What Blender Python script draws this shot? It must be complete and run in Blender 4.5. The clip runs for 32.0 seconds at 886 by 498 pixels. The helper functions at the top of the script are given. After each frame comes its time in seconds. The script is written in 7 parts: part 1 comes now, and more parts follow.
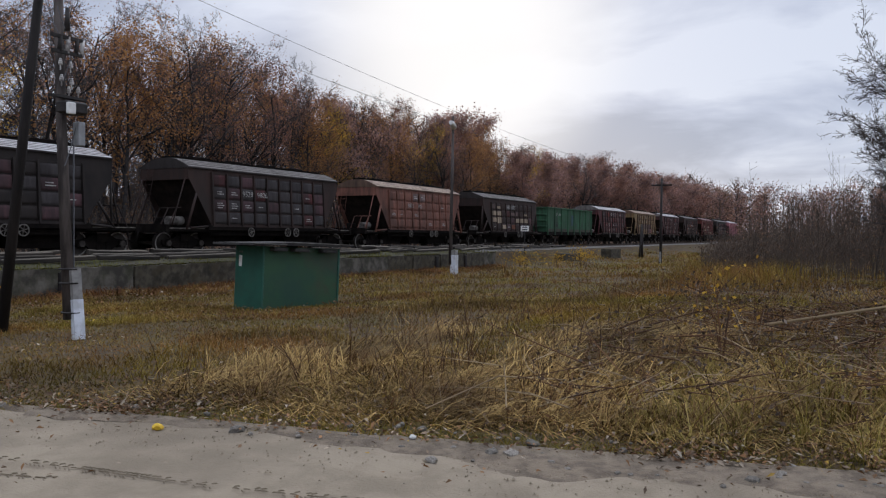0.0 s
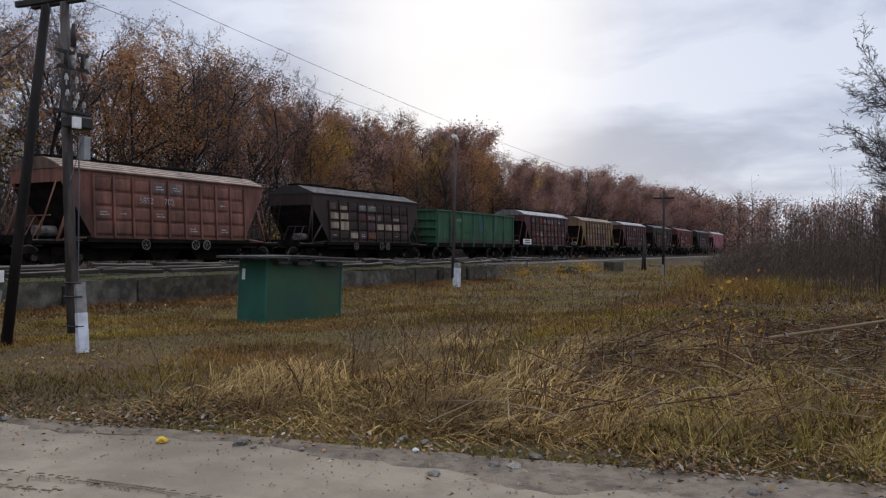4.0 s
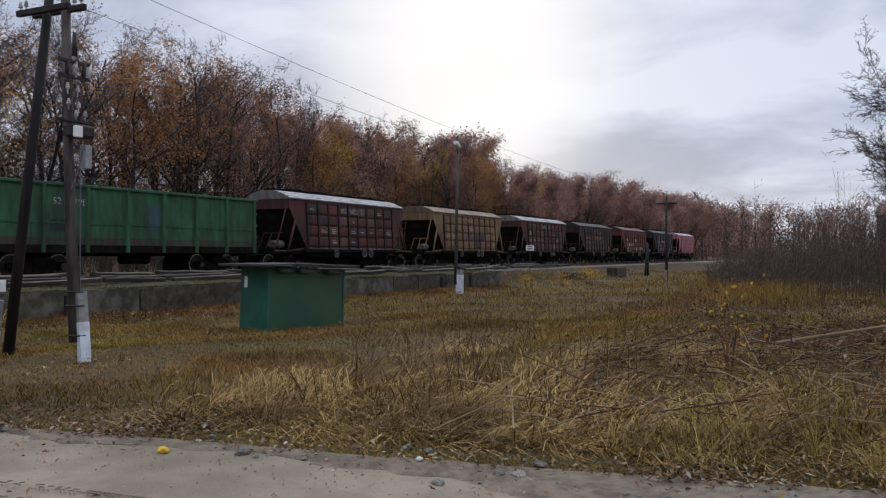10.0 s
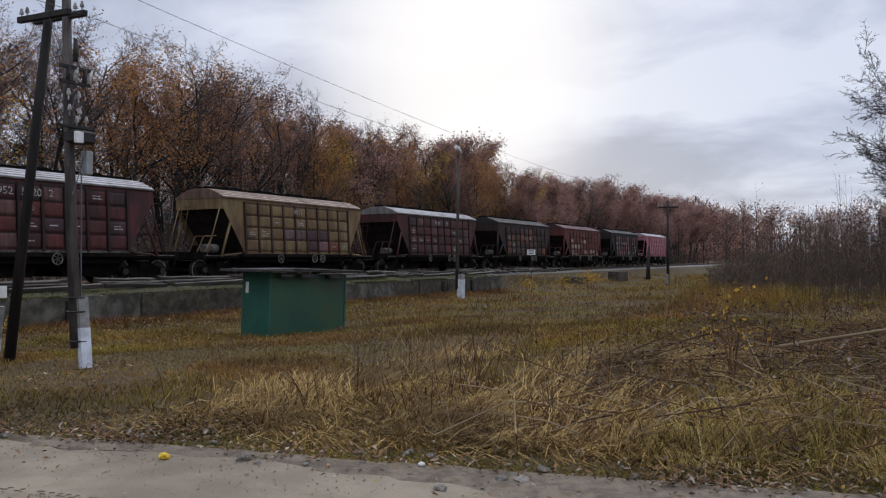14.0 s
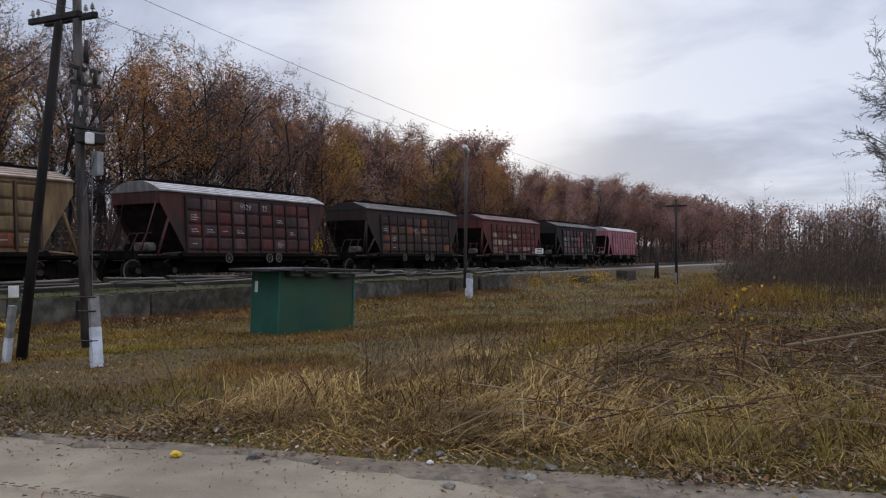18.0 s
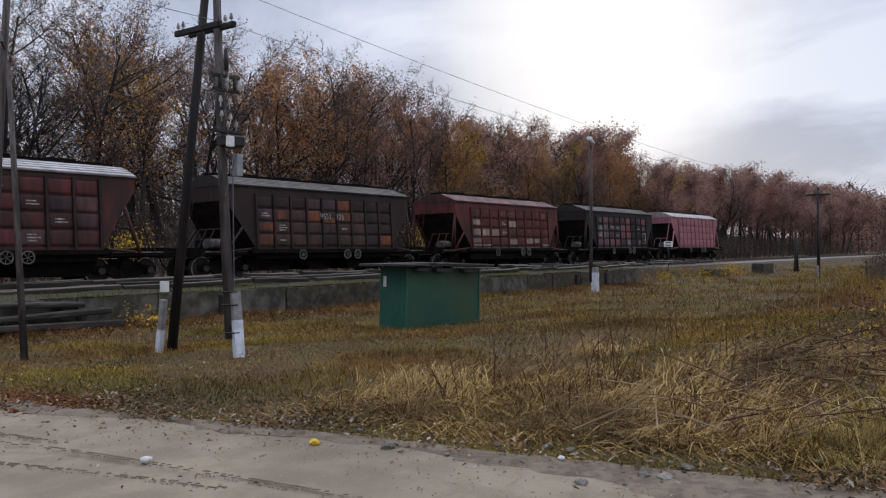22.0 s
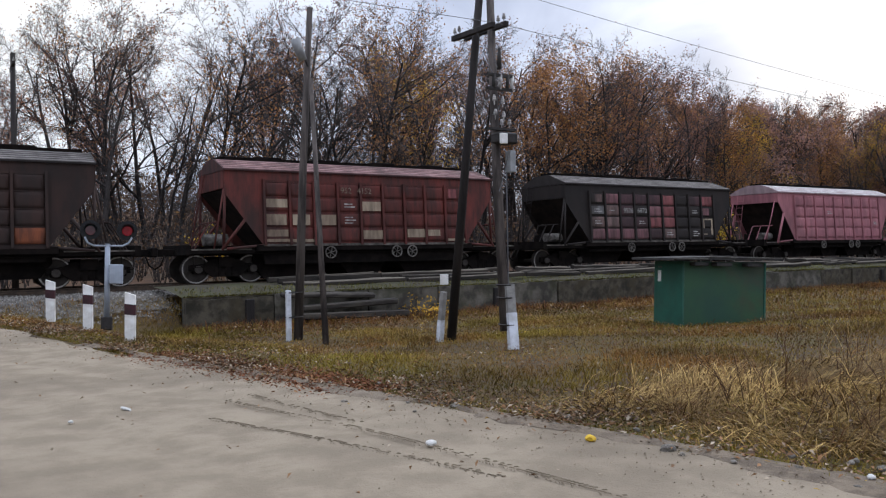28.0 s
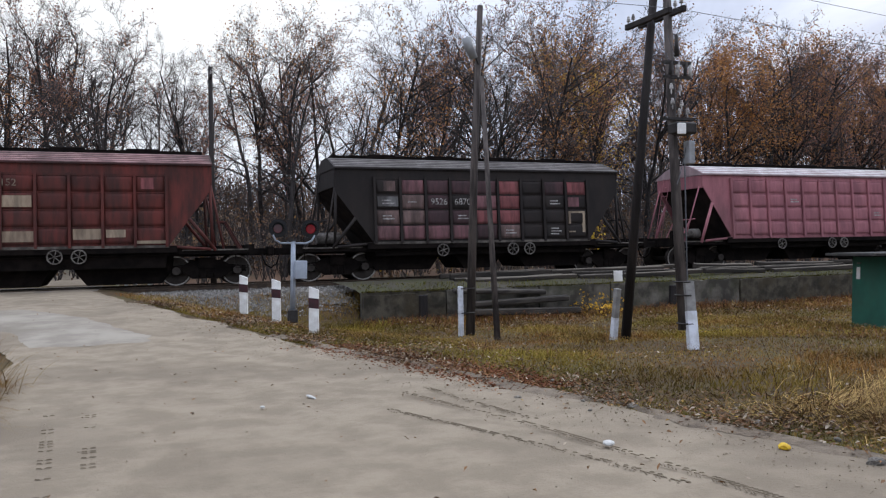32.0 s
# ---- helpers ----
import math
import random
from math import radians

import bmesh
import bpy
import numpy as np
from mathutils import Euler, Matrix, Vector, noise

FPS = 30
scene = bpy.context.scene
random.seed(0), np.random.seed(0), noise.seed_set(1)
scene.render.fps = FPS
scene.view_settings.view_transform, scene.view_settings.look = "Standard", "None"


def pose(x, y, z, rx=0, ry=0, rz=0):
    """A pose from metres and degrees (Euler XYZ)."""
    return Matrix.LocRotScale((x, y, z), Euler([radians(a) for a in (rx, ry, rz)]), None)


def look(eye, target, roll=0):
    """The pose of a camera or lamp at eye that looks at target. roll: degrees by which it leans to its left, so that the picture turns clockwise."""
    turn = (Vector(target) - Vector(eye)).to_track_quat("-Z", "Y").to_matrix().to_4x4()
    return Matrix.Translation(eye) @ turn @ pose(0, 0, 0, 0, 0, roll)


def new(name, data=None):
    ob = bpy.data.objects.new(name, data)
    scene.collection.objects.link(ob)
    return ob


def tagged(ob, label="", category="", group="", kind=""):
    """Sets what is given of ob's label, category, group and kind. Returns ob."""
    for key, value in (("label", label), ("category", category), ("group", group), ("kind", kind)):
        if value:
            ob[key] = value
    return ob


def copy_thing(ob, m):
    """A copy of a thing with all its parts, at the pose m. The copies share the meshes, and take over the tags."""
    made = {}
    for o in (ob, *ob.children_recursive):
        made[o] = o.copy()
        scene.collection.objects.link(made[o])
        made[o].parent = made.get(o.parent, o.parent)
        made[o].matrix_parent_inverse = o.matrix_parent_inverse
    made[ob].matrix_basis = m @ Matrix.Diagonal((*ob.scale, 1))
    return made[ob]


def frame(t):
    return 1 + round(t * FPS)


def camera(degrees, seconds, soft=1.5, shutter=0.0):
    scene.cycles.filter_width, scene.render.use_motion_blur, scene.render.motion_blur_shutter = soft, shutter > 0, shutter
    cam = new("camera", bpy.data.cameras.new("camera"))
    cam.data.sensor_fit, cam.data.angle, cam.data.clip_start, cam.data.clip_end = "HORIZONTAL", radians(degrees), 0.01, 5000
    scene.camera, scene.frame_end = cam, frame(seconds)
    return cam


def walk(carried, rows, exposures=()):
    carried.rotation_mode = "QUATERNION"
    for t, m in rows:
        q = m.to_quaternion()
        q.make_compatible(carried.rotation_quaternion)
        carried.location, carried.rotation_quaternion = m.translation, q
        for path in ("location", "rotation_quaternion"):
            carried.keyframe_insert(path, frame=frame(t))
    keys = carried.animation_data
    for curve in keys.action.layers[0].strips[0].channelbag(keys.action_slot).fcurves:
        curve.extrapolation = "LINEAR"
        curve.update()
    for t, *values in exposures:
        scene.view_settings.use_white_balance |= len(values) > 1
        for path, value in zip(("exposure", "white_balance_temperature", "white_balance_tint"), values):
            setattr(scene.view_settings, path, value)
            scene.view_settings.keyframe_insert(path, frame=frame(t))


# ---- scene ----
# ---- camera ----
def eye_pose(x, y, z, pitch, roll, yaw):
    """A handheld camera's pose; the world's x runs along the track, y across it."""
    return pose(x, y, z, 90 + pitch, 0, yaw) @ pose(0, 0, 0, 0, 0, roll)


PATH = [
    (0, 0.043, -0.088, 1.588, -1.095, 0.543, -61.556),
    (0.5, 0.033, -0.096, 1.592, -0.918, 0.552, -61.519),
    (1, 0.028, -0.098, 1.594, -0.726, 0.565, -61.487),
    (1.5, 0.027, -0.102, 1.594, -0.541, 0.573, -61.452),
    (2, 0.015, -0.107, 1.594, -0.342, 0.553, -61.431),
    (2.5, 0.012, -0.109, 1.593, -0.182, 0.492, -61.414),
    (3, 0.010, -0.111, 1.592, -0.120, 0.462, -61.392),
    (3.5, 0.004, -0.110, 1.595, -0.140, 0.515, -61.378),
    (5.5, -0.009, -0.118, 1.598, -0.210, 0.460, -61.307),
    (6, -0.008, -0.116, 1.597, -0.227, 0.472, -61.294),
    (6.5, -0.007, -0.116, 1.599, -0.227, 0.403, -61.271),
    (7, 0.002, -0.111, 1.597, -0.083, 0.409, -61.213),
    (7.5, 0.011, -0.102, 1.597, 0.032, 0.382, -61.207),
    (8, 0.014, -0.102, 1.598, 0.130, 0.353, -61.195),
    (8.5, 0.022, -0.099, 1.594, 0.247, 0.296, -61.180),
    (9, 0.028, -0.092, 1.594, 0.311, 0.247, -61.189),
    (9.5, 0.044, -0.086, 1.593, 0.326, 0.172, -61.164),
    (10, 0.046, -0.084, 1.592, 0.333, 0.143, -61.172),
    (10.5, 0.058, -0.074, 1.590, 0.329, 0.105, -61.172),
    (11, 0.064, -0.072, 1.587, 0.336, 0.068, -61.134),
    (11.5, 0.066, -0.070, 1.588, 0.340, 0.005, -61.073),
    (12, 0.068, -0.069, 1.588, 0.332, -0.004, -61.014),
    (12.5, 0.060, -0.068, 1.591, 0.331, -0.017, -60.999),
    (13, 0.067, -0.069, 1.588, 0.421, -0.046, -60.964),
    (13.5, 0.066, -0.071, 1.590, 0.541, -0.059, -61.011),
    (14, 0.061, -0.073, 1.589, 0.672, -0.057, -61.087),
    (14.5, 0.064, -0.069, 1.589, 0.708, -0.064, -61.152),
    (16.5, 0.052, -0.082, 1.593, 0.635, -0.060, -61.178),
    (17, 0.042, -0.084, 1.592, 0.630, -0.085, -61.166),
    (17.5, 0.036, -0.091, 1.595, 0.607, -0.121, -60.990),
    (18, 0.020, -0.094, 1.596, 0.596, -0.142, -60.512),
    (18.5, 0.004, -0.104, 1.599, 0.558, -0.214, -59.689),
    (19, 0.009, -0.104, 1.603, 0.528, -0.316, -58.636),
    (19.5, 0.005, -0.097, 1.602, 0.414, -0.433, -57.612),
    (20, 0.001, -0.082, 1.596, 0.348, -0.419, -56.571),
    (20.5, 0.006, -0.074, 1.590, 0.317, -0.445, -55.433),
    (21, 0.003, -0.068, 1.590, 0.296, -0.486, -54.229),
    (21.5, 0.003, -0.066, 1.591, 0.291, -0.554, -52.947),
    (22, -0.013, -0.068, 1.597, 0.257, -0.600, -51.610),
    (22.5, -0.023, -0.070, 1.598, 0.229, -0.720, -49.975),
    (23, -0.025, -0.062, 1.597, 0.200, -0.835, -48.036),
    (23.5, -0.016, -0.040, 1.588, 0.203, -0.945, -45.986),
    (24, -0.000, -0.016, 1.583, 0.212, -1.016, -43.918),
    (24.5, 0.004, 0.002, 1.585, 0.166, -1.034, -41.862),
    (25, 0.022, 0.031, 1.584, 0.130, -1.068, -39.754),
    (25.5, 0.034, 0.051, 1.587, 0.092, -1.059, -37.646),
    (27.5, 0.004, 0.063, 1.584, 0.116, -0.853, -33.143),
    (28, 0.000, 0.004, 1.599, 0.060, -0.898, -32.298),
    (28.5, -0.000, 0.076, 1.584, 0.136, -0.877, -31.639),
    (29, -0.008, 0.094, 1.578, 0.169, -0.781, -30.602),
    (29.5, -0.023, 0.097, 1.580, 0.168, -0.733, -29.283),
    (30, -0.031, 0.084, 1.586, 0.155, -0.738, -27.588),
    (30.5, -0.039, 0.075, 1.592, 0.116, -0.849, -25.684),
    (31, -0.020, 0.077, 1.592, 0.094, -0.982, -23.664),
    (31.5, 0.007, 0.088, 1.592, 0.048, -1.132, -21.690),
    (32, -0.006, 0.090, 1.579, 0.068, -1.097, -20.135),
]
cam = camera(58.36, 32.0, soft=1.2)
walk(cam, [(t, eye_pose(*row)) for t, *row in PATH], [(0, -0.12), (17, -0.12), (24, 0.02), (28, 0.28), (32, 0.30)])

# ---- light: a bright overcast sky ----
world = bpy.data.worlds.new("overcast")
scene.world = world
world.use_nodes = True
wn, wl = world.node_tree.nodes, world.node_tree.links
wn.clear()


def wnode(kind, **values):
    n = wn.new(kind)
    for k, v in values.items():
        if k in n.inputs:
            n.inputs[k].default_value = v
    return n


out = wnode("ShaderNodeOutputWorld")
back = wnode("ShaderNodeBackground", Strength=1.0)
sky = wnode("ShaderNodeTexSky")
sky.sky_type, sky.sun_disc, sky.sun_elevation, sky.sun_rotation = "NISHITA", False, radians(20), radians(63)
sky_gain = wnode("ShaderNodeVectorMath")
sky_gain.operation = "SCALE"
sky_gain.inputs["Scale"].default_value = 0.10
wl.new(sky.outputs[0], sky_gain.inputs[0])
coord = wnode("ShaderNodeTexCoord")
# cloud sheet: the view direction is spread out over a flat layer
sep = wnode("ShaderNodeSeparateXYZ")
wl.new(coord.outputs["Generated"], sep.inputs[0])
lift = wnode("ShaderNodeMath")
lift.operation, lift.inputs[1].default_value = "ADD", 0.16
wl.new(sep.outputs["Z"], lift.inputs[0])
flat = wnode("ShaderNodeVectorMath")
flat.operation = "DIVIDE"
comb = wnode("ShaderNodeCombineXYZ")
for i in range(3):
    wl.new(lift.outputs[0], comb.inputs[i])
wl.new(coord.outputs["Generated"], flat.inputs[0])
wl.new(comb.outputs[0], flat.inputs[1])
cloud = wnode("ShaderNodeTexNoise", Scale=1.25, Detail=6.0, Roughness=0.5, Distortion=0.35)
wl.new(flat.outputs[0], cloud.inputs["Vector"])
ramp = wnode("ShaderNodeValToRGB")
e = ramp.color_ramp.elements
e[0].position, e[0].color = 0.33, (0.38, 0.435, 0.585, 1)
e[1].position, e[1].color = 0.56, (0.76, 0.82, 0.975, 1)
m = ramp.color_ramp.elements.new(0.44)
m.color = (0.54, 0.60, 0.77, 1)
wl.new(cloud.outputs["Fac"], ramp.inputs[0])
# the brighter part of the layer, round the veiled sun
sun_az, sun_el = radians(63), radians(15)
sunward = (math.sin(sun_az) * math.cos(sun_el), math.cos(sun_az) * math.cos(sun_el), math.sin(sun_el))
dot = wnode("ShaderNodeVectorMath")
dot.operation = "DOT_PRODUCT"
norm = wnode("ShaderNodeVectorMath")
norm.operation = "NORMALIZE"
wl.new(coord.outputs["Generated"], norm.inputs[0])
wl.new(norm.outputs[0], dot.inputs[0])
dot.inputs[1].default_value = sunward
glow = wnode("ShaderNodeMapRange")
glow.interpolation_type = "SMOOTHSTEP"
for k, v in (("From Min", 0.974), ("From Max", 0.999), ("To Min", 0.0), ("To Max", 0.85)):
    glow.inputs[k].default_value = v
wl.new(dot.outputs["Value"], glow.inputs["Value"])
veil = wnode("ShaderNodeMix")
veil.data_type = "RGBA"
veil.inputs["B"].default_value = (1, 1, 1, 1)
wl.new(glow.outputs[0], veil.inputs["Factor"])
wl.new(ramp.outputs[0], veil.inputs[6])
veil.inputs[7].default_value = (0.97, 0.985, 1.03, 1)
# a thin place in the layer towards the crossing
thin_az, thin_el = radians(0), radians(23)
thin_dir = (math.sin(thin_az) * math.cos(thin_el), math.cos(thin_az) * math.cos(thin_el), math.sin(thin_el))
dot2 = wnode("ShaderNodeVectorMath")
dot2.operation = "DOT_PRODUCT"
wl.new(norm.outputs[0], dot2.inputs[0])
dot2.inputs[1].default_value = thin_dir
thin = wnode("ShaderNodeMapRange")
thin.interpolation_type = "SMOOTHSTEP"
for k, v in (("From Min", 0.91), ("From Max", 0.995), ("To Min", 0.0), ("To Max", 0.95)):
    thin.inputs[k].default_value = v
wl.new(dot2.outputs["Value"], thin.inputs["Value"])
veil2 = wnode("ShaderNodeMix")
veil2.data_type = "RGBA"
wl.new(thin.outputs[0], veil2.inputs["Factor"])
wl.new(veil.outputs[2], veil2.inputs[6])
veil2.inputs[7].default_value = (0.97, 0.98, 1.0, 1)
both = wnode("ShaderNodeMix")
both.data_type = "RGBA"
both.inputs["Factor"].default_value = 0.9
wl.new(sky_gain.outputs[0], both.inputs[6])
wl.new(veil2.outputs[2], both.inputs[7])
# an overcast sky is brightest overhead
zenith = wnode("ShaderNodeMapRange")
zenith.interpolation_type = "SMOOTHSTEP"
for k, v in (("From Min", 0.28), ("From Max", 0.9), ("To Min", 1.0), ("To Max", 2.45)):
    zenith.inputs[k].default_value = v
wl.new(sep.outputs["Z"], zenith.inputs["Value"])
wl.new(zenith.outputs[0], back.inputs["Strength"])
wl.new(both.outputs[2], back.inputs["Color"])
wl.new(back.outputs[0], out.inputs[0])
lamp = bpy.data.lights.new("sun", "SUN")
lamp.energy, lamp.angle, lamp.color = 0.5, radians(25), (1, 0.98, 0.95)
sun = new("sun", lamp)
sun.matrix_world = look((0, 0, 60), Vector((0, 0, 60)) - Vector((sunward[0], sunward[1], 0.75)), 0)

# ---- materials ----
def material(name, base, second=None, scale=6.0, rough=0.8, metal=0.0, stain=None, stain_scale=0.6, stain_amount=0.5,
             bump=0.2, bump_scale=40.0, vary=0.0, stretch=(1, 1, 1), spec=0.3, island=False, grime=0.0):
    """Two scales of colour variation and a fine relief, in metres of the object's own space."""
    mat = bpy.data.materials.new(name)
    mat.use_nodes = True
    nt = mat.node_tree
    nodes, links = nt.nodes, nt.links
    bsdf = nodes["Principled BSDF"]
    bsdf.inputs["Roughness"].default_value = rough
    bsdf.inputs["Metallic"].default_value = metal
    bsdf.inputs["Specular IOR Level"].default_value = spec
    tc = nodes.new("ShaderNodeTexCoord")
    mp = nodes.new("ShaderNodeMapping")
    mp.inputs["Scale"].default_value = stretch
    links.new(tc.outputs["Object"], mp.inputs[0])

    def noise_tex(s, detail, seed):
        n = nodes.new("ShaderNodeTexNoise")
        n.inputs["Scale"].default_value, n.inputs["Detail"].default_value = s, detail
        n.inputs["Roughness"].default_value = 0.6
        off = nodes.new("ShaderNodeVectorMath")
        off.operation, off.inputs[1].default_value = "ADD", (seed, seed * 0.7, seed * 1.3)
        links.new(mp.outputs[0], off.inputs[0])
        links.new(off.outputs[0], n.inputs["Vector"])
        return n

    def mix(a, b, fac):
        n = nodes.new("ShaderNodeMix")
        n.data_type = "RGBA"
        for sock, v in ((n.inputs[6], a), (n.inputs[7], b)):
            if isinstance(v, tuple):
                sock.default_value = (*v[:3], 1)
            else:
                links.new(v, sock)
        links.new(fac, n.inputs["Factor"])
        return n.outputs[2]

    def ramp_of(sock, lo, hi, top=1.0):
        n = nodes.new("ShaderNodeMapRange")
        n.interpolation_type = "SMOOTHSTEP"
        for k, v in (("From Min", lo), ("From Max", hi), ("To Max", top)):
            n.inputs[k].default_value = v
        links.new(sock, n.inputs["Value"])
        return n.outputs[0]

    second = second or tuple(c * 0.7 for c in base)
    col = mix(base, second, ramp_of(noise_tex(scale, 5, 3.1).outputs["Fac"], 0.35, 0.65))
    if stain:
        col = mix(col, stain, ramp_of(noise_tex(stain_scale, 4, 11.7).outputs["Fac"], 0.45, 0.68, stain_amount))
    if grime:
        # soot and rain streaks running down
        run = nodes.new("ShaderNodeMapping")
        run.inputs["Scale"].default_value = (2.2, 2.2, 0.35)
        links.new(tc.outputs["Object"], run.inputs[0])
        n = nodes.new("ShaderNodeTexNoise")
        n.inputs["Scale"].default_value, n.inputs["Detail"].default_value, n.inputs["Roughness"].default_value = 1.9, 6, 0.65
        links.new(run.outputs[0], n.inputs["Vector"])
        col = mix(col, (0.022, 0.018, 0.016), ramp_of(n.outputs["Fac"], 0.34, 0.66, grime))
    if vary or island:
        if island:
            info = nodes.new("ShaderNodeNewGeometry").outputs["Random Per Island"]
        else:
            info = nodes.new("ShaderNodeObjectInfo").outputs["Random"]
        hsv = nodes.new("ShaderNodeHueSaturation")
        mr = nodes.new("ShaderNodeMapRange")
        mr.inputs["To Min"].default_value, mr.inputs["To Max"].default_value = 1 - vary, 1 + vary
        links.new(info, mr.inputs["Value"])
        links.new(mr.outputs[0], hsv.inputs["Value"])
        links.new(col, hsv.inputs["Color"])
        col = hsv.outputs[0]
    links.new(col, bsdf.inputs["Base Color"])
    if bump:
        b = nodes.new("ShaderNodeBump")
        b.inputs["Strength"].default_value, b.inputs["Distance"].default_value = bump, 0.02
        links.new(noise_tex(bump_scale, 4, 7.3).outputs["Fac"], b.inputs["Height"])
        links.new(b.outputs[0], bsdf.inputs["Normal"])
    return mat


# ---- mesh helpers ----
def mesh_from(name, bm, mat):
    me = bpy.data.meshes.new(name)
    bm.to_mesh(me)
    bm.free()
    if mat:
        me.materials.append(mat)
    return me


def part(name, bm, mat, parent=None, label="", m=None):
    """Links a bmesh (or a mesh that is shared) as one object under a thing or a part."""
    me = bm if isinstance(bm, bpy.types.Mesh) else mesh_from(name, bm, mat)
    ob = new(name, me)
    ob.parent = parent
    if m is not None:
        ob.matrix_basis = m
    if label:
        ob["label"] = label
    return ob


def thing(name, m, label, category, group=""):
    ob = new(name)
    ob.empty_display_size = 0.2
    ob.matrix_basis = m
    return tagged(ob, label, category, group)


def box(bm, x0, x1, y0, y1, z0, z1, bevel=0.0):
    """A block between two corners; bevel rounds its edges."""
    vs = [bm.verts.new((x, y, z)) for z in (z0, z1) for y in (y0, y1) for x in (x0, x1)]
    fs = [bm.faces.new([vs[i] for i in q]) for q in
          ((0, 2, 3, 1), (4, 5, 7, 6), (0, 1, 5, 4), (2, 6, 7, 3), (0, 4, 6, 2), (1, 3, 7, 5))]
    if bevel:
        es = {e for f in fs for e in f.edges}
        bmesh.ops.bevel(bm, geom=list(es), offset=bevel, segments=1, affect="EDGES", profile=0.5)
    return bm


def block(x0, x1, y0, y1, z0, z1, bevel=0.0):
    return box(bmesh.new(), x0, x1, y0, y1, z0, z1, bevel)


def tube(bm, pts, r0, r1=None, sides=8, cap=True):
    """A round bar along points, tapering from r0 to r1."""
    r1 = r0 if r1 is None else r1
    pts = [Vector(p) for p in pts]
    rings = []
    up = Vector((0.13, 0.21, 0.97))
    for i, p in enumerate(pts):
        d = (pts[min(i + 1, len(pts) - 1)] - pts[max(i - 1, 0)]).normalized()
        a = d.cross(up)
        if a.length < 0.1:
            a = d.cross(Vector((1, 0, 0)))
        a.normalize()
        b = d.cross(a)
        r = r0 + (r1 - r0) * i / max(1, len(pts) - 1)
        rings.append([bm.verts.new(p + r * (math.cos(k * math.tau / sides) * a + math.sin(k * math.tau / sides) * b)) for k in range(sides)])
    for ra, rb in zip(rings, rings[1:]):
        for k in range(sides):
            f = bm.faces.new((ra[k], ra[(k + 1) % sides], rb[(k + 1) % sides], rb[k]))
            f.smooth = sides > 5
    if cap:
        bm.faces.new(rings[0][::-1])
        bm.faces.new(rings[-1])
    return bm


def bar(pts, r0, r1=None, sides=8):
    return tube(bmesh.new(), pts, r0, r1, sides)


def prism(bm, outline, axis, lo, hi):
    """An outline of (a, b) pairs pushed along an axis from lo to hi."""
    def at(a, b, c):
        return {"x": (c, a, b), "y": (a, c, b), "z": (a, b, c)}[axis]
    bot = [bm.verts.new(at(a, b, lo)) for a, b in outline]
    top = [bm.verts.new(at(a, b, hi)) for a, b in outline]
    n = len(outline)
    for i in range(n):
        bm.faces.new((bot[i], bot[(i + 1) % n], top[(i + 1) % n], top[i]))
    bm.faces.new(bot[::-1])
    bm.faces.new(top)
    bmesh.ops.recalc_face_normals(bm, faces=bm.faces)
    return bm


def ring(bm, cx, y, cz, r, t, sides=18):
    """A thin hoop in the x-z plane."""
    vs = []
    for k in range(sides):
        a = k * math.tau / sides
        c, s = math.cos(a), math.sin(a)
        vs.append([bm.verts.new((cx + (r + dr) * c, y + dy, cz + (r + dr) * s)) for dr, dy in ((-t, -t), (t, -t), (t, t), (-t, t))])
    for k in range(sides):
        p, q = vs[k], vs[(k + 1) % sides]
        for i in range(4):
            bm.faces.new((p[i], p[(i + 1) % 4], q[(i + 1) % 4], q[i]))
    return bm


def smooth_step(a, b, v):
    u = min(1.0, max(0.0, (v - a) / (b - a)))
    return u * u * (3 - 2 * u)


RAIL_Z, TRACK_Y, GAUGE = 0.60, 27.4, 1.52


def road_right(y):
    """x of the road's right edge."""
    pts = ((-60, 22.0), (-20, 10.8), (0, 5.7), (3.4, 4.85), (6.5, 4.2), (10.4, 3.15), (13.4, 2.0), (14.4, 1.7), (18, 0.4), (21.7, -0.9), (25.5, -1.7), (29.5, -1.9), (40, -3.0), (70, -6), (140, -20))
    for (ya, xa), (yb, xb) in zip(pts, pts[1:]):
        if y <= yb:
            return xa + (xb - xa) * (y - ya) / (yb - ya)
    return pts[-1][1]


def road_left(y):
    pts = ((-60, 15.0), (-20, 3.2), (0, -1.4), (6, -1.6), (12.8, -1.95), (15.5, -2.6), (19, -4.2), (22, -5.8), (25.5, -7.0), (29.5, -7.4), (40, -9), (70, -12), (140, -26))
    for (ya, xa), (yb, xb) in zip(pts, pts[1:]):
        if y <= yb:
            return xa + (xb - xa) * (y - ya) / (yb - ya)
    return pts[-1][1]


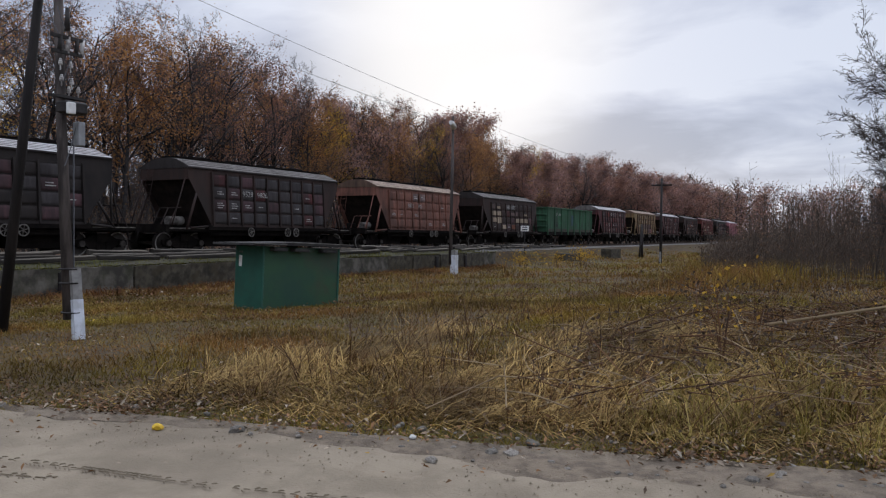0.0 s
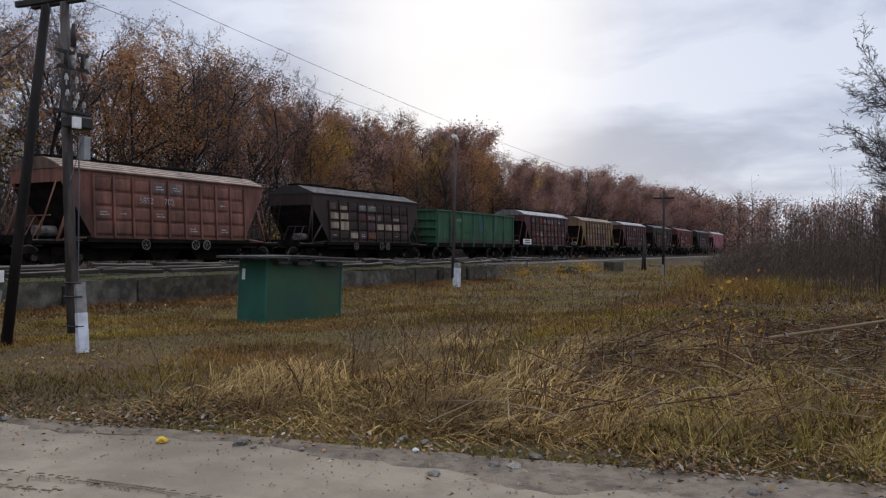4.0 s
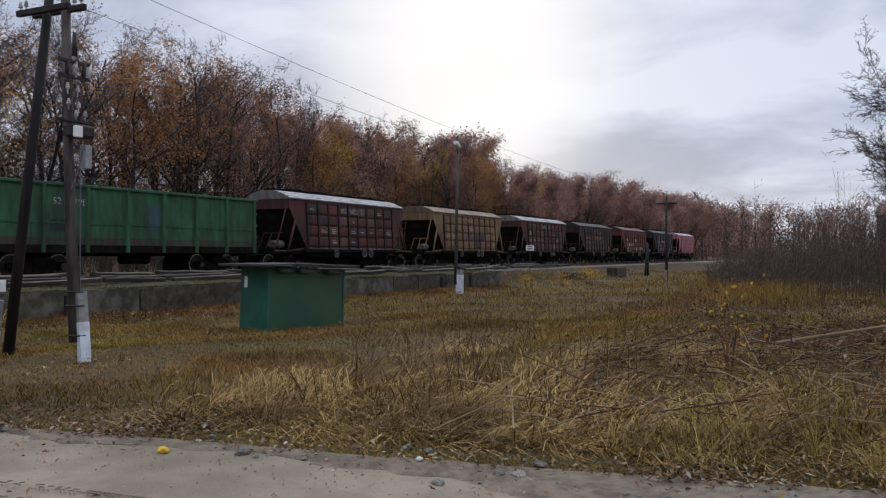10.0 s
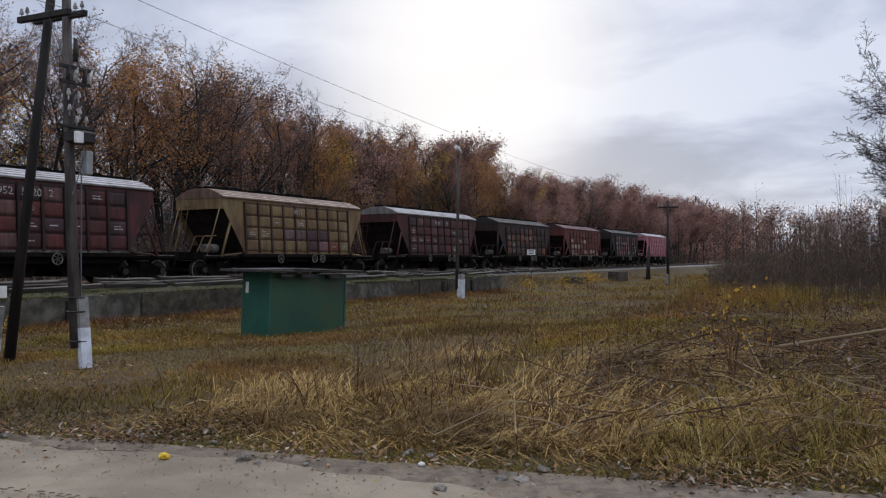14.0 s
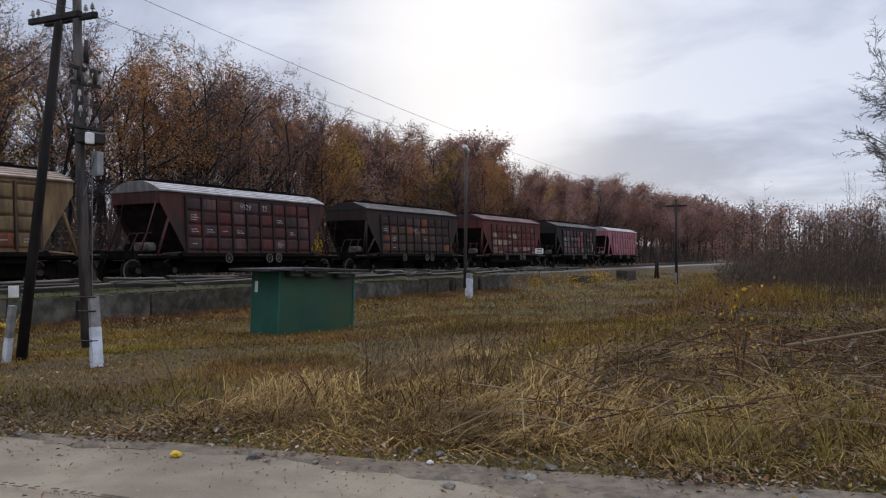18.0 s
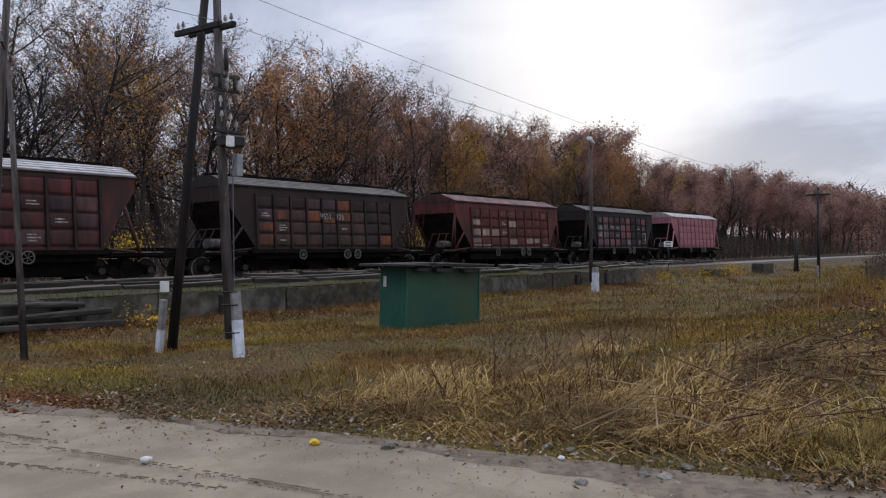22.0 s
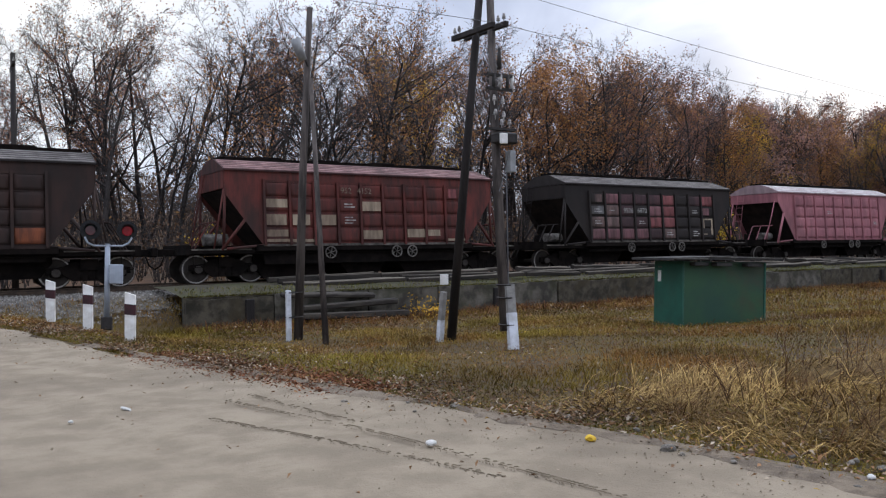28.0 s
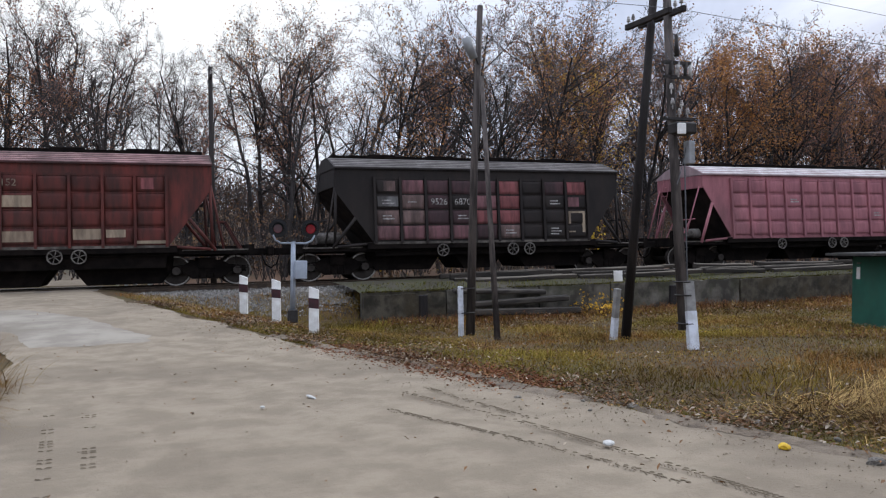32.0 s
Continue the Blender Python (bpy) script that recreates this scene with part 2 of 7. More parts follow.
def ground_z(x, y):
    """Height of the ground: a shallow field, the ramp of the road, the track bed and the wood behind it."""
    field = -0.42 * smooth_step(7, 19, y)
    ramp_up = 0.56 * smooth_step(9, 24.5, y)
    near_road = 1 - smooth_step(0.3, 4.0, x - road_right(min(y, 26)))
    near_road *= smooth_step(-9.0, -0.6, x - road_left(min(y, 26)))
    z = field + (ramp_up - field) * near_road
    bed = smooth_step(22.5, 25.0, y)
    z += (0.28 - z) * bed * (1 - near_road)
    z -= 0.25 * smooth_step(25, 60, x) * (1 - smooth_step(19, 23, y))
    z += 5.5 * smooth_step(37, 85, y) * (1 - 0.7 * (1 - smooth_step(-14, -3, x)))
    z += 0.05 * noise.noise((x * 0.35, y * 0.35, 1.0)) * (1 - near_road * 0.7)
    z += 0.30 * smooth_step(5.5, 11, x) * (1 - smooth_step(2.0, 7.0, y)) * smooth_step(-14, -4, y)
    return z

# ---- setting ----
GRASS_SOIL = material("field_soil", (0.085, 0.05, 0.018), (0.04, 0.026, 0.012), 5.5, 0.95, stain=(0.075, 0.06, 0.016), stain_scale=0.45, stain_amount=0.85, bump=0.8, bump_scale=25)
ROAD_DIRT = material("road_dirt", (0.275, 0.224, 0.158), (0.205, 0.164, 0.114), 2.4, 0.95, stain=(0.15, 0.118, 0.082), stain_scale=0.4, stain_amount=0.6, bump=0.6, bump_scale=45)
CONCRETE = material("old_concrete", (0.082, 0.07, 0.05), (0.028, 0.025, 0.018), 3.2, 0.95, stain=(0.055, 0.044, 0.026), stain_scale=1.7, stain_amount=0.85, bump=0.5, bump_scale=18)
BALLAST_BED = material("ballast_bed", (0.24, 0.225, 0.205), (0.13, 0.12, 0.11), 14, 0.95, stain=(0.12, 0.10, 0.07), stain_scale=0.7, bump=1.0, bump_scale=22)
BANK_GRAVEL = material("bank_gravel", (0.16, 0.145, 0.125), (0.085, 0.075, 0.062), 9, 0.95, stain=(0.09, 0.07, 0.04), stain_scale=0.9, stain_amount=0.8, bump=1.0, bump_scale=22)
STEEL_RAIL = material("rail_steel", (0.10, 0.07, 0.05), (0.06, 0.045, 0.035), 5, 0.55, 0.6)
SLEEPER_WOOD = material("sleeper", (0.07, 0.055, 0.045), (0.04, 0.033, 0.03), 7, 0.95, stretch=(1, 0.2, 1), vary=0.25)


def axis_values(stops):
    vals = []
    for a, b, step in stops:
        n = max(1, round((b - a) / step))
        vals += [a + (b - a) * i / n for i in range(n)]
    return vals + [stops[-1][1]]


def sheet(xs, ys, zf):
    verts = [(x, y, zf(x, y)) for y in ys for x in xs]
    n = len(xs)
    faces = [(j * n + i, j * n + i + 1, (j + 1) * n + i + 1, (j + 1) * n + i) for j in range(len(ys) - 1) for i in range(n - 1)]
    return verts, faces


xs = axis_values([(-1500, -300, 200), (-300, -60, 30), (-60, -12, 4), (-12, 26, 0.5), (26, 70, 2), (70, 300, 15), (300, 1500, 150)])
ys = axis_values([(-600, -60, 90), (-60, -12, 6), (-12, 26, 0.5), (26, 60, 3), (60, 200, 20), (200, 1500, 180)])
me = bpy.data.meshes.new("ground")
me.from_pydata(*sheet(xs, ys, ground_z)[:1], [], sheet(xs, ys, ground_z)[1])
me.polygons.foreach_set("use_smooth", [True] * len(me.polygons))
me.materials.append(GRASS_SOIL)
tagged(new("ground", me), "rough autumn field with dry brown grass and soil", "ground", kind="structure")

# the sandy road: a strip with a ragged edge, a little above the ground
verts, faces = [], []
cols = 26
road_ys = axis_values([(-40, -6, 2), (-6, 26.4, 0.22)])
for j, y in enumerate(road_ys):
    xl, xr = road_left(y), road_right(y)
    xl += 0.35 * noise.noise((y * 0.9, 4.0, 0)) + 0.12 * noise.noise((y * 3.1, 4.0, 2))
    free = smooth_step(11, 14, y)
    xr += 0.22 * (1 - free) + free * (0.30 * noise.noise((y * 0.9, 9.0, 0)) + 0.14 * noise.noise((y * 3.1, 9.0, 2)))
    for i in range(cols + 1):
        u = i / cols
        x = xl + (xr - xl) * u
        rut = -0.022 * math.exp(-((x - xr + 1.35) / 0.16) ** 2) - 0.018 * math.exp(-((x - xr + 2.9) / 0.2) ** 2)
        edge = -0.016 * (abs(2 * u - 1) ** 10)
        verts.append((x, y, ground_z(x, y) + 0.03 + rut + edge + 0.012 * noise.noise((x * 1.3, y * 1.3, 5))))
for j in range(len(road_ys) - 1):
    for i in range(cols):
        a = j * (cols + 1) + i
        faces.append((a, a + 1, a + cols + 2, a + cols + 1))
me = bpy.data.meshes.new("road")
me.from_pydata(verts, [], faces)
me.polygons.foreach_set("use_smooth", [True] * len(me.polygons))
me.materials.append(ROAD_DIRT)
tagged(new("road", me), "pale sandy dirt road with tyre tracks", "road", kind="structure")

# track: ballast, sleepers, rails
bm = bmesh.new()
prism(bm, ((TRACK_Y - 3.2, 0.05), (TRACK_Y - 1.75, RAIL_Z - 0.19), (TRACK_Y + 1.75, RAIL_Z - 0.19), (TRACK_Y + 3.2, 0.05)), "x", -400, 700)
tagged(part("ballast", bm, BALLAST_BED), "grey crushed stone track bed", "ballast", kind="structure")
rail_outline = ((-0.036, 0), (-0.036, -0.035), (-0.009, -0.05), (-0.009, -0.15), (-0.066, -0.16), (-0.066, -0.18), (0.066, -0.18), (0.066, -0.16), (0.009, -0.15), (0.009, -0.05), (0.036, -0.035), (0.036, 0))
for side in (-1, 1):
    bm = prism(bmesh.new(), [(TRACK_Y + side * (GAUGE / 2 + 0.036) + a, RAIL_Z + b) for a, b in rail_outline], "x", -400, 700)
    tagged(part("rail", bm, STEEL_RAIL), "rusty steel railway rail on wooden sleepers", "rail", "rails of the line", "structure")
sleeper = mesh_from("sleeper", block(-0.125, 0.125, -1.37, 1.37, -0.16, 0, 0.012), SLEEPER_WOOD)

# retaining wall and the earth deck of the old loading platform
WALL_Y, DECK_Z = 21.0, 0.50
wall = tagged(part("retaining_wall", block(5.3, 46, WALL_Y, WALL_Y + 0.25, -1.0, DECK_Z - 0.04, 0.02), CONCRETE), "mossy weathered concrete retaining wall of an old platform", "wall", kind="structure")
MOSS_DECK = material("moss_deck", (0.034, 0.028, 0.016), (0.04, 0.042, 0.012), 1.8, 0.95, stain=(0.055, 0.044, 0.034), stain_scale=0.5, stain_amount=0.6, bump=0.8, bump_scale=20)
deck_xs = axis_values([(5.3, 48, 0.6)])
v, f = sheet(deck_xs, axis_values([(WALL_Y + 0.02, 25.3, 0.6)]), lambda x, y: DECK_Z - 0.05 + 0.16 * smooth_step(WALL_Y, 22.8, y) + 0.06 * noise.noise((x * 0.8, y * 0.8, 3)) - (1.2 * smooth_step(44.6, 46.6, x) * (1 - smooth_step(WALL_Y, 24.5, y))))
me = bpy.data.meshes.new("platform_deck")
me.from_pydata(v, [], f)
me.polygons.foreach_set("use_smooth", [True] * len(me.polygons))
me.materials.append(MOSS_DECK)
tagged(new("platform_deck", me), "mossy earth deck beside the railway track", "platform", kind="structure")

for k in range(230):
    part("sleeper", sleeper, None, bpy.data.objects["ballast"], m=pose(-30 + 0.62 * k, TRACK_Y + 0.03 * math.sin(k * 7.3), RAIL_Z - 0.18, 0, 0, 1.2 * math.sin(k * 3.1)))

# crossing deck between the rails, and the road beyond
DECK_WOOD = material("crossing_planks", (0.22, 0.19, 0.155), (0.13, 0.11, 0.09), 3, 0.9, stretch=(0.15, 1, 1), vary=0.2)
xing = tagged(part("crossing_bed", block(-7.6, -1.5, TRACK_Y - 2.0, TRACK_Y + 2.4, 0.1, RAIL_Z - 0.09), ROAD_DIRT), "dusty level crossing deck", "crossing", kind="structure")
for i in range(11):
    y = TRACK_Y - 1.9 + 0.36 * i
    if min(abs(y + 0.17 - TRACK_Y - s * GAUGE / 2) for s in (-1, 1)) < 0.24:
        continue
    part("crossing_plank", block(-7.5, -1.55, y, y + 0.33, RAIL_Z - 0.09, RAIL_Z - 0.02, 0.012), DECK_WOOD, xing)
verts, faces = sheet([-8.2 + 0.35 * i for i in range(20)], axis_values([(29.3, 60, 1.0)]), lambda x, y: max(0.5 * (1 - smooth_step(30, 36, y)), 0) + ground_z(x, y) * smooth_step(30, 36, y) + 0.05)
verts = [(x + (road_right(y) + 1.9), y, z) for x, y, z in verts]
me = bpy.data.meshes.new("road_beyond")
me.from_pydata(verts, [], faces)
me.materials.append(ROAD_DIRT)
tagged(new("road_beyond", me), "dirt road beyond the level crossing", "road", kind="structure")

# worn concrete slab let into the road before the crossing
SLAB = material("road_slab", (0.30, 0.265, 0.21), (0.22, 0.19, 0.15), 1.4, 0.95, stain=(0.16, 0.135, 0.10), stain_scale=0.5, stain_amount=0.6, bump=0.5, bump_scale=25)
verts, faces = [], []
for j in range(40):
    y = 13.9 + 5.4 * j / 39
    x1 = 0.1 - 0.20 * (y - 13.9) - 0.05 * (y - 13.9) ** 2 + 0.16 * noise.noise((y * 1.4, 80.0, 0)) + 0.08 * noise.noise((y * 5.0, 81.0, 0))
    x0 = road_left(y) + 0.3
    for i in range(9):
        x = x0 + (x1 - x0) * i / 8
        verts.append((x, y, ground_z(x, y) + (0.05 if 0 < i < 8 and j else 0.02)))
for j in range(39):
    for i in range(8):
        a = j * 9 + i
        faces.append((a, a + 1, a + 10, a + 9))
me = bpy.data.meshes.new("road_slab")
me.from_pydata(verts, [], faces)
me.materials.append(SLAB)
tagged(new("road_slab", me), "worn pale concrete slab in the dirt road", "road", kind="structure")

# gravel bank between the road and the end of the wall
def bank_z(x, y):
    return ground_z(x, y) + (0.46 - ground_z(x, y)) * smooth_step(20.6, 24.4, y + 0.5 * noise.noise((x, y, 4))) * smooth_step(-1.2, 1.4, x - road_right(y)) - 0.02


v, f = sheet([-0.8 + 0.2 * i for i in range(32)], [20.4 + 0.2 * i for i in range(12)], bank_z)
me = bpy.data.meshes.new("bank_foot")
me.from_pydata(v, [], f)
me.polygons.foreach_set("use_smooth", [True] * len(me.polygons))
me.materials.append(GRASS_SOIL)
tagged(new("bank_foot", me), "brown earth foot of the gravel bank", "ground", kind="structure")
v, f = sheet([-0.8 + 0.2 * i for i in range(32)], [22.4 + 0.2 * i for i in range(14)], bank_z)
me = bpy.data.meshes.new("gravel_bank")
me.from_pydata(v, [], f)
me.polygons.foreach_set("use_smooth", [True] * len(me.polygons))
me.materials.append(BANK_GRAVEL)
tagged(new("gravel_bank", me), "grey gravel bank beside the level crossing", "gravel", kind="structure")

# loose stones of the track bed
STONE = material("crushed_stone", (0.25, 0.235, 0.21), (0.10, 0.09, 0.08), 5, 0.9, vary=0.4, island=True, bump=0)
sv, sf = [], []
srand = np.random.RandomState(5)
for i in range(9000):
    if i < 3000:
        x, y = srand.uniform(-0.5, 5.6), 25.0 - 3.0 * srand.uniform() ** 1.3
        if x < road_right(y) + 0.6:
            continue
        z = bank_z(x, y) + 0.02
    else:
        x, y = srand.uniform(-1.2, 62) if i < 7500 else srand.uniform(-30, -7.6), srand.uniform(24.15, 26.6)
        z = 0.05 + (RAIL_Z - 0.24) * smooth_step(24.2, 25.6, y) + (0.33 if y < 24.6 and x > 5 else 0.03)
    r = srand.uniform(0.02, 0.05)
    b = len(sv)
    pts = np.array([(1, 0, -0.3), (-0.5, 0.87, -0.3), (-0.5, -0.87, -0.3), (0.1, 0, 0.9)]) * srand.uniform(0.7, 1.3, (4, 3)) * r
    a = srand.uniform(0, math.tau)
    for px, py, pz in pts:
        sv.append((x + px * math.cos(a) - py * math.sin(a), y + px * math.sin(a) + py * math.cos(a), z + pz))
    sf += [(b, b + 1, b + 3), (b + 1, b + 2, b + 3), (b + 2, b, b + 3)]
me = bpy.data.meshes.new("crushed_stone")
me.from_pydata(sv, [], sf)
me.materials.append(STONE)
tagged(new("crushed_stone", me), "loose grey crushed stones along the track", "stones", kind="stuff")

# leaf-covered floor of the wood
FLOOR = material("leaf_floor", (0.17, 0.095, 0.055), (0.11, 0.066, 0.042), 1.5, 0.95, stain=(0.10, 0.085, 0.05), stain_scale=0.25, stain_amount=0.7, bump=0.8, bump_scale=12)
v, f = sheet(axis_values([(-150, 260, 5)]), axis_values([(36.5, 130, 3)]), lambda x, y: ground_z(x, y) + 0.05)
me = bpy.data.meshes.new("wood_floor")
me.from_pydata(v, [], f)
me.polygons.foreach_set("use_smooth", [True] * len(me.polygons))
me.materials.append(FLOOR)
tagged(new("wood_floor", me), "brown leaf litter on the rising floor of the wood", "ground", kind="structure")

# tyre tread pressed into the sand
TREAD = material("pressed_sand", (0.165, 0.132, 0.09), (0.23, 0.185, 0.13), 8, 0.95)
sv, sf = [], []


def tread_mark(x, y, heading, length, width):
    """A low ridge of sand, like one lug of a tyre print."""
    c, s = math.cos(heading), math.sin(heading)
    b = len(sv)
    z = ground_z(x, y) + 0.034
    for k, dz in ((1.0, -0.003), (0.6, 0.005)):
        for u, w in ((-1, -1), (1, -1), (1, 1), (-1, 1)):
            px, py = u * length / 2 * k, w * width / 2 * k
            sv.append((x + px * c - py * s, y + px * s + py * c, z + dz))
    for q in ((4, 5, 6, 7), (0, 1, 5, 4), (1, 2, 6, 5), (2, 3, 7, 6), (3, 0, 4, 7)):
        sf.append(tuple(b + i for i in q))


# each print: distance from the road's edge at its start and end, its stretch, its width
for line, (off0, off1, y0, y1, w) in enumerate(((1.25, 1.12, 1.0, 8.4, 0.11), (1.45, 1.75, 4.4, 7.6, 0.10), (0.92, 0.80, 6.6, 8.6, 0.10))):
    y = y0
    while y < y1:
        u = (y - y0) / (y1 - y0)
        x = road_right(y) - off0 - (off1 - off0) * u + 0.03 * math.sin(y * 1.3 + line)
        run = math.atan2(1.0, (road_right(y + 0.1) - road_right(y)) * 10)
        strength = 0.6 + 0.6 * noise.noise((y * 1.1, line * 3.0, 6))
        for lane in (-1, 0, 1):
            if srand.uniform() < strength:
                tread_mark(x + lane * w * 0.36, y + srand.normal(0, 0.004), run + lane * 0.7 + srand.normal(0, 0.08), 0.042 if lane else 0.055, 0.009)
        y += 0.036
for x0, y0, x1, y1 in ((-0.98, 8.7, -0.70, 5.7), (-0.60, 8.6, -0.42, 5.5)):
    for k in range(60):
        u = k / 59
        if srand.uniform() < 0.32 + 0.6 * noise.noise((u * 5, x0, 2)):
            for lane in (-1, 1):
                tread_mark(x0 + (x1 - x0) * u + lane * 0.03, y0 + (y1 - y0) * u, 0.3 * lane + srand.normal(0, 0.15), 0.05, 0.012)
me = bpy.data.meshes.new("tyre_tread")
me.from_pydata(sv, [], sf)
me.materials.append(TREAD)
tagged(new("tyre_tread", me), "tyre tread marks pressed into the sandy road", "tracks", kind="stuff")

# crumbs, pebbles and clods on the road
CRUMB = material("road_crumbs", (0.27, 0.215, 0.15), (0.18, 0.142, 0.10), 5, 0.95, vary=0.35, island=True, bump=0)
sv, sf = [], []
for i in range(2300):
    y = -1 + 23 * srand.uniform() ** 1.4
    xr, xl = road_right(y), road_left(y)
    x = xr - abs(srand.normal(0, 0.5)) if i < 2000 else srand.uniform(xl, xr)
    r = srand.uniform(0.004, 0.011) if i % 14 else srand.uniform(0.011, 0.018)
    z = ground_z(x, y) + 0.036
    b = len(sv)
    a = srand.uniform(0, math.tau)
    for px, py, pz in np.array([(1, 0, -0.3), (-0.5, 0.87, -0.3), (-0.5, -0.87, -0.3), (0.1, 0, 0.7)]) * srand.uniform(0.6, 1.4, (4, 3)) * r:
        sv.append((x + px * math.cos(a) - py * math.sin(a), y + px * math.sin(a) + py * math.cos(a), z + pz))
    sf += [(b, b + 1, b + 3), (b + 1, b + 2, b + 3), (b + 2, b, b + 3)]
me = bpy.data.meshes.new("road_crumbs")
me.from_pydata(sv, [], sf)
me.materials.append(CRUMB)
tagged(new("road_crumbs", me), "small clods and pebbles strewn over the dirt road", "pebbles", kind="stuff")

# ---- the freight train ----
def paint(name, base, second=None, stain=(0.03, 0.024, 0.02), amount=0.55, grime=0.6):
    return material(name, base, second, 1.7, 0.75, stain=stain, stain_scale=0.55, stain_amount=amount, bump=0.12, bump_scale=30, vary=0.12, stretch=(1, 1, 0.45), spec=0.2, grime=grime)


UNDER = material("black_underframe", (0.006, 0.005, 0.0045), (0.013, 0.010, 0.0085), 3, 0.95, bump=0.2, spec=0.06)
WHEEL_STEEL = material("wheel_steel", (0.05, 0.042, 0.036), (0.03, 0.024, 0.02), 4, 0.6, 0.5)
HAND_GREY = material("hand_wheel_grey", (0.20, 0.18, 0.16), (0.07, 0.06, 0.05), 6, 0.8, grime=0.5)
WHITE_STENCIL = material("stencil_white", (0.46, 0.44, 0.41), (0.17, 0.15, 0.14), 7, 0.8, grime=0.3)
FADED_INK = material("faded_stencil", (0.20, 0.165, 0.12), (0.10, 0.06, 0.045), 7, 0.85)
SLOPE_SHADE = material("shaded_slope_sheet", (0.020, 0.016, 0.015), (0.034, 0.026, 0.022), 2, 0.95, bump=0.2, spec=0.05)
SILL_PALE = material("sill_dust", (0.15, 0.13, 0.11), (0.05, 0.043, 0.036), 3, 0.9, stretch=(1, 1, 1))
# body dimensions of a grain hopper, from the rail head; the near side is -y
EAVE_X, SILL_X, EAVE_Z, SILL_Z, SILL_Y, EAVE_Y, ROOF_Z = 5.38, 4.12, 3.78, 1.27, 1.60, 1.45, 4.22


def side_y(z):
    return SILL_Y + (EAVE_Y - SILL_Y) * (z - SILL_Z) / (EAVE_Z - SILL_Z)


def hopper_shell(out, y_in, y_out):
    """A closed shell between two sloping sides; y_in and y_out are set-backs from the side wall's face, on the far and the near side."""
    bm = bmesh.new()
    near = [bm.verts.new((x, y_out(z), z)) for x, z in out]
    far = [bm.verts.new((x, y_in(z), z)) for x, z in out]
    n = len(out)
    bm.faces.new(near)
    bm.faces.new(far[::-1])
    for i in range(n):
        bm.faces.new((near[i], far[i], far[(i + 1) % n], near[(i + 1) % n]))
    bmesh.ops.recalc_face_normals(bm, faces=bm.faces)
    return bm


def hopper_roof(bm, arched):
    half = ((EAVE_Y + 0.07, EAVE_Z - 0.03), (EAVE_Y + 0.07, EAVE_Z + 0.02), *(((1.15, 3.98), (0.75, 4.14), (0.35, ROOF_Z)) if arched else ((0.45, ROOF_Z - 0.01),)))
    out = list(half) + [(-y, z) for y, z in reversed(half)]
    prism(bm, out, "x", -EAVE_X - 0.055, EAVE_X + 0.055)
    return bm


COLS, ROWS = 9, 4
"""Columns and rows of the ribbed side panels."""
PX0, PX1, PZ0 = -SILL_X + 0.06, SILL_X - 0.06, SILL_Z + 0.06


def slanted(bm, x0, x1, z0, z1, depth):
    """A plate on the sloping side wall, standing out from it by depth."""
    vs = [bm.verts.new((x, -side_y(z) - d, z)) for d in (-0.005, depth) for x, z in ((x0, z0), (x1, z0), (x1, z1), (x0, z1))]
    for q in ((3, 2, 1, 0), (4, 5, 6, 7), (0, 1, 5, 4), (1, 2, 6, 5), (2, 3, 7, 6), (3, 0, 4, 7)):
        bm.faces.new([vs[i] for i in q])
    bmesh.ops.recalc_face_normals(bm, faces=bm.faces)
    return bm


def pillow(bm, x0, x1, z0, z1, depth, inset=0.085):
    """A pressed panel on the sloping side wall: its middle stands out and its rim falls back to the wall."""
    loops = [[bm.verts.new((x, -side_y(z) - d, z)) for x, z in ((x0 + i, z0 + i * 0.8), (x1 - i, z0 + i * 0.8), (x1 - i, z1 - i * 0.8), (x0 + i, z1 - i * 0.8))]
             for i, d in ((0, -0.004), (inset * 0.45, depth * 0.8), (inset * 1.6, depth))]
    for la, lb in zip(loops, loops[1:]):
        for k in range(4):
            f = bm.faces.new((la[k], la[(k + 1) % 4], lb[(k + 1) % 4], lb[k]))
            f.smooth = True
    bm.faces.new(loops[-1]).smooth = True
    return bm


LENGTH = {}


def wheelset_mesh():
    bm = bmesh.new()
    for side in (-1, 1):
        y = side * (GAUGE / 2 + 0.02)
        tube(bm, [(0, y - 0.06, 0), (0, y + 0.06, 0)], 0.475, sides=24)
        tube(bm, [(0, y - side * 0.06, 0), (0, y - side * 0.09, 0)], 0.50, sides=24)
        tube(bm, [(0, y + side * 0.05, 0), (0, y + side * 0.10, 0)], 0.12, sides=10)
    tube(bm, [(0, -1.0, 0), (0, 1.0, 0)], 0.08, sides=8)
    return mesh_from("wheelset", bm, WHEEL_STEEL)


WHEELSET = wheelset_mesh()


def bogie_mesh():
    bm = bmesh.new()
    for side in (-1, 1):
        y = side * 1.02
        prism(bm, ((-1.2, 0.62), (-0.7, 0.66), (-0.45, 0.80), (0.45, 0.80), (0.7, 0.66), (1.2, 0.62), (1.2, 0.42), (0.75, 0.44), (0.45, 0.22), (-0.45, 0.22), (-0.75, 0.44), (-1.2, 0.42)), "y", y - 0.06, y + 0.06)
        for x in (-0.22, 0.0, 0.22):
            tube(bm, [(x, y - side * 0.01, 0.26), (x, y - side * 0.01, 0.62)], 0.085, sides=8)
        for x in (-0.925, 0.925):
            box(bm, x - 0.15, x + 0.15, y - 0.12, y + 0.13, 0.34, 0.62, 0.02)
    box(bm, -0.25, 0.25, -1.15, 1.15, 0.55, 0.88)
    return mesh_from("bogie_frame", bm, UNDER)


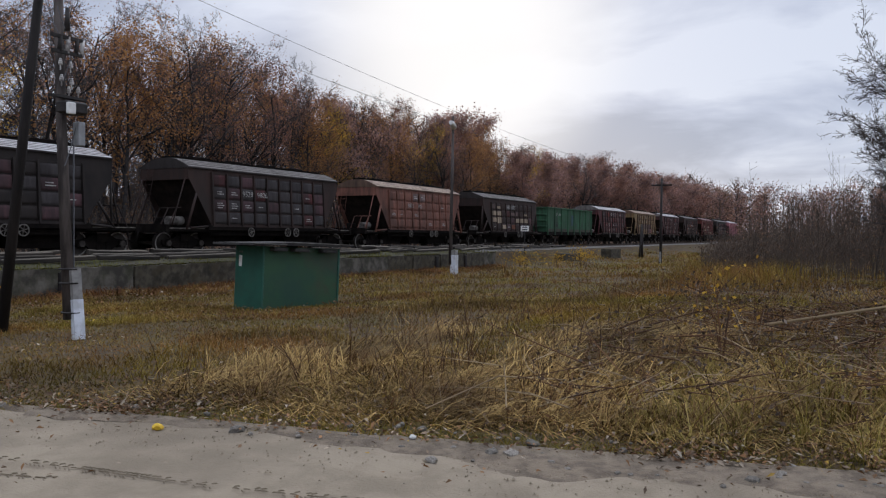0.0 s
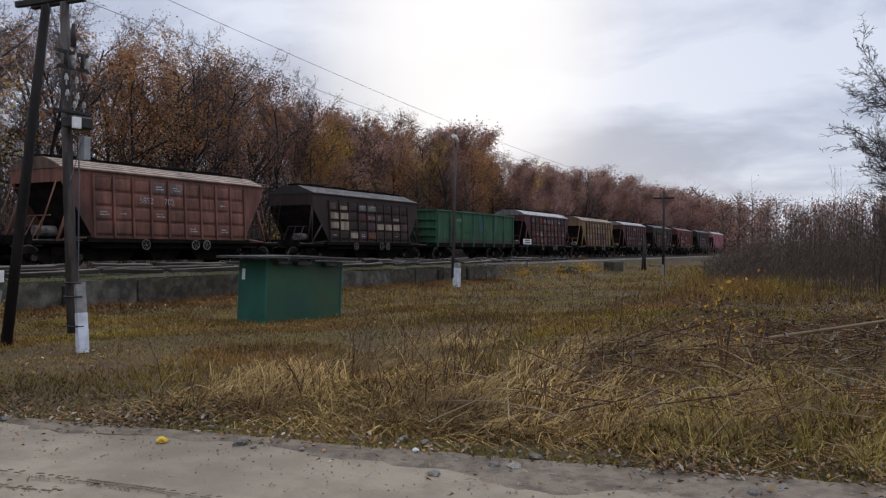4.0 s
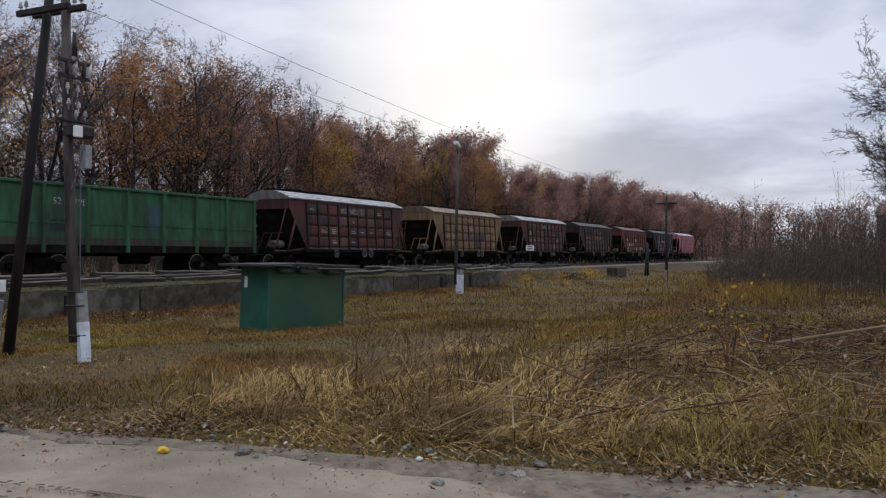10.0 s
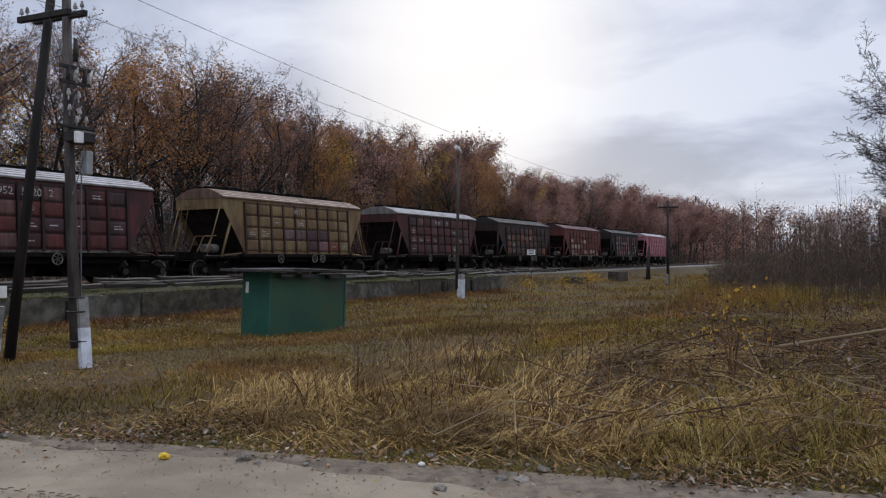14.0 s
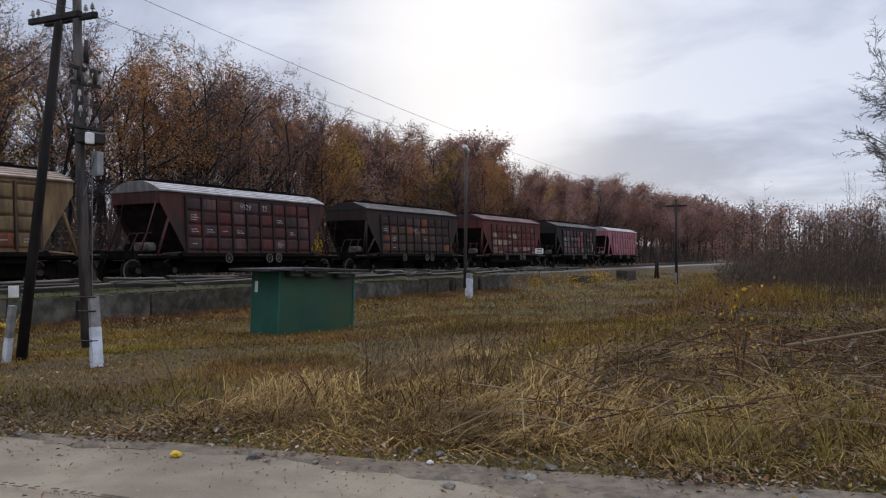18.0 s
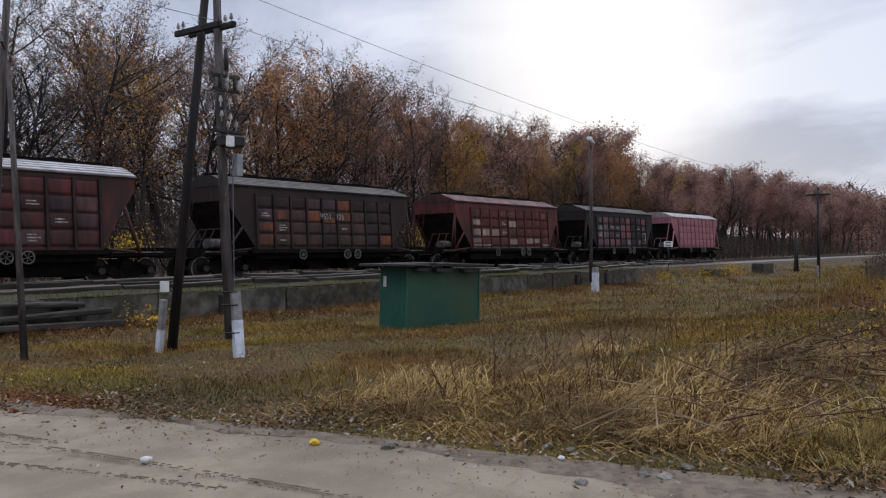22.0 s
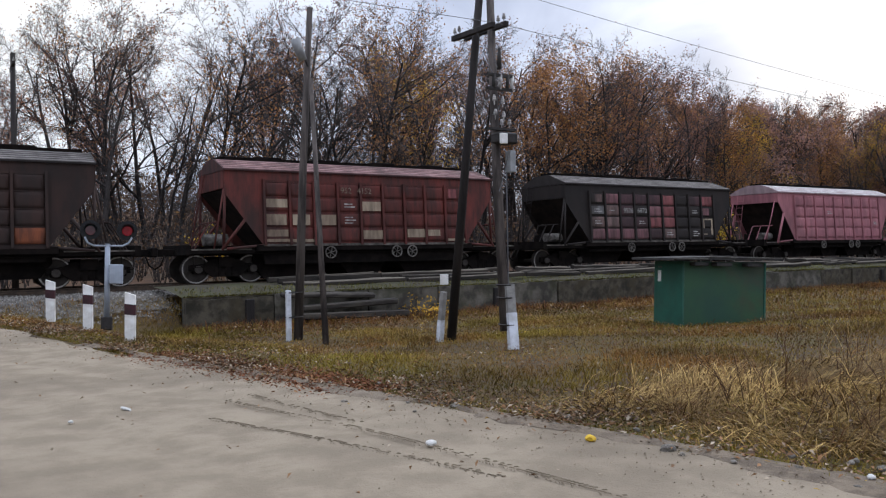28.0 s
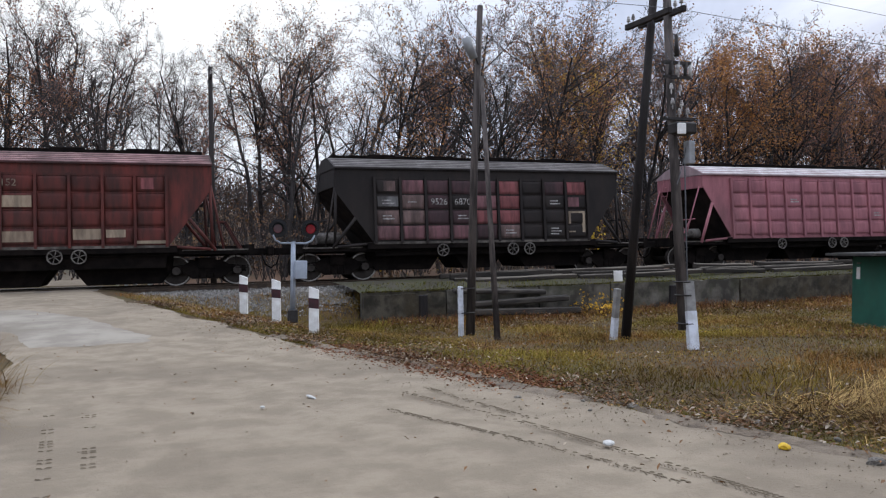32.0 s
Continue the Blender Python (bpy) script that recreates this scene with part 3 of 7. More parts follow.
BOGIE = bogie_mesh()
rim_bm = ring(bmesh.new(), 0, 0, 0, 0.445, 0.02, 28)
RIM_GLINT = material("worn_tyre", (0.42, 0.40, 0.37), (0.12, 0.10, 0.09), 3, 0.3, 0.8)
WHEEL_RIM = mesh_from("wheel_rim", rim_bm, RIM_GLINT)


AXLE_CAP = mesh_from("axle_cap", bar([(0, -0.05, 0), (0, 0.05, 0)], 0.125, sides=12), WHEEL_STEEL)


def running_gear(wagon, base, length):
    """Two bogies with their wheelsets, couplers and the centre sill."""
    gear = []
    for side in (-1, 1):
        b = part("bogie", BOGIE, None, wagon, m=pose(side * base / 2, 0, 0))
        for dx in (-0.925, 0.925):
            w = part("wheelset", WHEELSET, None, b, m=pose(dx, 0, 0.475))
            gear.append(w)
            for s in (-1, 1):
                part("tyre", WHEEL_RIM, None, b, "worn bright wheel tyre", m=pose(dx, s * (GAUGE / 2 + 0.085), 0.475))
                part("axle_cap", AXLE_CAP, None, b, m=pose(dx, s * 1.15, 0.475))
        bm = bmesh.new()
        x0, x1 = side * (length / 2 - 1.3), side * (length / 2 - 0.12)
        box(bm, min(x0, x1), max(x0, x1), -0.11, 0.11, 0.92, 1.16, 0.02)
        xk = side * (length / 2 - 0.1)
        box(bm, min(xk, xk + side * 0.22), max(xk, xk + side * 0.22), -0.2 * side - 0.07, 0.15, 0.90, 1.22, 0.04)
        part("coupler", bm, UNDER, wagon)
        xh = side * (length / 2 - 0.3)
        part("brake_hose", bar([(xh, -0.32, 0.95), (xh + side * 0.12, -0.32, 0.62), (xh + side * 0.3, -0.30, 0.5)], 0.025), UNDER, wagon)
    return gear


def text_mesh(words, size, mat):
    """Flat stencilled characters, a hair thick, standing in the x-z plane and facing -y."""
    cu = bpy.data.curves.new("lettering", "FONT")
    cu.body, cu.size, cu.extrude, cu.align_x, cu.align_y = words, size, 0.002, "CENTER", "CENTER"
    tmp = bpy.data.objects.new("lettering", cu)
    scene.collection.objects.link(tmp)
    bpy.context.view_layer.update()
    me = bpy.data.meshes.new_from_object(tmp.evaluated_get(bpy.context.evaluated_depsgraph_get()))
    bpy.data.objects.remove(tmp)
    bpy.data.curves.remove(cu)
    me.transform(pose(0, 0, 0, 90))
    me.materials.append(mat)
    return me


def hopper(name, label, body, roof, panels=None, sill=None, end=None, strut=False, patches=(), words=(), marks=(), ribs=None, stripe=None, low=0.32, ink=None):
    """A covered grain hopper wagon; panels maps (column, row from below) to a paint."""
    panels = panels or {}
    length = 14.72
    top = EAVE_Z - (0.2 if strut else 0.36)
    ribs = ribs or body
    w = thing(name, Matrix(), label, "freight wagon", "wagons of the train")
    em = end or body
    drop = 3.3 if strut else 2.98
    for s in (-1, 1):
        out = ((-EAVE_X, EAVE_Z), (-EAVE_X, drop), (-SILL_X, SILL_Z), (SILL_X, SILL_Z), (EAVE_X, drop), (EAVE_X, EAVE_Z))
        part("side_wall", hopper_shell(out, lambda z: s * (side_y(z) - 0.04), lambda z: s * side_y(z)), body, w)
    # the shade of the end recess is painted into the bin's near-black colour
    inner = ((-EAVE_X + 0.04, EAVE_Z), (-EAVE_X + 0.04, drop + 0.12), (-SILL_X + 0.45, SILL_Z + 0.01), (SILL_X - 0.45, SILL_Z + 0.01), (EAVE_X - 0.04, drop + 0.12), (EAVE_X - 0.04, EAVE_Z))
    part("hopper_bin", hopper_shell(inner, lambda z: side_y(z) - 0.044, lambda z: 0.044 - side_y(z)), SLOPE_SHADE, w, "sloping end sheets with the recess shade painted near black")
    part("roof", hopper_roof(bmesh.new(), strut), roof, w)
    # ridges along the roof, lying on its slope
    slope = ((1.52, 3.80), (1.15, 3.98), (0.75, 4.14), (0.35, ROOF_Z)) if strut else ((1.52, 3.80), (0.45, ROOF_Z - 0.01))

    def roof_z(y):
        for (ya, za), (yb, zb) in zip(slope, slope[1:]):
            if y >= yb:
                return za + (zb - za) * (ya - y) / (ya - yb)
        return ROOF_Z

    for y in (1.43, 1.22, 1.01, 0.80, 0.59):
        out = [(-y - 0.045, roof_z(y + 0.045) - 0.01), (-y - 0.045, roof_z(y + 0.045) + 0.016), (-y + 0.045, roof_z(y - 0.045) + 0.016), (-y + 0.045, roof_z(y - 0.045) - 0.01)]
        part("roof_rib", prism(bmesh.new(), out, "x", -EAVE_X, EAVE_X), stripe or roof, w)
    bm = block(-5.2, 5.2, -0.36, 0.36, ROOF_Z, ROOF_Z + 0.1)
    for x in (-3.4, -1.2, 1.2, 3.4):
        box(bm, x - 0.5, x + 0.5, -0.28, 0.28, ROOF_Z + 0.08, ROOF_Z + 0.17, 0.03)
    part("roof_walkway", bm, UNDER, w)
    cw, ch = (PX1 - PX0) / COLS, (top - PZ0) / ROWS
    for c in range(COLS):
        for r in range(ROWS):
            mat = panels.get((c, r), body)
            bm = pillow(bmesh.new(), PX0 + c * cw + 0.04, PX0 + (c + 1) * cw - 0.04, PZ0 + r * ch + 0.02, PZ0 + (r + 1) * ch - 0.02, 0.07)
            part("side_panel", bm, mat, w)
    for c in range(COLS + 1):
        x = PX0 + c * cw
        part("side_rib", slanted(bmesh.new(), x - 0.042, x + 0.042, SILL_Z - 0.03, top + 0.06, 0.115), ribs, w)
    for r in range(1, ROWS):
        z = PZ0 + r * ch
        part("side_stringer", slanted(bmesh.new(), PX0, PX1, z - 0.02, z + 0.02, 0.03), ribs, w)
    part("side_stringer", slanted(bmesh.new(), PX0, PX1, top - 0.03, top + 0.04, 0.055), ribs, w)
    # primer patches, lettering and small stencils
    for c, r, x0, x1, z0, z1, mat in patches:
        px, pz = PX0 + c * cw, PZ0 + r * ch
        part("primer_patch", slanted(bmesh.new(), px + x0 * cw, px + x1 * cw, pz + z0 * ch, pz + z1 * ch, 0.074), mat, w)
    for c, r, txt, size in words:
        z = PZ0 + (r + 0.5) * ch
        at = 0
        for word in txt.split():
            at = txt.index(word, at)
            x = PX0 + c * cw + (at + len(word) / 2 - len(txt) / 2) * 0.56 * size
            part("lettering", text_mesh(word, size, ink or WHITE_STENCIL), None, w, "white stencilled number", m=pose(x, -side_y(z) - 0.118, z, math.degrees(math.atan2(EAVE_Y - SILL_Y, EAVE_Z - SILL_Z))))
            at += len(word)
    for c, r, n in marks:
        x, z = PX0 + (c + 0.5) * cw, PZ0 + (r + 0.5) * ch
        for k in range(n):
            zz = z + 0.10 * (n - 1) / 2 - 0.10 * k
            part("stencil_bar", slanted(bmesh.new(), x - 0.2, x + (0.22 if k % 2 else 0.12), zz - 0.022, zz + 0.022, 0.076), WHITE_STENCIL, w)
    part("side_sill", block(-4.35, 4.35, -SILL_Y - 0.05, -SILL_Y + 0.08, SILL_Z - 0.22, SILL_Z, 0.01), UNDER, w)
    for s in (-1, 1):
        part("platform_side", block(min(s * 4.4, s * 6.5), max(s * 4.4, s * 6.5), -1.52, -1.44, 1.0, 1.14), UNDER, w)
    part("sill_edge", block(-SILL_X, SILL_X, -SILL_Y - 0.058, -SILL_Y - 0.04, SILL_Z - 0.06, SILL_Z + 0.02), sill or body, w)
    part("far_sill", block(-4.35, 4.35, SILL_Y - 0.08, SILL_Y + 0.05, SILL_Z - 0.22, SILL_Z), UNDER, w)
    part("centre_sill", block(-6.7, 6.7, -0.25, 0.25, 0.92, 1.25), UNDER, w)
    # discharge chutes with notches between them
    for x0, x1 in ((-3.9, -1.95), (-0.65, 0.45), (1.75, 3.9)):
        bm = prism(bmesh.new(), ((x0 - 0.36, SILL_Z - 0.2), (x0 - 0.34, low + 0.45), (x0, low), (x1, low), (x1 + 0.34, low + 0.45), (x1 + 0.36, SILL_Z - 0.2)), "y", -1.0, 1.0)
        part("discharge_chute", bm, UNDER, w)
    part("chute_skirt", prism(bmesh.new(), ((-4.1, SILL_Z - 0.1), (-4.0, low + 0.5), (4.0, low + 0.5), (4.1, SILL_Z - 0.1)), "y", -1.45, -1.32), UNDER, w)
    for x in (-1.7, 0.95, 1.6):
        bm = ring(bmesh.new(), x, -1.72, 0.98, 0.2, 0.018)
        for k in range(3):
            a = k * math.pi / 3 + 0.3
            tube(bm, [(x - 0.2 * math.cos(a), -1.72, 0.98 - 0.2 * math.sin(a)), (x + 0.2 * math.cos(a), -1.72, 0.98 + 0.2 * math.sin(a))], 0.014, sides=5)
        part("hand_wheel", bm, HAND_GREY, w, "pale spoked hand wheel")
    for s in (-1, 1):
        # lintel over the recess, struts, ladder and end platform
        part("end_apron", block(min(s * EAVE_X, s * (EAVE_X + 0.035)), max(s * EAVE_X, s * (EAVE_X + 0.035)), -EAVE_Y - 0.02, EAVE_Y + 0.02, max(drop, 3.2) - 0.06, EAVE_Z - 0.035, 0.008), em, w)
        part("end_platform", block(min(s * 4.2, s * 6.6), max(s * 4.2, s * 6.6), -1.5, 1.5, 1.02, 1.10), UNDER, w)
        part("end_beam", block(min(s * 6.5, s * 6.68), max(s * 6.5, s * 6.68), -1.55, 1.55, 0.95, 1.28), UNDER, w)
        for sy in (-1, 1):
            part("sill_brace", bar([(s * 4.05, sy * 1.58, SILL_Z - 0.02), (s * 5.35, sy * 1.55, 1.14)], 0.05, sides=6), em, w)
            if strut:
                part("strut", bar([(s * 5.55, sy * 1.55, 1.08), (s * 4.98, sy * 1.53, 2.65)], 0.062, sides=6), em, w)
                part("brace", bar([(s * 6.15, sy * 1.25, 1.1), (s * 5.42, sy * 1.3, drop)], 0.03, sides=6), em, w)
            else:
                part("end_post", bar([(s * 5.42, sy * 1.45, 1.1), (s * 5.36, sy * 1.44, drop + 0.1)], 0.05, sides=6), em, w)
                part("end_post", bar([(s * 5.75, sy * 1.45, 1.1), (s * 5.38, sy * 1.42, drop + 0.2)], 0.035, sides=6), em, w)
                part("brace", bar([(s * 5.5, sy * 1.5, 1.1), (s * 4.72, sy * 1.54, 2.1)], 0.055, sides=6), em, w)
        for y in (-1.25, -0.75, -0.25):
            part("hand_rail", bar([(s * 6.35, y, 1.1), (s * 5.85, y, 2.0), (s * 5.6, y, 2.02)], 0.026, sides=5), em, w)
        part("hand_rail", bar([(s * 5.85, -1.25, 2.0), (s * 5.85, -0.25, 2.0)], 0.026, sides=5), em, w)
        for y in (0.55, 0.95):
            part("ladder_rail", bar([(s * 5.95, y, 1.2), (s * 5.45, y, EAVE_Z)], 0.014, sides=5), em, w)
        for k in range(6):
            u = (k + 1) / 7
            x, z = s * (5.95 - 0.5 * u), 1.2 + (EAVE_Z - 1.2) * u
            part("ladder_rung", bar([(x, 0.55, z), (x, 0.95, z)], 0.014, sides=5), em, w)
    bm = bmesh.new()
    tube(bm, [(-5.9, -0.75, 1.45), (-5.1, -0.75, 1.45)], 0.2, sides=12)
    part("brake_cylinder", bm, HAND_GREY, w, "dusty grey brake cylinder")
    part("valve_box", block(-5.5, -5.0, 0.2, 0.6, 1.1, 1.6, 0.04), UNDER, w)
    part("step_bar", bar([(-6.45, -1.55, 1.0), (-6.45, -1.6, 0.55), (-6.1, -1.6, 0.55), (-6.1, -1.55, 1.0)], 0.018, sides=5), UNDER, w)
    part("step_bar", bar([(6.1, -1.55, 1.0), (6.1, -1.6, 0.55), (6.45, -1.6, 0.55), (6.45, -1.55, 1.0)], 0.018, sides=5), UNDER, w)
    part("brake_pipe", bar([(-6.6, -1.35, 0.98), (-3.9, -1.5, 0.98), (3.9, -1.5, 0.98), (6.6, -1.35, 0.98)], 0.022, sides=5), UNDER, w)
    part("platform_edge", block(-6.5, -4.5, -1.535, -1.5, 1.10, 1.145), SILL_PALE, w)
    part("platform_edge", block(4.5, 6.5, -1.535, -1.5, 1.10, 1.145), SILL_PALE, w)
    LENGTH[w] = (length, running_gear(w, 10.5, length))
    return w


BLUE_LOGO = paint("faded_blue", (0.045, 0.075, 0.12), (0.04, 0.10, 0.09))
DARK_PATCH = paint("dark_green_patch", (0.02, 0.05, 0.035))
RUSTY = paint("rusty_green", (0.05, 0.075, 0.05), (0.07, 0.04, 0.03))


def gondola(name, label, body):
    """An open-top wagon with upright ribs."""
    length = 13.92
    w = thing(name, Matrix(), label, "freight wagon", "wagons of the train")
    hx, hy, z0, z1, t = 6.47, 1.52, 1.28, 3.43, 0.05
    part("floor_pan", block(-hx, hx, -hy, hy, 1.15, 1.28), UNDER, w)
    for s in (-1, 1):
        part("side_wall", block(-hx, hx, min(s * hy, s * (hy - t)), max(s * hy, s * (hy - t)), z0, z1), body, w)
        part("end_wall", block(min(s * hx, s * (hx - t)), max(s * hx, s * (hx - t)), -hy + t, hy - t, z0, z1), body, w)
        part("top_rail", block(-hx - 0.06, hx + 0.06, min(s * (hy - 0.06), s * (hy + 0.09)), max(s * (hy - 0.06), s * (hy + 0.09)), z1 - 0.02, z1 + 0.1, 0.02), body, w)
        part("end_rail", block(min(s * (hx - 0.06), s * (hx + 0.1)), max(s * (hx - 0.06), s * (hx + 0.1)), -hy + 0.06, hy - 0.06, z1 - 0.02, z1 + 0.1), body, w)
        for z in (1.75, 2.3, 2.85):
            part("end_stiffener", block(min(s * hx, s * (hx + 0.1)), max(s * hx, s * (hx + 0.1)), -hy, hy, z - 0.07, z + 0.07, 0.02), body, w)
        part("side_sill", block(-6.6, 6.6, min(s * 1.4, s * 1.56), max(s * 1.4, s * 1.56), 0.98, 1.28), UNDER, w)
        part("end_beam", block(min(s * 6.45, s * 6.65), max(s * 6.45, s * 6.65), -1.5, 1.5, 0.95, 1.28), UNDER, w)
        for i in range(8):
            x = -6.3 + 12.6 * i / 7
            y = s * hy
            bm = bmesh.new()
            prism(bm, ((x - 0.1, y), (x - 0.06, y + s * 0.1), (x + 0.06, y + s * 0.1), (x + 0.1, y)), "z", 1.0, z1)
            part("side_rib", bm, body, w)
    part("lettering", text_mesh("52", 0.36, WHITE_STENCIL), None, w, "white stencilled number", m=pose(-3.95, -hy - 0.012, 2.85))
    part("lettering", text_mesh("4198", 0.36, WHITE_STENCIL), None, w, "white stencilled number", m=pose(-3.1, -hy - 0.012, 2.85))
    for x, z0, z1, mat in ((0.45, 1.9, 2.9, BLUE_LOGO), (-3.9, 1.75, 2.2, DARK_PATCH)):
        part("painted_patch", block(x - 0.3, x + 0.3, -hy - 0.01, -hy + 0.01, z0, z1), mat, w)
    for i in range(7):
        x = -6.3 + 12.6 * (i + 0.5) / 7
        part("side_bead", block(x - 0.75, x + 0.75, -hy - 0.025, -hy, 2.05, 2.11), body, w)
        part("lower_plate", block(x - 0.78, x + 0.78, -hy - 0.008, -hy, 1.3, 1.55), RUSTY, w)
        part("floor_hatch", block(x - 0.75, x + 0.75, -1.4, 1.4, 1.06, 1.14), UNDER, w)
    part("centre_sill", block(-6.7, 6.7, -0.25, 0.25, 0.85, 1.2), UNDER, w)
    part("air_tank", bar([(-0.6, -0.8, 0.75), (0.7, -0.8, 0.75)], 0.22, sides=12), UNDER, w)
    LENGTH[w] = (length, running_gear(w, 8.65, length))
    return w


PINK = paint("paint_pink", (0.36, 0.14, 0.155), (0.28, 0.11, 0.125), (0.18, 0.09, 0.09), 0.5, grime=0.25)
SOOT = paint("paint_soot", (0.017, 0.0135, 0.0125), (0.028, 0.021, 0.018))
RED = paint("paint_red", (0.135, 0.032, 0.025), (0.085, 0.025, 0.02))
RED_OLD = paint("paint_old_red", (0.09, 0.028, 0.024), (0.05, 0.022, 0.019))
MAROON = paint("paint_maroon", (0.10, 0.028, 0.028), (0.055, 0.022, 0.022))
YELLOW = paint("paint_yellow", (0.215, 0.148, 0.068), (0.165, 0.098, 0.047), (0.10, 0.05, 0.03), 0.6, grime=0.45)
BROWN = paint("paint_brown", (0.215, 0.092, 0.064), (0.15, 0.066, 0.047), grime=0.45)
DARK = paint("paint_dark", (0.044, 0.024, 0.019), (0.028, 0.017, 0.014))
GREEN = paint("paint_green", (0.042, 0.125, 0.062), (0.032, 0.09, 0.047), (0.02, 0.04, 0.027), 0.65, grime=0.55)
ROOF_GREY = paint("roof_grey", (0.036, 0.030, 0.028), (0.024, 0.02, 0.018), grime=0.4)
ROOF_WHITE = paint("roof_white", (0.20, 0.185, 0.175), (0.13, 0.115, 0.105), (0.14, 0.11, 0.09), 0.6, grime=0.3)
ROOF_RED = paint("roof_red", (0.085, 0.034, 0.032), (0.05, 0.024, 0.022), grime=0.4)
ROOF_PINK = paint("roof_pink", (0.30, 0.22, 0.22), (0.22, 0.16, 0.16), (0.25, 0.15, 0.15), 0.5, grime=0.15)
ROOF_TAN = paint("roof_tan", (0.16, 0.10, 0.068), (0.11, 0.068, 0.048), grime=0.3)

CREAM = paint("primer_cream", (0.38, 0.30, 0.21), (0.27, 0.20, 0.14), (0.13, 0.08, 0.055), 0.6, grime=0.5)
GREY_PATCH = paint("grey_panel", (0.17, 0.165, 0.16), (0.12, 0.11, 0.105))
ROSE = paint("rose_panel", (0.22, 0.10, 0.105), (0.16, 0.075, 0.08), (0.12, 0.07, 0.065), 0.5)
CORAL = paint("coral_panel", (0.27, 0.085, 0.085), (0.20, 0.066, 0.066), (0.12, 0.06, 0.05), 0.45)
PLUM = paint("plum_panel", (0.085, 0.042, 0.045), (0.055, 0.032, 0.034))
ORANGE = paint("orange_panel", (0.24, 0.07, 0.03), (0.15, 0.05, 0.025))
LILAC = paint("lilac_panel", (0.062, 0.054, 0.054), (0.04, 0.034, 0.034))
DUSTY = paint("dusty_panel", (0.20, 0.13, 0.115), (0.13, 0.085, 0.075))
DUSTY_RED = paint("dusty_red_panel", (0.15, 0.07, 0.062), (0.10, 0.05, 0.045))
MILD_RED = paint("mild_red_panel", (0.135, 0.03, 0.026), (0.10, 0.028, 0.025))
RIB_BROWN = paint("rib_brown", (0.09, 0.05, 0.032), (0.06, 0.036, 0.026))
BRIGHT_RED = paint("bright_red_panel", (0.20, 0.03, 0.026), (0.13, 0.027, 0.024))
STRIPE_GREY = paint("stripe_grey", (0.20, 0.178, 0.165), (0.13, 0.115, 0.105), grime=0.3)
STRIPE_WHITE = paint("stripe_white", (0.60, 0.58, 0.57), (0.46, 0.43, 0.41), (0.3, 0.24, 0.2), 0.5, grime=0.15)
STRIPE_ROSE = paint("stripe_rose", (0.36, 0.21, 0.20), (0.2, 0.105, 0.1), grime=0.3)
STRIPE_TAN = paint("stripe_tan", (0.44, 0.34, 0.26), (0.32, 0.23, 0.17), grime=0.2)


def mottled(seed, options, weights):
    """A repainted side: each panel takes one of the given paints."""
    r = random.Random(seed)
    return {(c, k): r.choices(options, weights)[0] for c in range(COLS) for k in range(ROWS)}


def plate(c, r, mat, x0=0.1, x1=0.9, z0=0.2, z1=0.85):
    return (c, r, x0, x1, z0, z1, mat)


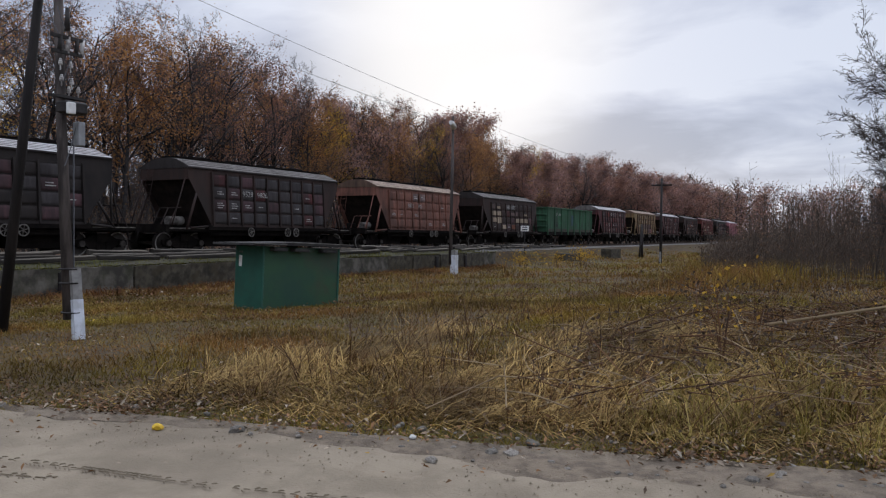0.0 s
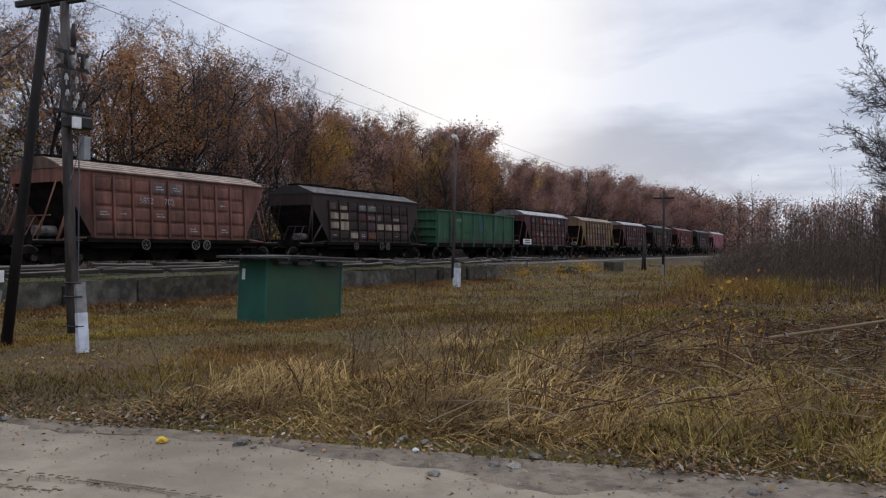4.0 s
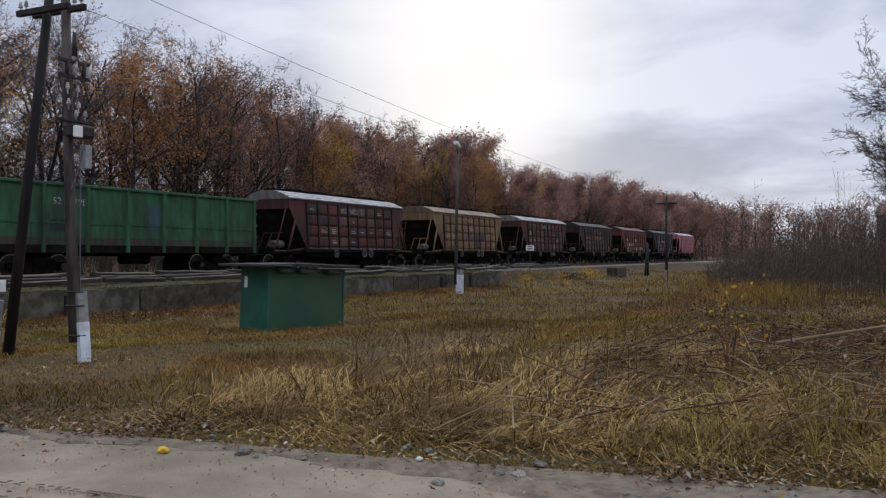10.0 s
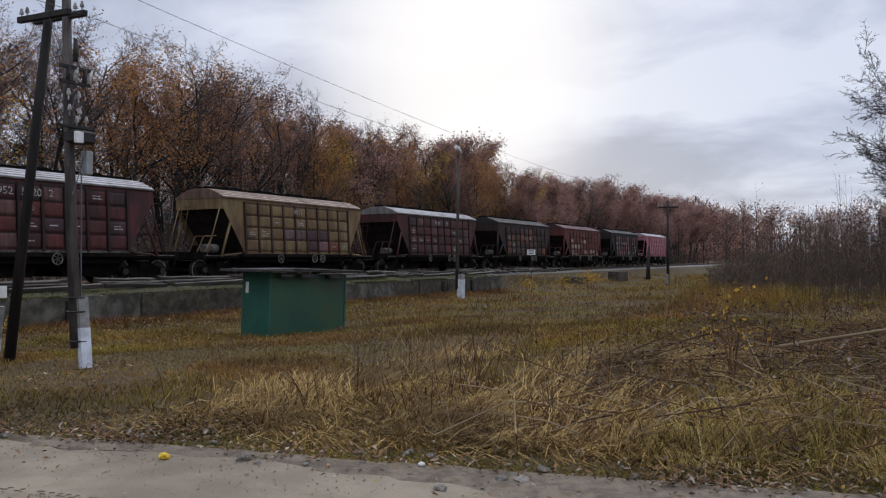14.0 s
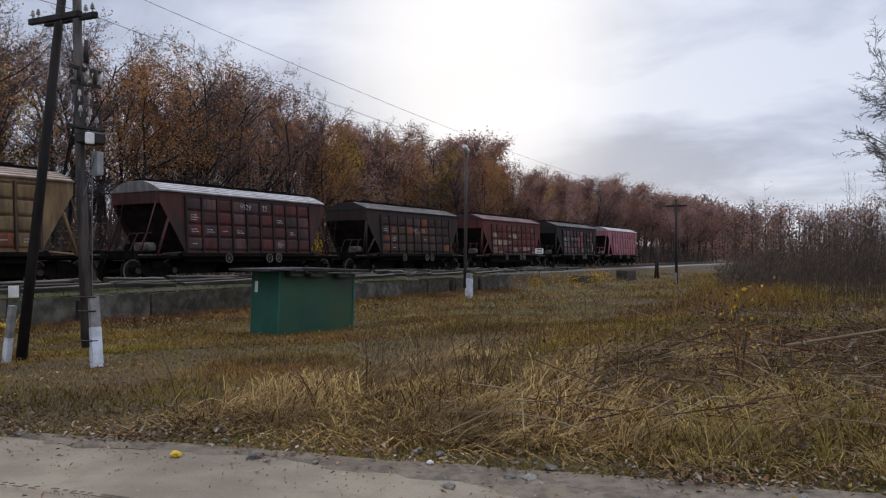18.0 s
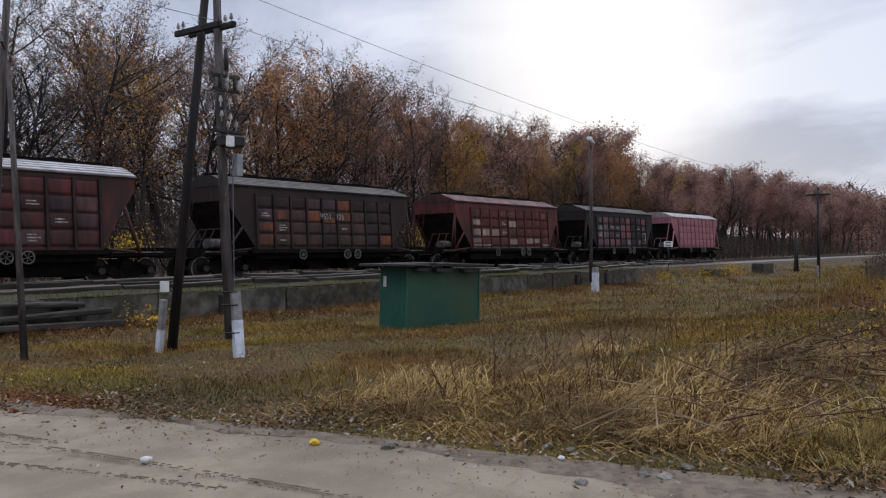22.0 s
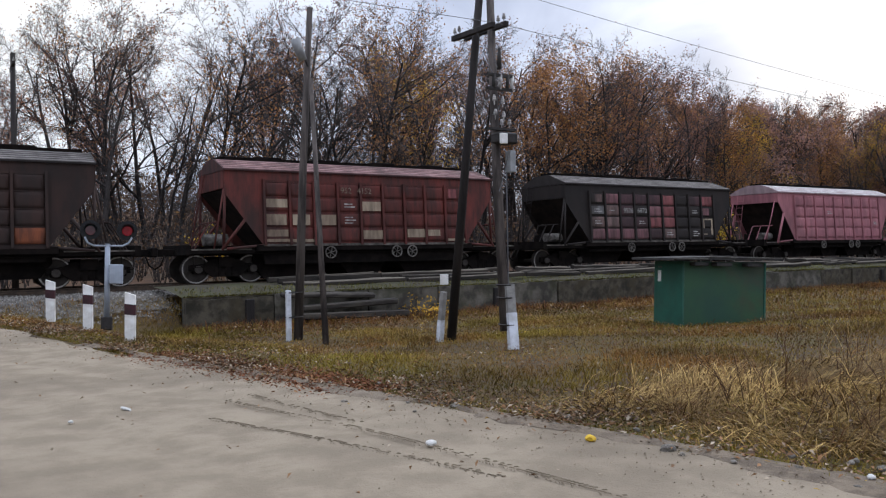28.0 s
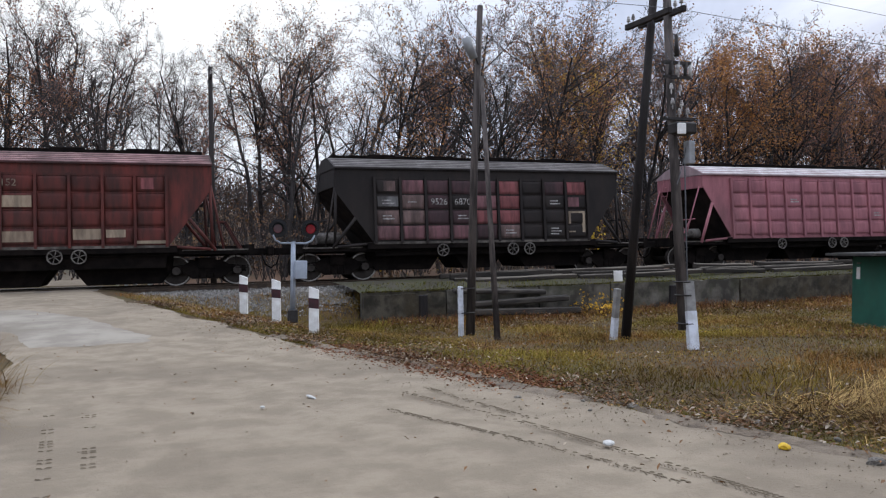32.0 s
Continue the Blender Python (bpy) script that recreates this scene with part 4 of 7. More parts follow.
black_panels = {(0, 0): ROSE, (0, 1): DUSTY, (1, 3): ROSE, (1, 2): DUSTY, (1, 1): DUSTY, (1, 0): ROSE, (2, 1): PLUM, (2, 0): ROSE, (3, 1): PLUM, (3, 0): ROSE,
                (4, 3): PLUM, (4, 2): ROSE, (4, 1): CORAL, (4, 0): PLUM, (5, 3): CORAL, (5, 2): CORAL, (5, 1): CORAL, (5, 0): DUSTY, (7, 3): PLUM, (8, 3): CORAL, (3, 3): PLUM, (2, 3): PLUM, (2, 2): PLUM}
wagons = [
    hopper("hopper_wagon", "pink painted grain hopper wagon at the end of the train", PINK, ROOF_PINK, strut=True, stripe=STRIPE_WHITE, marks=((3, 2, 2), (8, 1, 2))),
    hopper("hopper_wagon", "sooty black grain hopper wagon with pink repainted panels", SOOT, ROOF_GREY, black_panels, stripe=STRIPE_GREY, sill=SILL_PALE,
           patches=(plate(0, 3, DUSTY, 0.35, 0.8), plate(0, 2, GREY_PATCH), plate(8, 2, ROSE, 0.1, 0.6), plate(8, 3, CORAL, 0.1, 0.5),
                    plate(8, 1, CREAM, 0.1, 0.85, 0.75, 0.88), plate(8, 1, CREAM, 0.1, 0.2, 0, 0.75), plate(8, 1, CREAM, 0.75, 0.85, 0, 0.75), plate(8, 0, CREAM, 0.1, 0.4, 0.4, 0.5), plate(8, 0, CREAM, 0.72, 0.85, 0.4, 1)),
           words=((3.0, 2, "9526 6870", 0.31),), marks=((0, 2, 2), (1, 2, 1), (3, 1, 2), (5, 0, 2), (7, 2, 2), (7, 0, 3), (0, 1, 2))),
    hopper("hopper_wagon", "red grain hopper wagon with cream primer patches", RED, ROOF_RED, low=0.1, ink=FADED_INK, stripe=STRIPE_ROSE, sill=SILL_PALE,
           patches=(plate(0, 2, CREAM, 0.05, 0.9, 0.3, 0.85), plate(0, 1, CREAM, 0.05, 0.85, 0.15, 0.85), plate(0, 0, CREAM, 0.05, 0.9, 0.4, 0.85), plate(0, 0, CREAM, 0.05, 0.95, 0.05, 0.25),
                    plate(1, 1, CREAM, 0.1, 0.8, 0.15, 0.85), plate(1, 0, CREAM, 0, 0.95, 0.02, 0.22), plate(2, 1, CREAM, 0.05, 0.9, 0.15, 0.85), plate(4, 2, CREAM, 0.05, 0.9, 0.15, 0.8),
                    plate(4, 0, CREAM, 0.05, 0.95, 0.2, 0.8), plate(6, 0, CREAM, 0.1, 0.95, 0.3, 0.9), plate(7, 0, CREAM, 0.1, 0.7, 0.4, 0.85), plate(8, 0, CREAM, 0, 1, 0.02, 0.2), plate(8, 3, CORAL, 0.2, 0.6)),
           words=((3.8, 3, "952 4152", 0.29),), marks=((3, 2, 2), (3, 1, 3))),
    hopper("hopper_wagon", "dark brown grain hopper wagon with orange patches", DARK, ROOF_GREY, {**{(c, r): RIB_BROWN for c in (1, 2, 3, 5, 6) for r in (0, 1, 2)}, (0, 1): PLUM, (0, 2): PLUM, (3, 3): PLUM, (4, 3): PLUM, (5, 3): ORANGE, (3, 2): ORANGE, (0, 0): ORANGE, (4, 1): PLUM, (8, 0): ORANGE}, stripe=STRIPE_GREY,
           patches=(plate(0, 1, ORANGE, 0.1, 0.9, 0.3, 0.8), plate(1, 2, ORANGE, 0.2, 0.7), plate(5, 2, ORANGE, 0.1, 0.9), plate(4, 2, ORANGE, 0.1, 0.8, 0, 0.4)),
           words=((4.6, 2, "9551 326", 0.34),), marks=((0, 2, 2), (1, 1, 3), (1, 0, 1), (5, 1, 1))),
    hopper("hopper_wagon", "old red grain hopper wagon with a white roof", RED_OLD, ROOF_WHITE, mottled(5, (RED_OLD, DUSTY_RED, MILD_RED, PLUM), (4, 3, 3, 1)), stripe=STRIPE_WHITE, strut=True, ribs=DARK,
           words=((3.9, 3, "9529", 0.36), (5.3, 3, "22", 0.36)), marks=((0, 2, 3), (0, 1, 2), (1, 1, 2), (3, 1, 2), (6, 2, 2), (6, 0, 3), (7, 1, 2), (0, 0, 1), (2, 1, 1))),
    hopper("hopper_wagon", "tan yellow grain hopper wagon with dark ribs", YELLOW, ROOF_TAN, {(5, 1): PLUM, (6, 1): PLUM, (5, 0): PLUM, (6, 0): ROSE, (4, 1): DUSTY, (3, 1): DUSTY, (7, 0): ORANGE}, stripe=STRIPE_TAN, strut=True, ribs=RIB_BROWN,
           words=((4.2, 3, "9511", 0.36),), marks=((2, 2, 1), (1, 1, 3), (4, 2, 2), (7, 0, 1), (8, 0, 2), (0, 1, 2))),
    hopper("hopper_wagon", "maroon grain hopper wagon with a white roof", MAROON, ROOF_WHITE, mottled(9, (MAROON, MILD_RED, DUSTY_RED, PLUM, BRIGHT_RED), (4, 2.5, 2, 2, 0.5)), stripe=STRIPE_WHITE, strut=True, ribs=DARK, sill=SILL_PALE,
           words=((4.3, 3, "952 5620 2", 0.38), (4.5, 2, "20", 0.22)), marks=((1, 1, 2), (2, 1, 3), (4, 1, 2), (7, 3, 2), (8, 1, 2), (0, 3, 1), (5, 1, 1), (2, 0, 2), (4, 0, 1), (6, 1, 1))),
    gondola("gondola_wagon", "green open-top gondola wagon with upright ribs", GREEN),
    hopper("hopper_wagon", "dark maroon grain hopper wagon with pale patches", DARK, ROOF_GREY, {(3, 2): RED_OLD, (4, 1): PLUM, (2, 0): PLUM, (3, 0): PLUM, (8, 1): PLUM}, stripe=STRIPE_GREY,
           patches=(plate(0, 3, DUSTY, 0.1, 0.6), plate(0, 2, CREAM), plate(0, 1, CREAM), plate(1, 3, CREAM, 0.1, 0.8, 0.2, 0.6), plate(1, 2, CREAM), plate(1, 1, CREAM, 0.05, 0.95, 0.05, 0.95), plate(2, 0, CREAM, 0.1, 0.9, 0.2, 0.8),
                    plate(3, 3, GREY_PATCH), plate(4, 3, GREY_PATCH), plate(4, 2, DUSTY, 0.1, 0.9, 0.3, 0.7), plate(4, 0, ORANGE), plate(5, 1, CREAM), plate(6, 1, CREAM), plate(7, 1, CREAM), plate(7, 2, CREAM, 0.1, 0.8, 0.3, 0.6), plate(5, 2, DUSTY, 0.2, 0.6)),
           words=((3.5, 3, "5851", 0.36), (4.6, 3, "0742", 0.36)), marks=((7, 0, 1), (0, 0, 1), (3, 0, 2))),
    hopper("hopper_wagon", "orange brown grain hopper wagon", BROWN, ROOF_TAN, {(3, 3): DUSTY, (4, 3): DUSTY}, stripe=STRIPE_TAN, strut=True,
           words=((2.7, 2, "5853", 0.36), (4.0, 2, "702", 0.36)), marks=((3, 3, 2), (4, 3, 2), (0, 1, 2), (1, 1, 1), (3, 1, 2), (5, 0, 2), (7, 0, 2), (7, 2, 1))),
    hopper("hopper_wagon", "dark dusty grain hopper wagon with a pale roof", DARK, ROOF_GREY, mottled(14, (LILAC, PLUM, MAROON), (6, 2, 1)), stripe=STRIPE_GREY, strut=True,
           words=((3.0, 2, "9529 9806", 0.36),), marks=((0, 2, 2), (1, 2, 2), (0, 1, 3), (1, 1, 3), (2, 1, 2), (3, 1, 1), (7, 2, 1), (1, 0, 1), (7, 0, 2), (6, 1, 1))),
    hopper("hopper_wagon", "very dark grain hopper wagon with a pale striped roof", SOOT, ROOF_GREY, mottled(3, (SOOT, PLUM, LILAC), (4, 2, 1)), stripe=STRIPE_WHITE, marks=((7, 2, 2), (8, 1, 1))),
]
# x of the train's tail at each time
TAIL = [(0, 184.1), (1.5, 176.2), (7.5, 144.85), (13, 117.72), (20, 85.0), (28, 50.08), (32, 33.17)]


def tail(t):
    """Tail position by a monotone cubic through TAIL."""
    n = len(TAIL)
    for i in range(n - 1):
        (t0, s0), (t1, s1) = TAIL[i], TAIL[i + 1]
        if t <= t1:
            def slope(k):
                a, b = max(0, k - 1), min(n - 1, k + 1)
                return (TAIL[b][1] - TAIL[a][1]) / (TAIL[b][0] - TAIL[a][0])
            h, u = t1 - t0, (t - t0) / (t1 - t0)
            return (s0 * (1 + 2 * u) * (1 - u) ** 2 + slope(i) * h * u * (1 - u) ** 2 + s1 * u * u * (3 - 2 * u) + slope(i + 1) * h * u * u * (u - 1))
    return TAIL[-1][1]


def motions():
    """The train rolls to the left along the track, its wheels turning."""
    offset = 0.0
    for w in wagons:
        length, gear = LENGTH[w]
        mid = offset + length / 2
        walk(w, [(k * 0.5, pose(tail(k * 0.5) - mid, TRACK_Y, RAIL_Z)) for k in range(65)])
        offset += length
        for axle in gear:
            x, y, z = axle.matrix_basis.translation
            walk(axle, [(k * 0.1, pose(x, y, z, 0, math.degrees((tail(k * 0.1) - tail(0)) / 0.475) % 360, 0)) for k in range(321)])

# ---- things beside the track ----
SHED_TEAL = material("shed_teal", (0.018, 0.10, 0.07), (0.014, 0.072, 0.05), 1.6, 0.45, stain=(0.03, 0.06, 0.04), stain_scale=1.3, stain_amount=0.5, bump=0.05, spec=0.4)
SHED_GREEN = material("shed_green", (0.026, 0.080, 0.036), (0.018, 0.058, 0.038), 0.9, 0.5, stain=(0.05, 0.05, 0.03), stain_scale=1.5, stain_amount=0.6, bump=0.06, spec=0.4)
ROOF_FELT = material("roof_felt", (0.028, 0.027, 0.027), (0.05, 0.046, 0.042), 4, 0.9)
TIN = material("tin_edge", (0.22, 0.21, 0.19), (0.12, 0.11, 0.10), 5, 0.5, 0.6)
POLE_WOOD = material("pole_wood", (0.10, 0.082, 0.072), (0.032, 0.026, 0.023), 7, 0.9, stain=(0.03, 0.026, 0.024), stain_scale=0.8, stretch=(1, 1, 0.12), bump=0.4)
TAR_WOOD = material("tarred_wood", (0.012, 0.0095, 0.009), (0.03, 0.024, 0.021), 4, 0.8, stretch=(1, 1, 0.12), bump=0.4)
STUB_CONCRETE = material("stub_concrete", (0.26, 0.25, 0.23), (0.17, 0.16, 0.15), 6, 0.9)
WHITEWASH = material("whitewash", (0.62, 0.64, 0.68), (0.45, 0.46, 0.48), 5, 0.85, stain=(0.3, 0.28, 0.25), stain_scale=3, stain_amount=0.5)
WIRE = material("steel_wire", (0.11, 0.11, 0.115), rough=0.6)
PORCELAIN = material("porcelain", (0.50, 0.48, 0.45), (0.16, 0.14, 0.13), 9, 0.35, spec=0.5)
GREY_BOX = material("grey_box", (0.30, 0.31, 0.31), (0.2, 0.2, 0.2), 4, 0.6)
IRON = material("dark_iron", (0.05, 0.045, 0.042), (0.03, 0.027, 0.025), 6, 0.7, 0.4)
SILVER = material("silver_paint", (0.36, 0.40, 0.46), (0.28, 0.31, 0.35), 3, 0.5, 0.2)
BLACK_PAINT = material("black_paint", (0.012, 0.012, 0.013), rough=0.5)
POST_WHITE = material("post_white", (0.80, 0.79, 0.76), (0.66, 0.64, 0.6), 6, 0.7, stain=(0.35, 0.3, 0.24), stain_scale=4, stain_amount=0.4)
POST_DARK = material("post_band", (0.06, 0.018, 0.022), (0.03, 0.014, 0.016), 5, 0.7)

# the green shed, leaning a little
shed = thing("metal_shed", pose(13.5, 11.75, -0.24, 0, 2.2, -14.4), "low green metal shed with a dark flat roof in the grass", "shed")
W, D, H = 2.14, 1.1, 1.52
part("front_panel", block(0.02, W - 0.02, 0, 0.03, 0.02, H, 0.008), SHED_GREEN, shed, "faded olive green sheet")
part("side_panel", block(0, 0.03, 0.032, D, 0.02, H, 0.008), SHED_TEAL, shed, "teal green sheet")
part("back_panel", block(0.02, W - 0.02, D - 0.03, D, 0.02, H), SHED_GREEN, shed)
part("far_panel", block(W - 0.03, W, 0.032, D - 0.032, 0.02, H), SHED_GREEN, shed)
for x in (0.0, W):
    part("corner_angle", block(x - 0.025, x + 0.025, -0.02, 0.02, 0, H, 0.005), SHED_TEAL, shed)
part("base_rail", block(0.04, W - 0.04, -0.012, 0.0, 0.03, 0.10), SHED_GREEN, shed)
bm = bmesh.new()
prism(bm, ((-0.42, H + 0.01), (-0.42, H + 0.06), (1.1, H + 0.13), (W + 0.22, H + 0.10), (W + 0.22, H + 0.05), (1.1, H + 0.05)), "y", -0.28, D + 0.3)
part("roof_slab", bm, ROOF_FELT, shed, "sagging dark roof sheet")
part("eave_strip", block(0.45, W + 0.23, -0.296, -0.283, H + 0.095, H + 0.115), TIN, shed)
part("eave_strip", block(-0.44, 0.42, -0.296, -0.283, H + 0.045, H + 0.062), TIN, shed)
for x0, x1 in ((0.15, 0.5), (0.7, 1.1), (1.5, 1.9)):
    part("rafter_end", block(x0, x1, -0.22, -0.02, H - 0.1, H - 0.02, 0.01), ROOF_FELT, shed)
part("notice", block(-0.012, -0.004, 0.82, 0.94, 1.05, 1.3), POST_WHITE, shed, "torn white paper notice")
part("latch", block(-0.02, -0.002, 0.80, 0.92, 1.36, 1.40), TIN, shed)


def wire_between(a, b, sag, r=0.011, n=14):
    a, b = Vector(a), Vector(b)
    return bar([a.lerp(b, i / n) - Vector((0, 0, 4 * sag * (i / n) * (1 - i / n))) for i in range(n + 1)], r, sides=4)


def insulator(parent, x, y, z):
    bm = bmesh.new()
    tube(bm, [(x, y, z - 0.08), (x, y, z + 0.06)], 0.012, sides=5)
    for k, r in enumerate((0.038, 0.034, 0.024)):
        tube(bm, [(x, y, z + 0.005 + 0.032 * k), (x, y, z + 0.035 + 0.032 * k)], r, r * 0.7, sides=8)
    return part("insulator", bm, PORCELAIN, parent)


# the twin-legged pole with a crossarm and switchgear
ap = thing("twin_pole", pose(0, 0, 0), "twin-legged dark wooden power pole with a crossarm and white-painted footings", "utility pole")
A1, A2, TOP = Vector((8.36, 13.0, -0.25)), Vector((8.10, 10.75, -0.1)), Vector((8.46, 11.88, 6.9))
part("leg", bar([A1, A1.lerp(TOP, 0.5), TOP], 0.095, 0.070, 10), TAR_WOOD, ap, "tarred black wooden leg")
part("leg", bar([A2 + Vector((0, 0.12, 0.3)), A2.lerp(TOP, 0.5), TOP + Vector((0.14, 0, 0.1))], 0.092, 0.070, 10), POLE_WOOD, ap)
stub_dir = (TOP - A2).normalized()
bm = bmesh.new()
prism(bm, ((-0.072, -0.072), (0.072, -0.072), (0.072, 0.072), (-0.072, 0.072)), "z", -0.1, 1.1)
tilt = stub_dir.to_track_quat("Z", "Y").to_matrix().to_4x4()
part("footing", bm, STUB_CONCRETE, ap, "concrete stub", m=Matrix.Translation(A2 + Vector((0.02, -0.08, 0))) @ tilt)
part("painted_sleeve", prism(bmesh.new(), ((-0.077, -0.077), (0.077, -0.077), (0.077, 0.077), (-0.077, 0.077)), "z", 0.0, 0.62), WHITEWASH, ap, "flaking white paint", m=Matrix.Translation(A2 + Vector((0.02, -0.08, 0))) @ tilt)
for h in (0.42, 0.88, 1.1):
    c = A2 + stub_dir * h
    part("wire_wrap", bar([c + Vector((0.14 * math.cos(a), 0.02 + 0.17 * math.sin(a), 0)) for a in [k * math.tau / 12 for k in range(13)]], 0.014, sides=4), IRON, ap)
d1 = (TOP - A1).normalized().to_track_quat("Z", "Y").to_matrix().to_4x4()
part("footing", prism(bmesh.new(), ((-0.05, -0.05), (0.05, -0.05), (0.05, 0.05), (-0.05, 0.05)), "z", -0.1, 1.05), STUB_CONCRETE, ap, m=Matrix.Translation(A1 + Vector((-0.2, 0.1, 0))) @ d1)
part("painted_sleeve", prism(bmesh.new(), ((-0.053, -0.053), (0.053, -0.053), (0.053, 0.053), (-0.053, 0.053)), "z", 0.0, 0.5), WHITEWASH, ap, m=Matrix.Translation(A1 + Vector((-0.2, 0.1, 0))) @ d1)
part("sign_plate", block(-0.10, 0.06, -0.02, 0.0, 1.06, 1.26, 0.004), POST_WHITE, ap, "small white plate", m=Matrix.Translation(A1 + Vector((-0.18, -0.12, 0.12))) @ pose(0, 0, 0, 0, 0, -35))
part("wire_loop", bar([A1 + Vector((-0.02 + 0.12 * math.cos(a), -0.16, 1.28 + 0.1 * math.sin(a))) for a in [k * math.tau / 12 for k in range(13)]], 0.012, sides=4), IRON, ap)
for dx in (-0.13, 0.13):
    part("crossarm", block(8.36 + dx - 0.04, 8.36 + dx + 0.04, -0.66, 0.66, -0.05, 0.05, 0.008), TAR_WOOD, ap, m=pose(0, 11.9, 5.56, 2, 0, 0) if dx < 0 else pose(0.0, 11.86, 5.6, 2, 0, 0))
for y in (11.28, 11.45, 12.35, 12.5):
    insulator(ap, 8.48 if y < 12 else 8.24, y, 5.68)
# switchgear hung on the grey leg
gx, gy = 8.30, 11.22
part("gear_bracket", block(gx - 0.25, gx + 0.3, gy - 0.03, gy + 0.03, 4.62, 4.67), IRON, ap)
part("gear_bracket", block(gx - 0.25, gx + 0.3, gy - 0.03, gy + 0.03, 4.38, 4.43), IRON, ap)
part("gear_bracket", block(gx - 0.28, gx + 0.34, gy - 0.05, gy + 0.05, 3.68, 3.72), IRON, ap)
for i, x in enumerate((gx - 0.12, gx + 0.02, gx + 0.18, gx + 0.28)):
    part("fuse_link", bar([(x, gy, 4.40), (x + 0.02, gy, 4.66)], 0.035, sides=8), PORCELAIN if i % 2 else IRON, ap)
for x, z in ((gx - 0.1, 4.2), (gx + 0.08, 4.18), (gx - 0.08, 3.95), (gx + 0.1, 3.92), (gx + 0.05, 3.78), (gx + 0.22, 3.8)):
    insulator(ap, x, gy, z)
part("lightning_arrester", bar([(gx + 0.02, gy, 4.75), (gx + 0.02, gy, 5.12)], 0.045, 0.03, 8), IRON, ap)
part("transformer_box", block(gx - 0.10, gx + 0.30, gy - 0.15, gy + 0.15, 3.44, 3.64, 0.03), IRON, ap)
part("meter_box", block(gx - 0.12, gx + 0.02, gy - 0.22, gy - 0.155, 3.42, 3.60, 0.01), POST_WHITE, ap, "small white box with holes")
part("cable_box", block(gx + 0.16, gx + 0.28, gy - 0.1, gy + 0.06, 2.95, 3.33, 0.01), GREY_BOX, ap)
for a, b in (((gx - 0.1, gy, 3.9), (gx + 0.1, gy, 4.4)), ((gx - 0.15, gy, 5.1), (gx + 0.05, gy, 4.7)), ((gx + 0.2, gy, 3.35), (gx - 0.1, gy - 0.1, 2.6)), ((gx - 0.3, gy + 0.2, 5.4), (gx - 0.02, gy, 4.5))):
    part("jumper_wire", wire_between(a, b, 0.06, 0.008, 6), WIRE, ap)
part("jumper_wire", wire_between((gx + 0.1, gy - 0.05, 2.95), (8.2, 10.9, 0.4), 0.02, 0.012, 6), WIRE, ap)

# the pole with a strut and a street lamp
bp = thing("lamp_pole", pose(0, 0, 0), "grey wooden pole with a leaning strut and a pale street lamp", "street lamp")
B1, B1T, B2 = Vector((6.74, 16.8, -0.4)), Vector((7.14, 16.8, 7.15)), Vector((6.75, 15.3, -0.4))
part("shaft", bar([B1, B1.lerp(B1T, 0.5) + Vector((-0.03, 0, 0)), B1T], 0.105, 0.065, 10), POLE_WOOD, bp)
part("strut", bar([B2, B1.lerp(B1T, 0.78) + Vector((0.02, -0.16, 0))], 0.072, 0.05, 8), POLE_WOOD, bp)
part("footing", block(-0.28, -0.18, -0.06, 0.06, -0.2, 0.95, 0.01), WHITEWASH, bp, "whitewashed stub", m=Matrix.Translation((6.73, 16.75, -0.2)))
for z in (0.05, 0.6):
    part("wire_wrap", bar([(6.70 + 0.2 * math.cos(a) - 0.05, 16.8 + 0.17 * math.sin(a), z + 0.1) for a in [k * math.tau / 12 for k in range(13)]], 0.014, sides=4), IRON, bp)
part("bracket", bar([(7.08, 16.78, 5.75), (6.9, 16.6, 5.95), (6.72, 16.5, 6.05)], 0.02, sides=6), IRON, bp)
part("lamp_head", bar([(6.84, 16.5, 5.85), (6.72, 16.5, 6.1), (6.66, 16.5, 6.3)], 0.09, 0.12, 10), GREY_BOX, bp, "pale metal lamp hood")
for z in (6.3, 6.7):
    insulator(bp, 7.2, 16.7, z)

# single lamp post by the platform
lp = thing("lamp_post", pose(36.4, 19.1, -0.5), "slim wooden lamp post with a white painted foot", "street lamp")
part("shaft", bar([(-0.12, 0, 0.5), (0.05, 0, 8.2)], 0.10, 0.06, 8), POLE_WOOD, lp)
part("footing", block(-0.16, 0.16, -0.3, -0.02, -0.2, 1.25, 0.01), STUB_CONCRETE, lp)
part("painted_sleeve", block(-0.17, 0.17, -0.31, -0.01, 0.0, 1.0, 0.01), WHITEWASH, lp, "white painted concrete foot")
part("bracket", bar([(0.05, 0, 7.2), (-0.2, -0.1, 7.55), (-0.5, -0.2, 7.6)], 0.03, sides=6), IRON, lp)
part("lamp_head", bar([(-0.25, -0.2, 7.55), (-0.55, -0.25, 7.72), (-0.8, -0.3, 7.74)], 0.16, 0.10, 10), POST_WHITE, lp, "white lamp hood")


def line_pole(x, y, z, h, label, arms=1, r=0.11):
    p = thing("utility_pole", pose(x, y, z), label, "utility pole", "poles of the line")
    part("shaft", bar([(0, 0, -0.3), (0.02, 0, h)], r, r * 0.7, 8), TAR_WOOD, p)
    for k in range(arms):
        zz = h - 0.5 - 0.5 * k
        part("crossarm", block(-0.05, 0.05, -0.75, 0.75, zz - 0.05, zz + 0.05), TAR_WOOD, p)
        for y2 in (-0.65, -0.4, 0.4, 0.65):
            insulator(p, 0, y2, zz + 0.1)
    return p


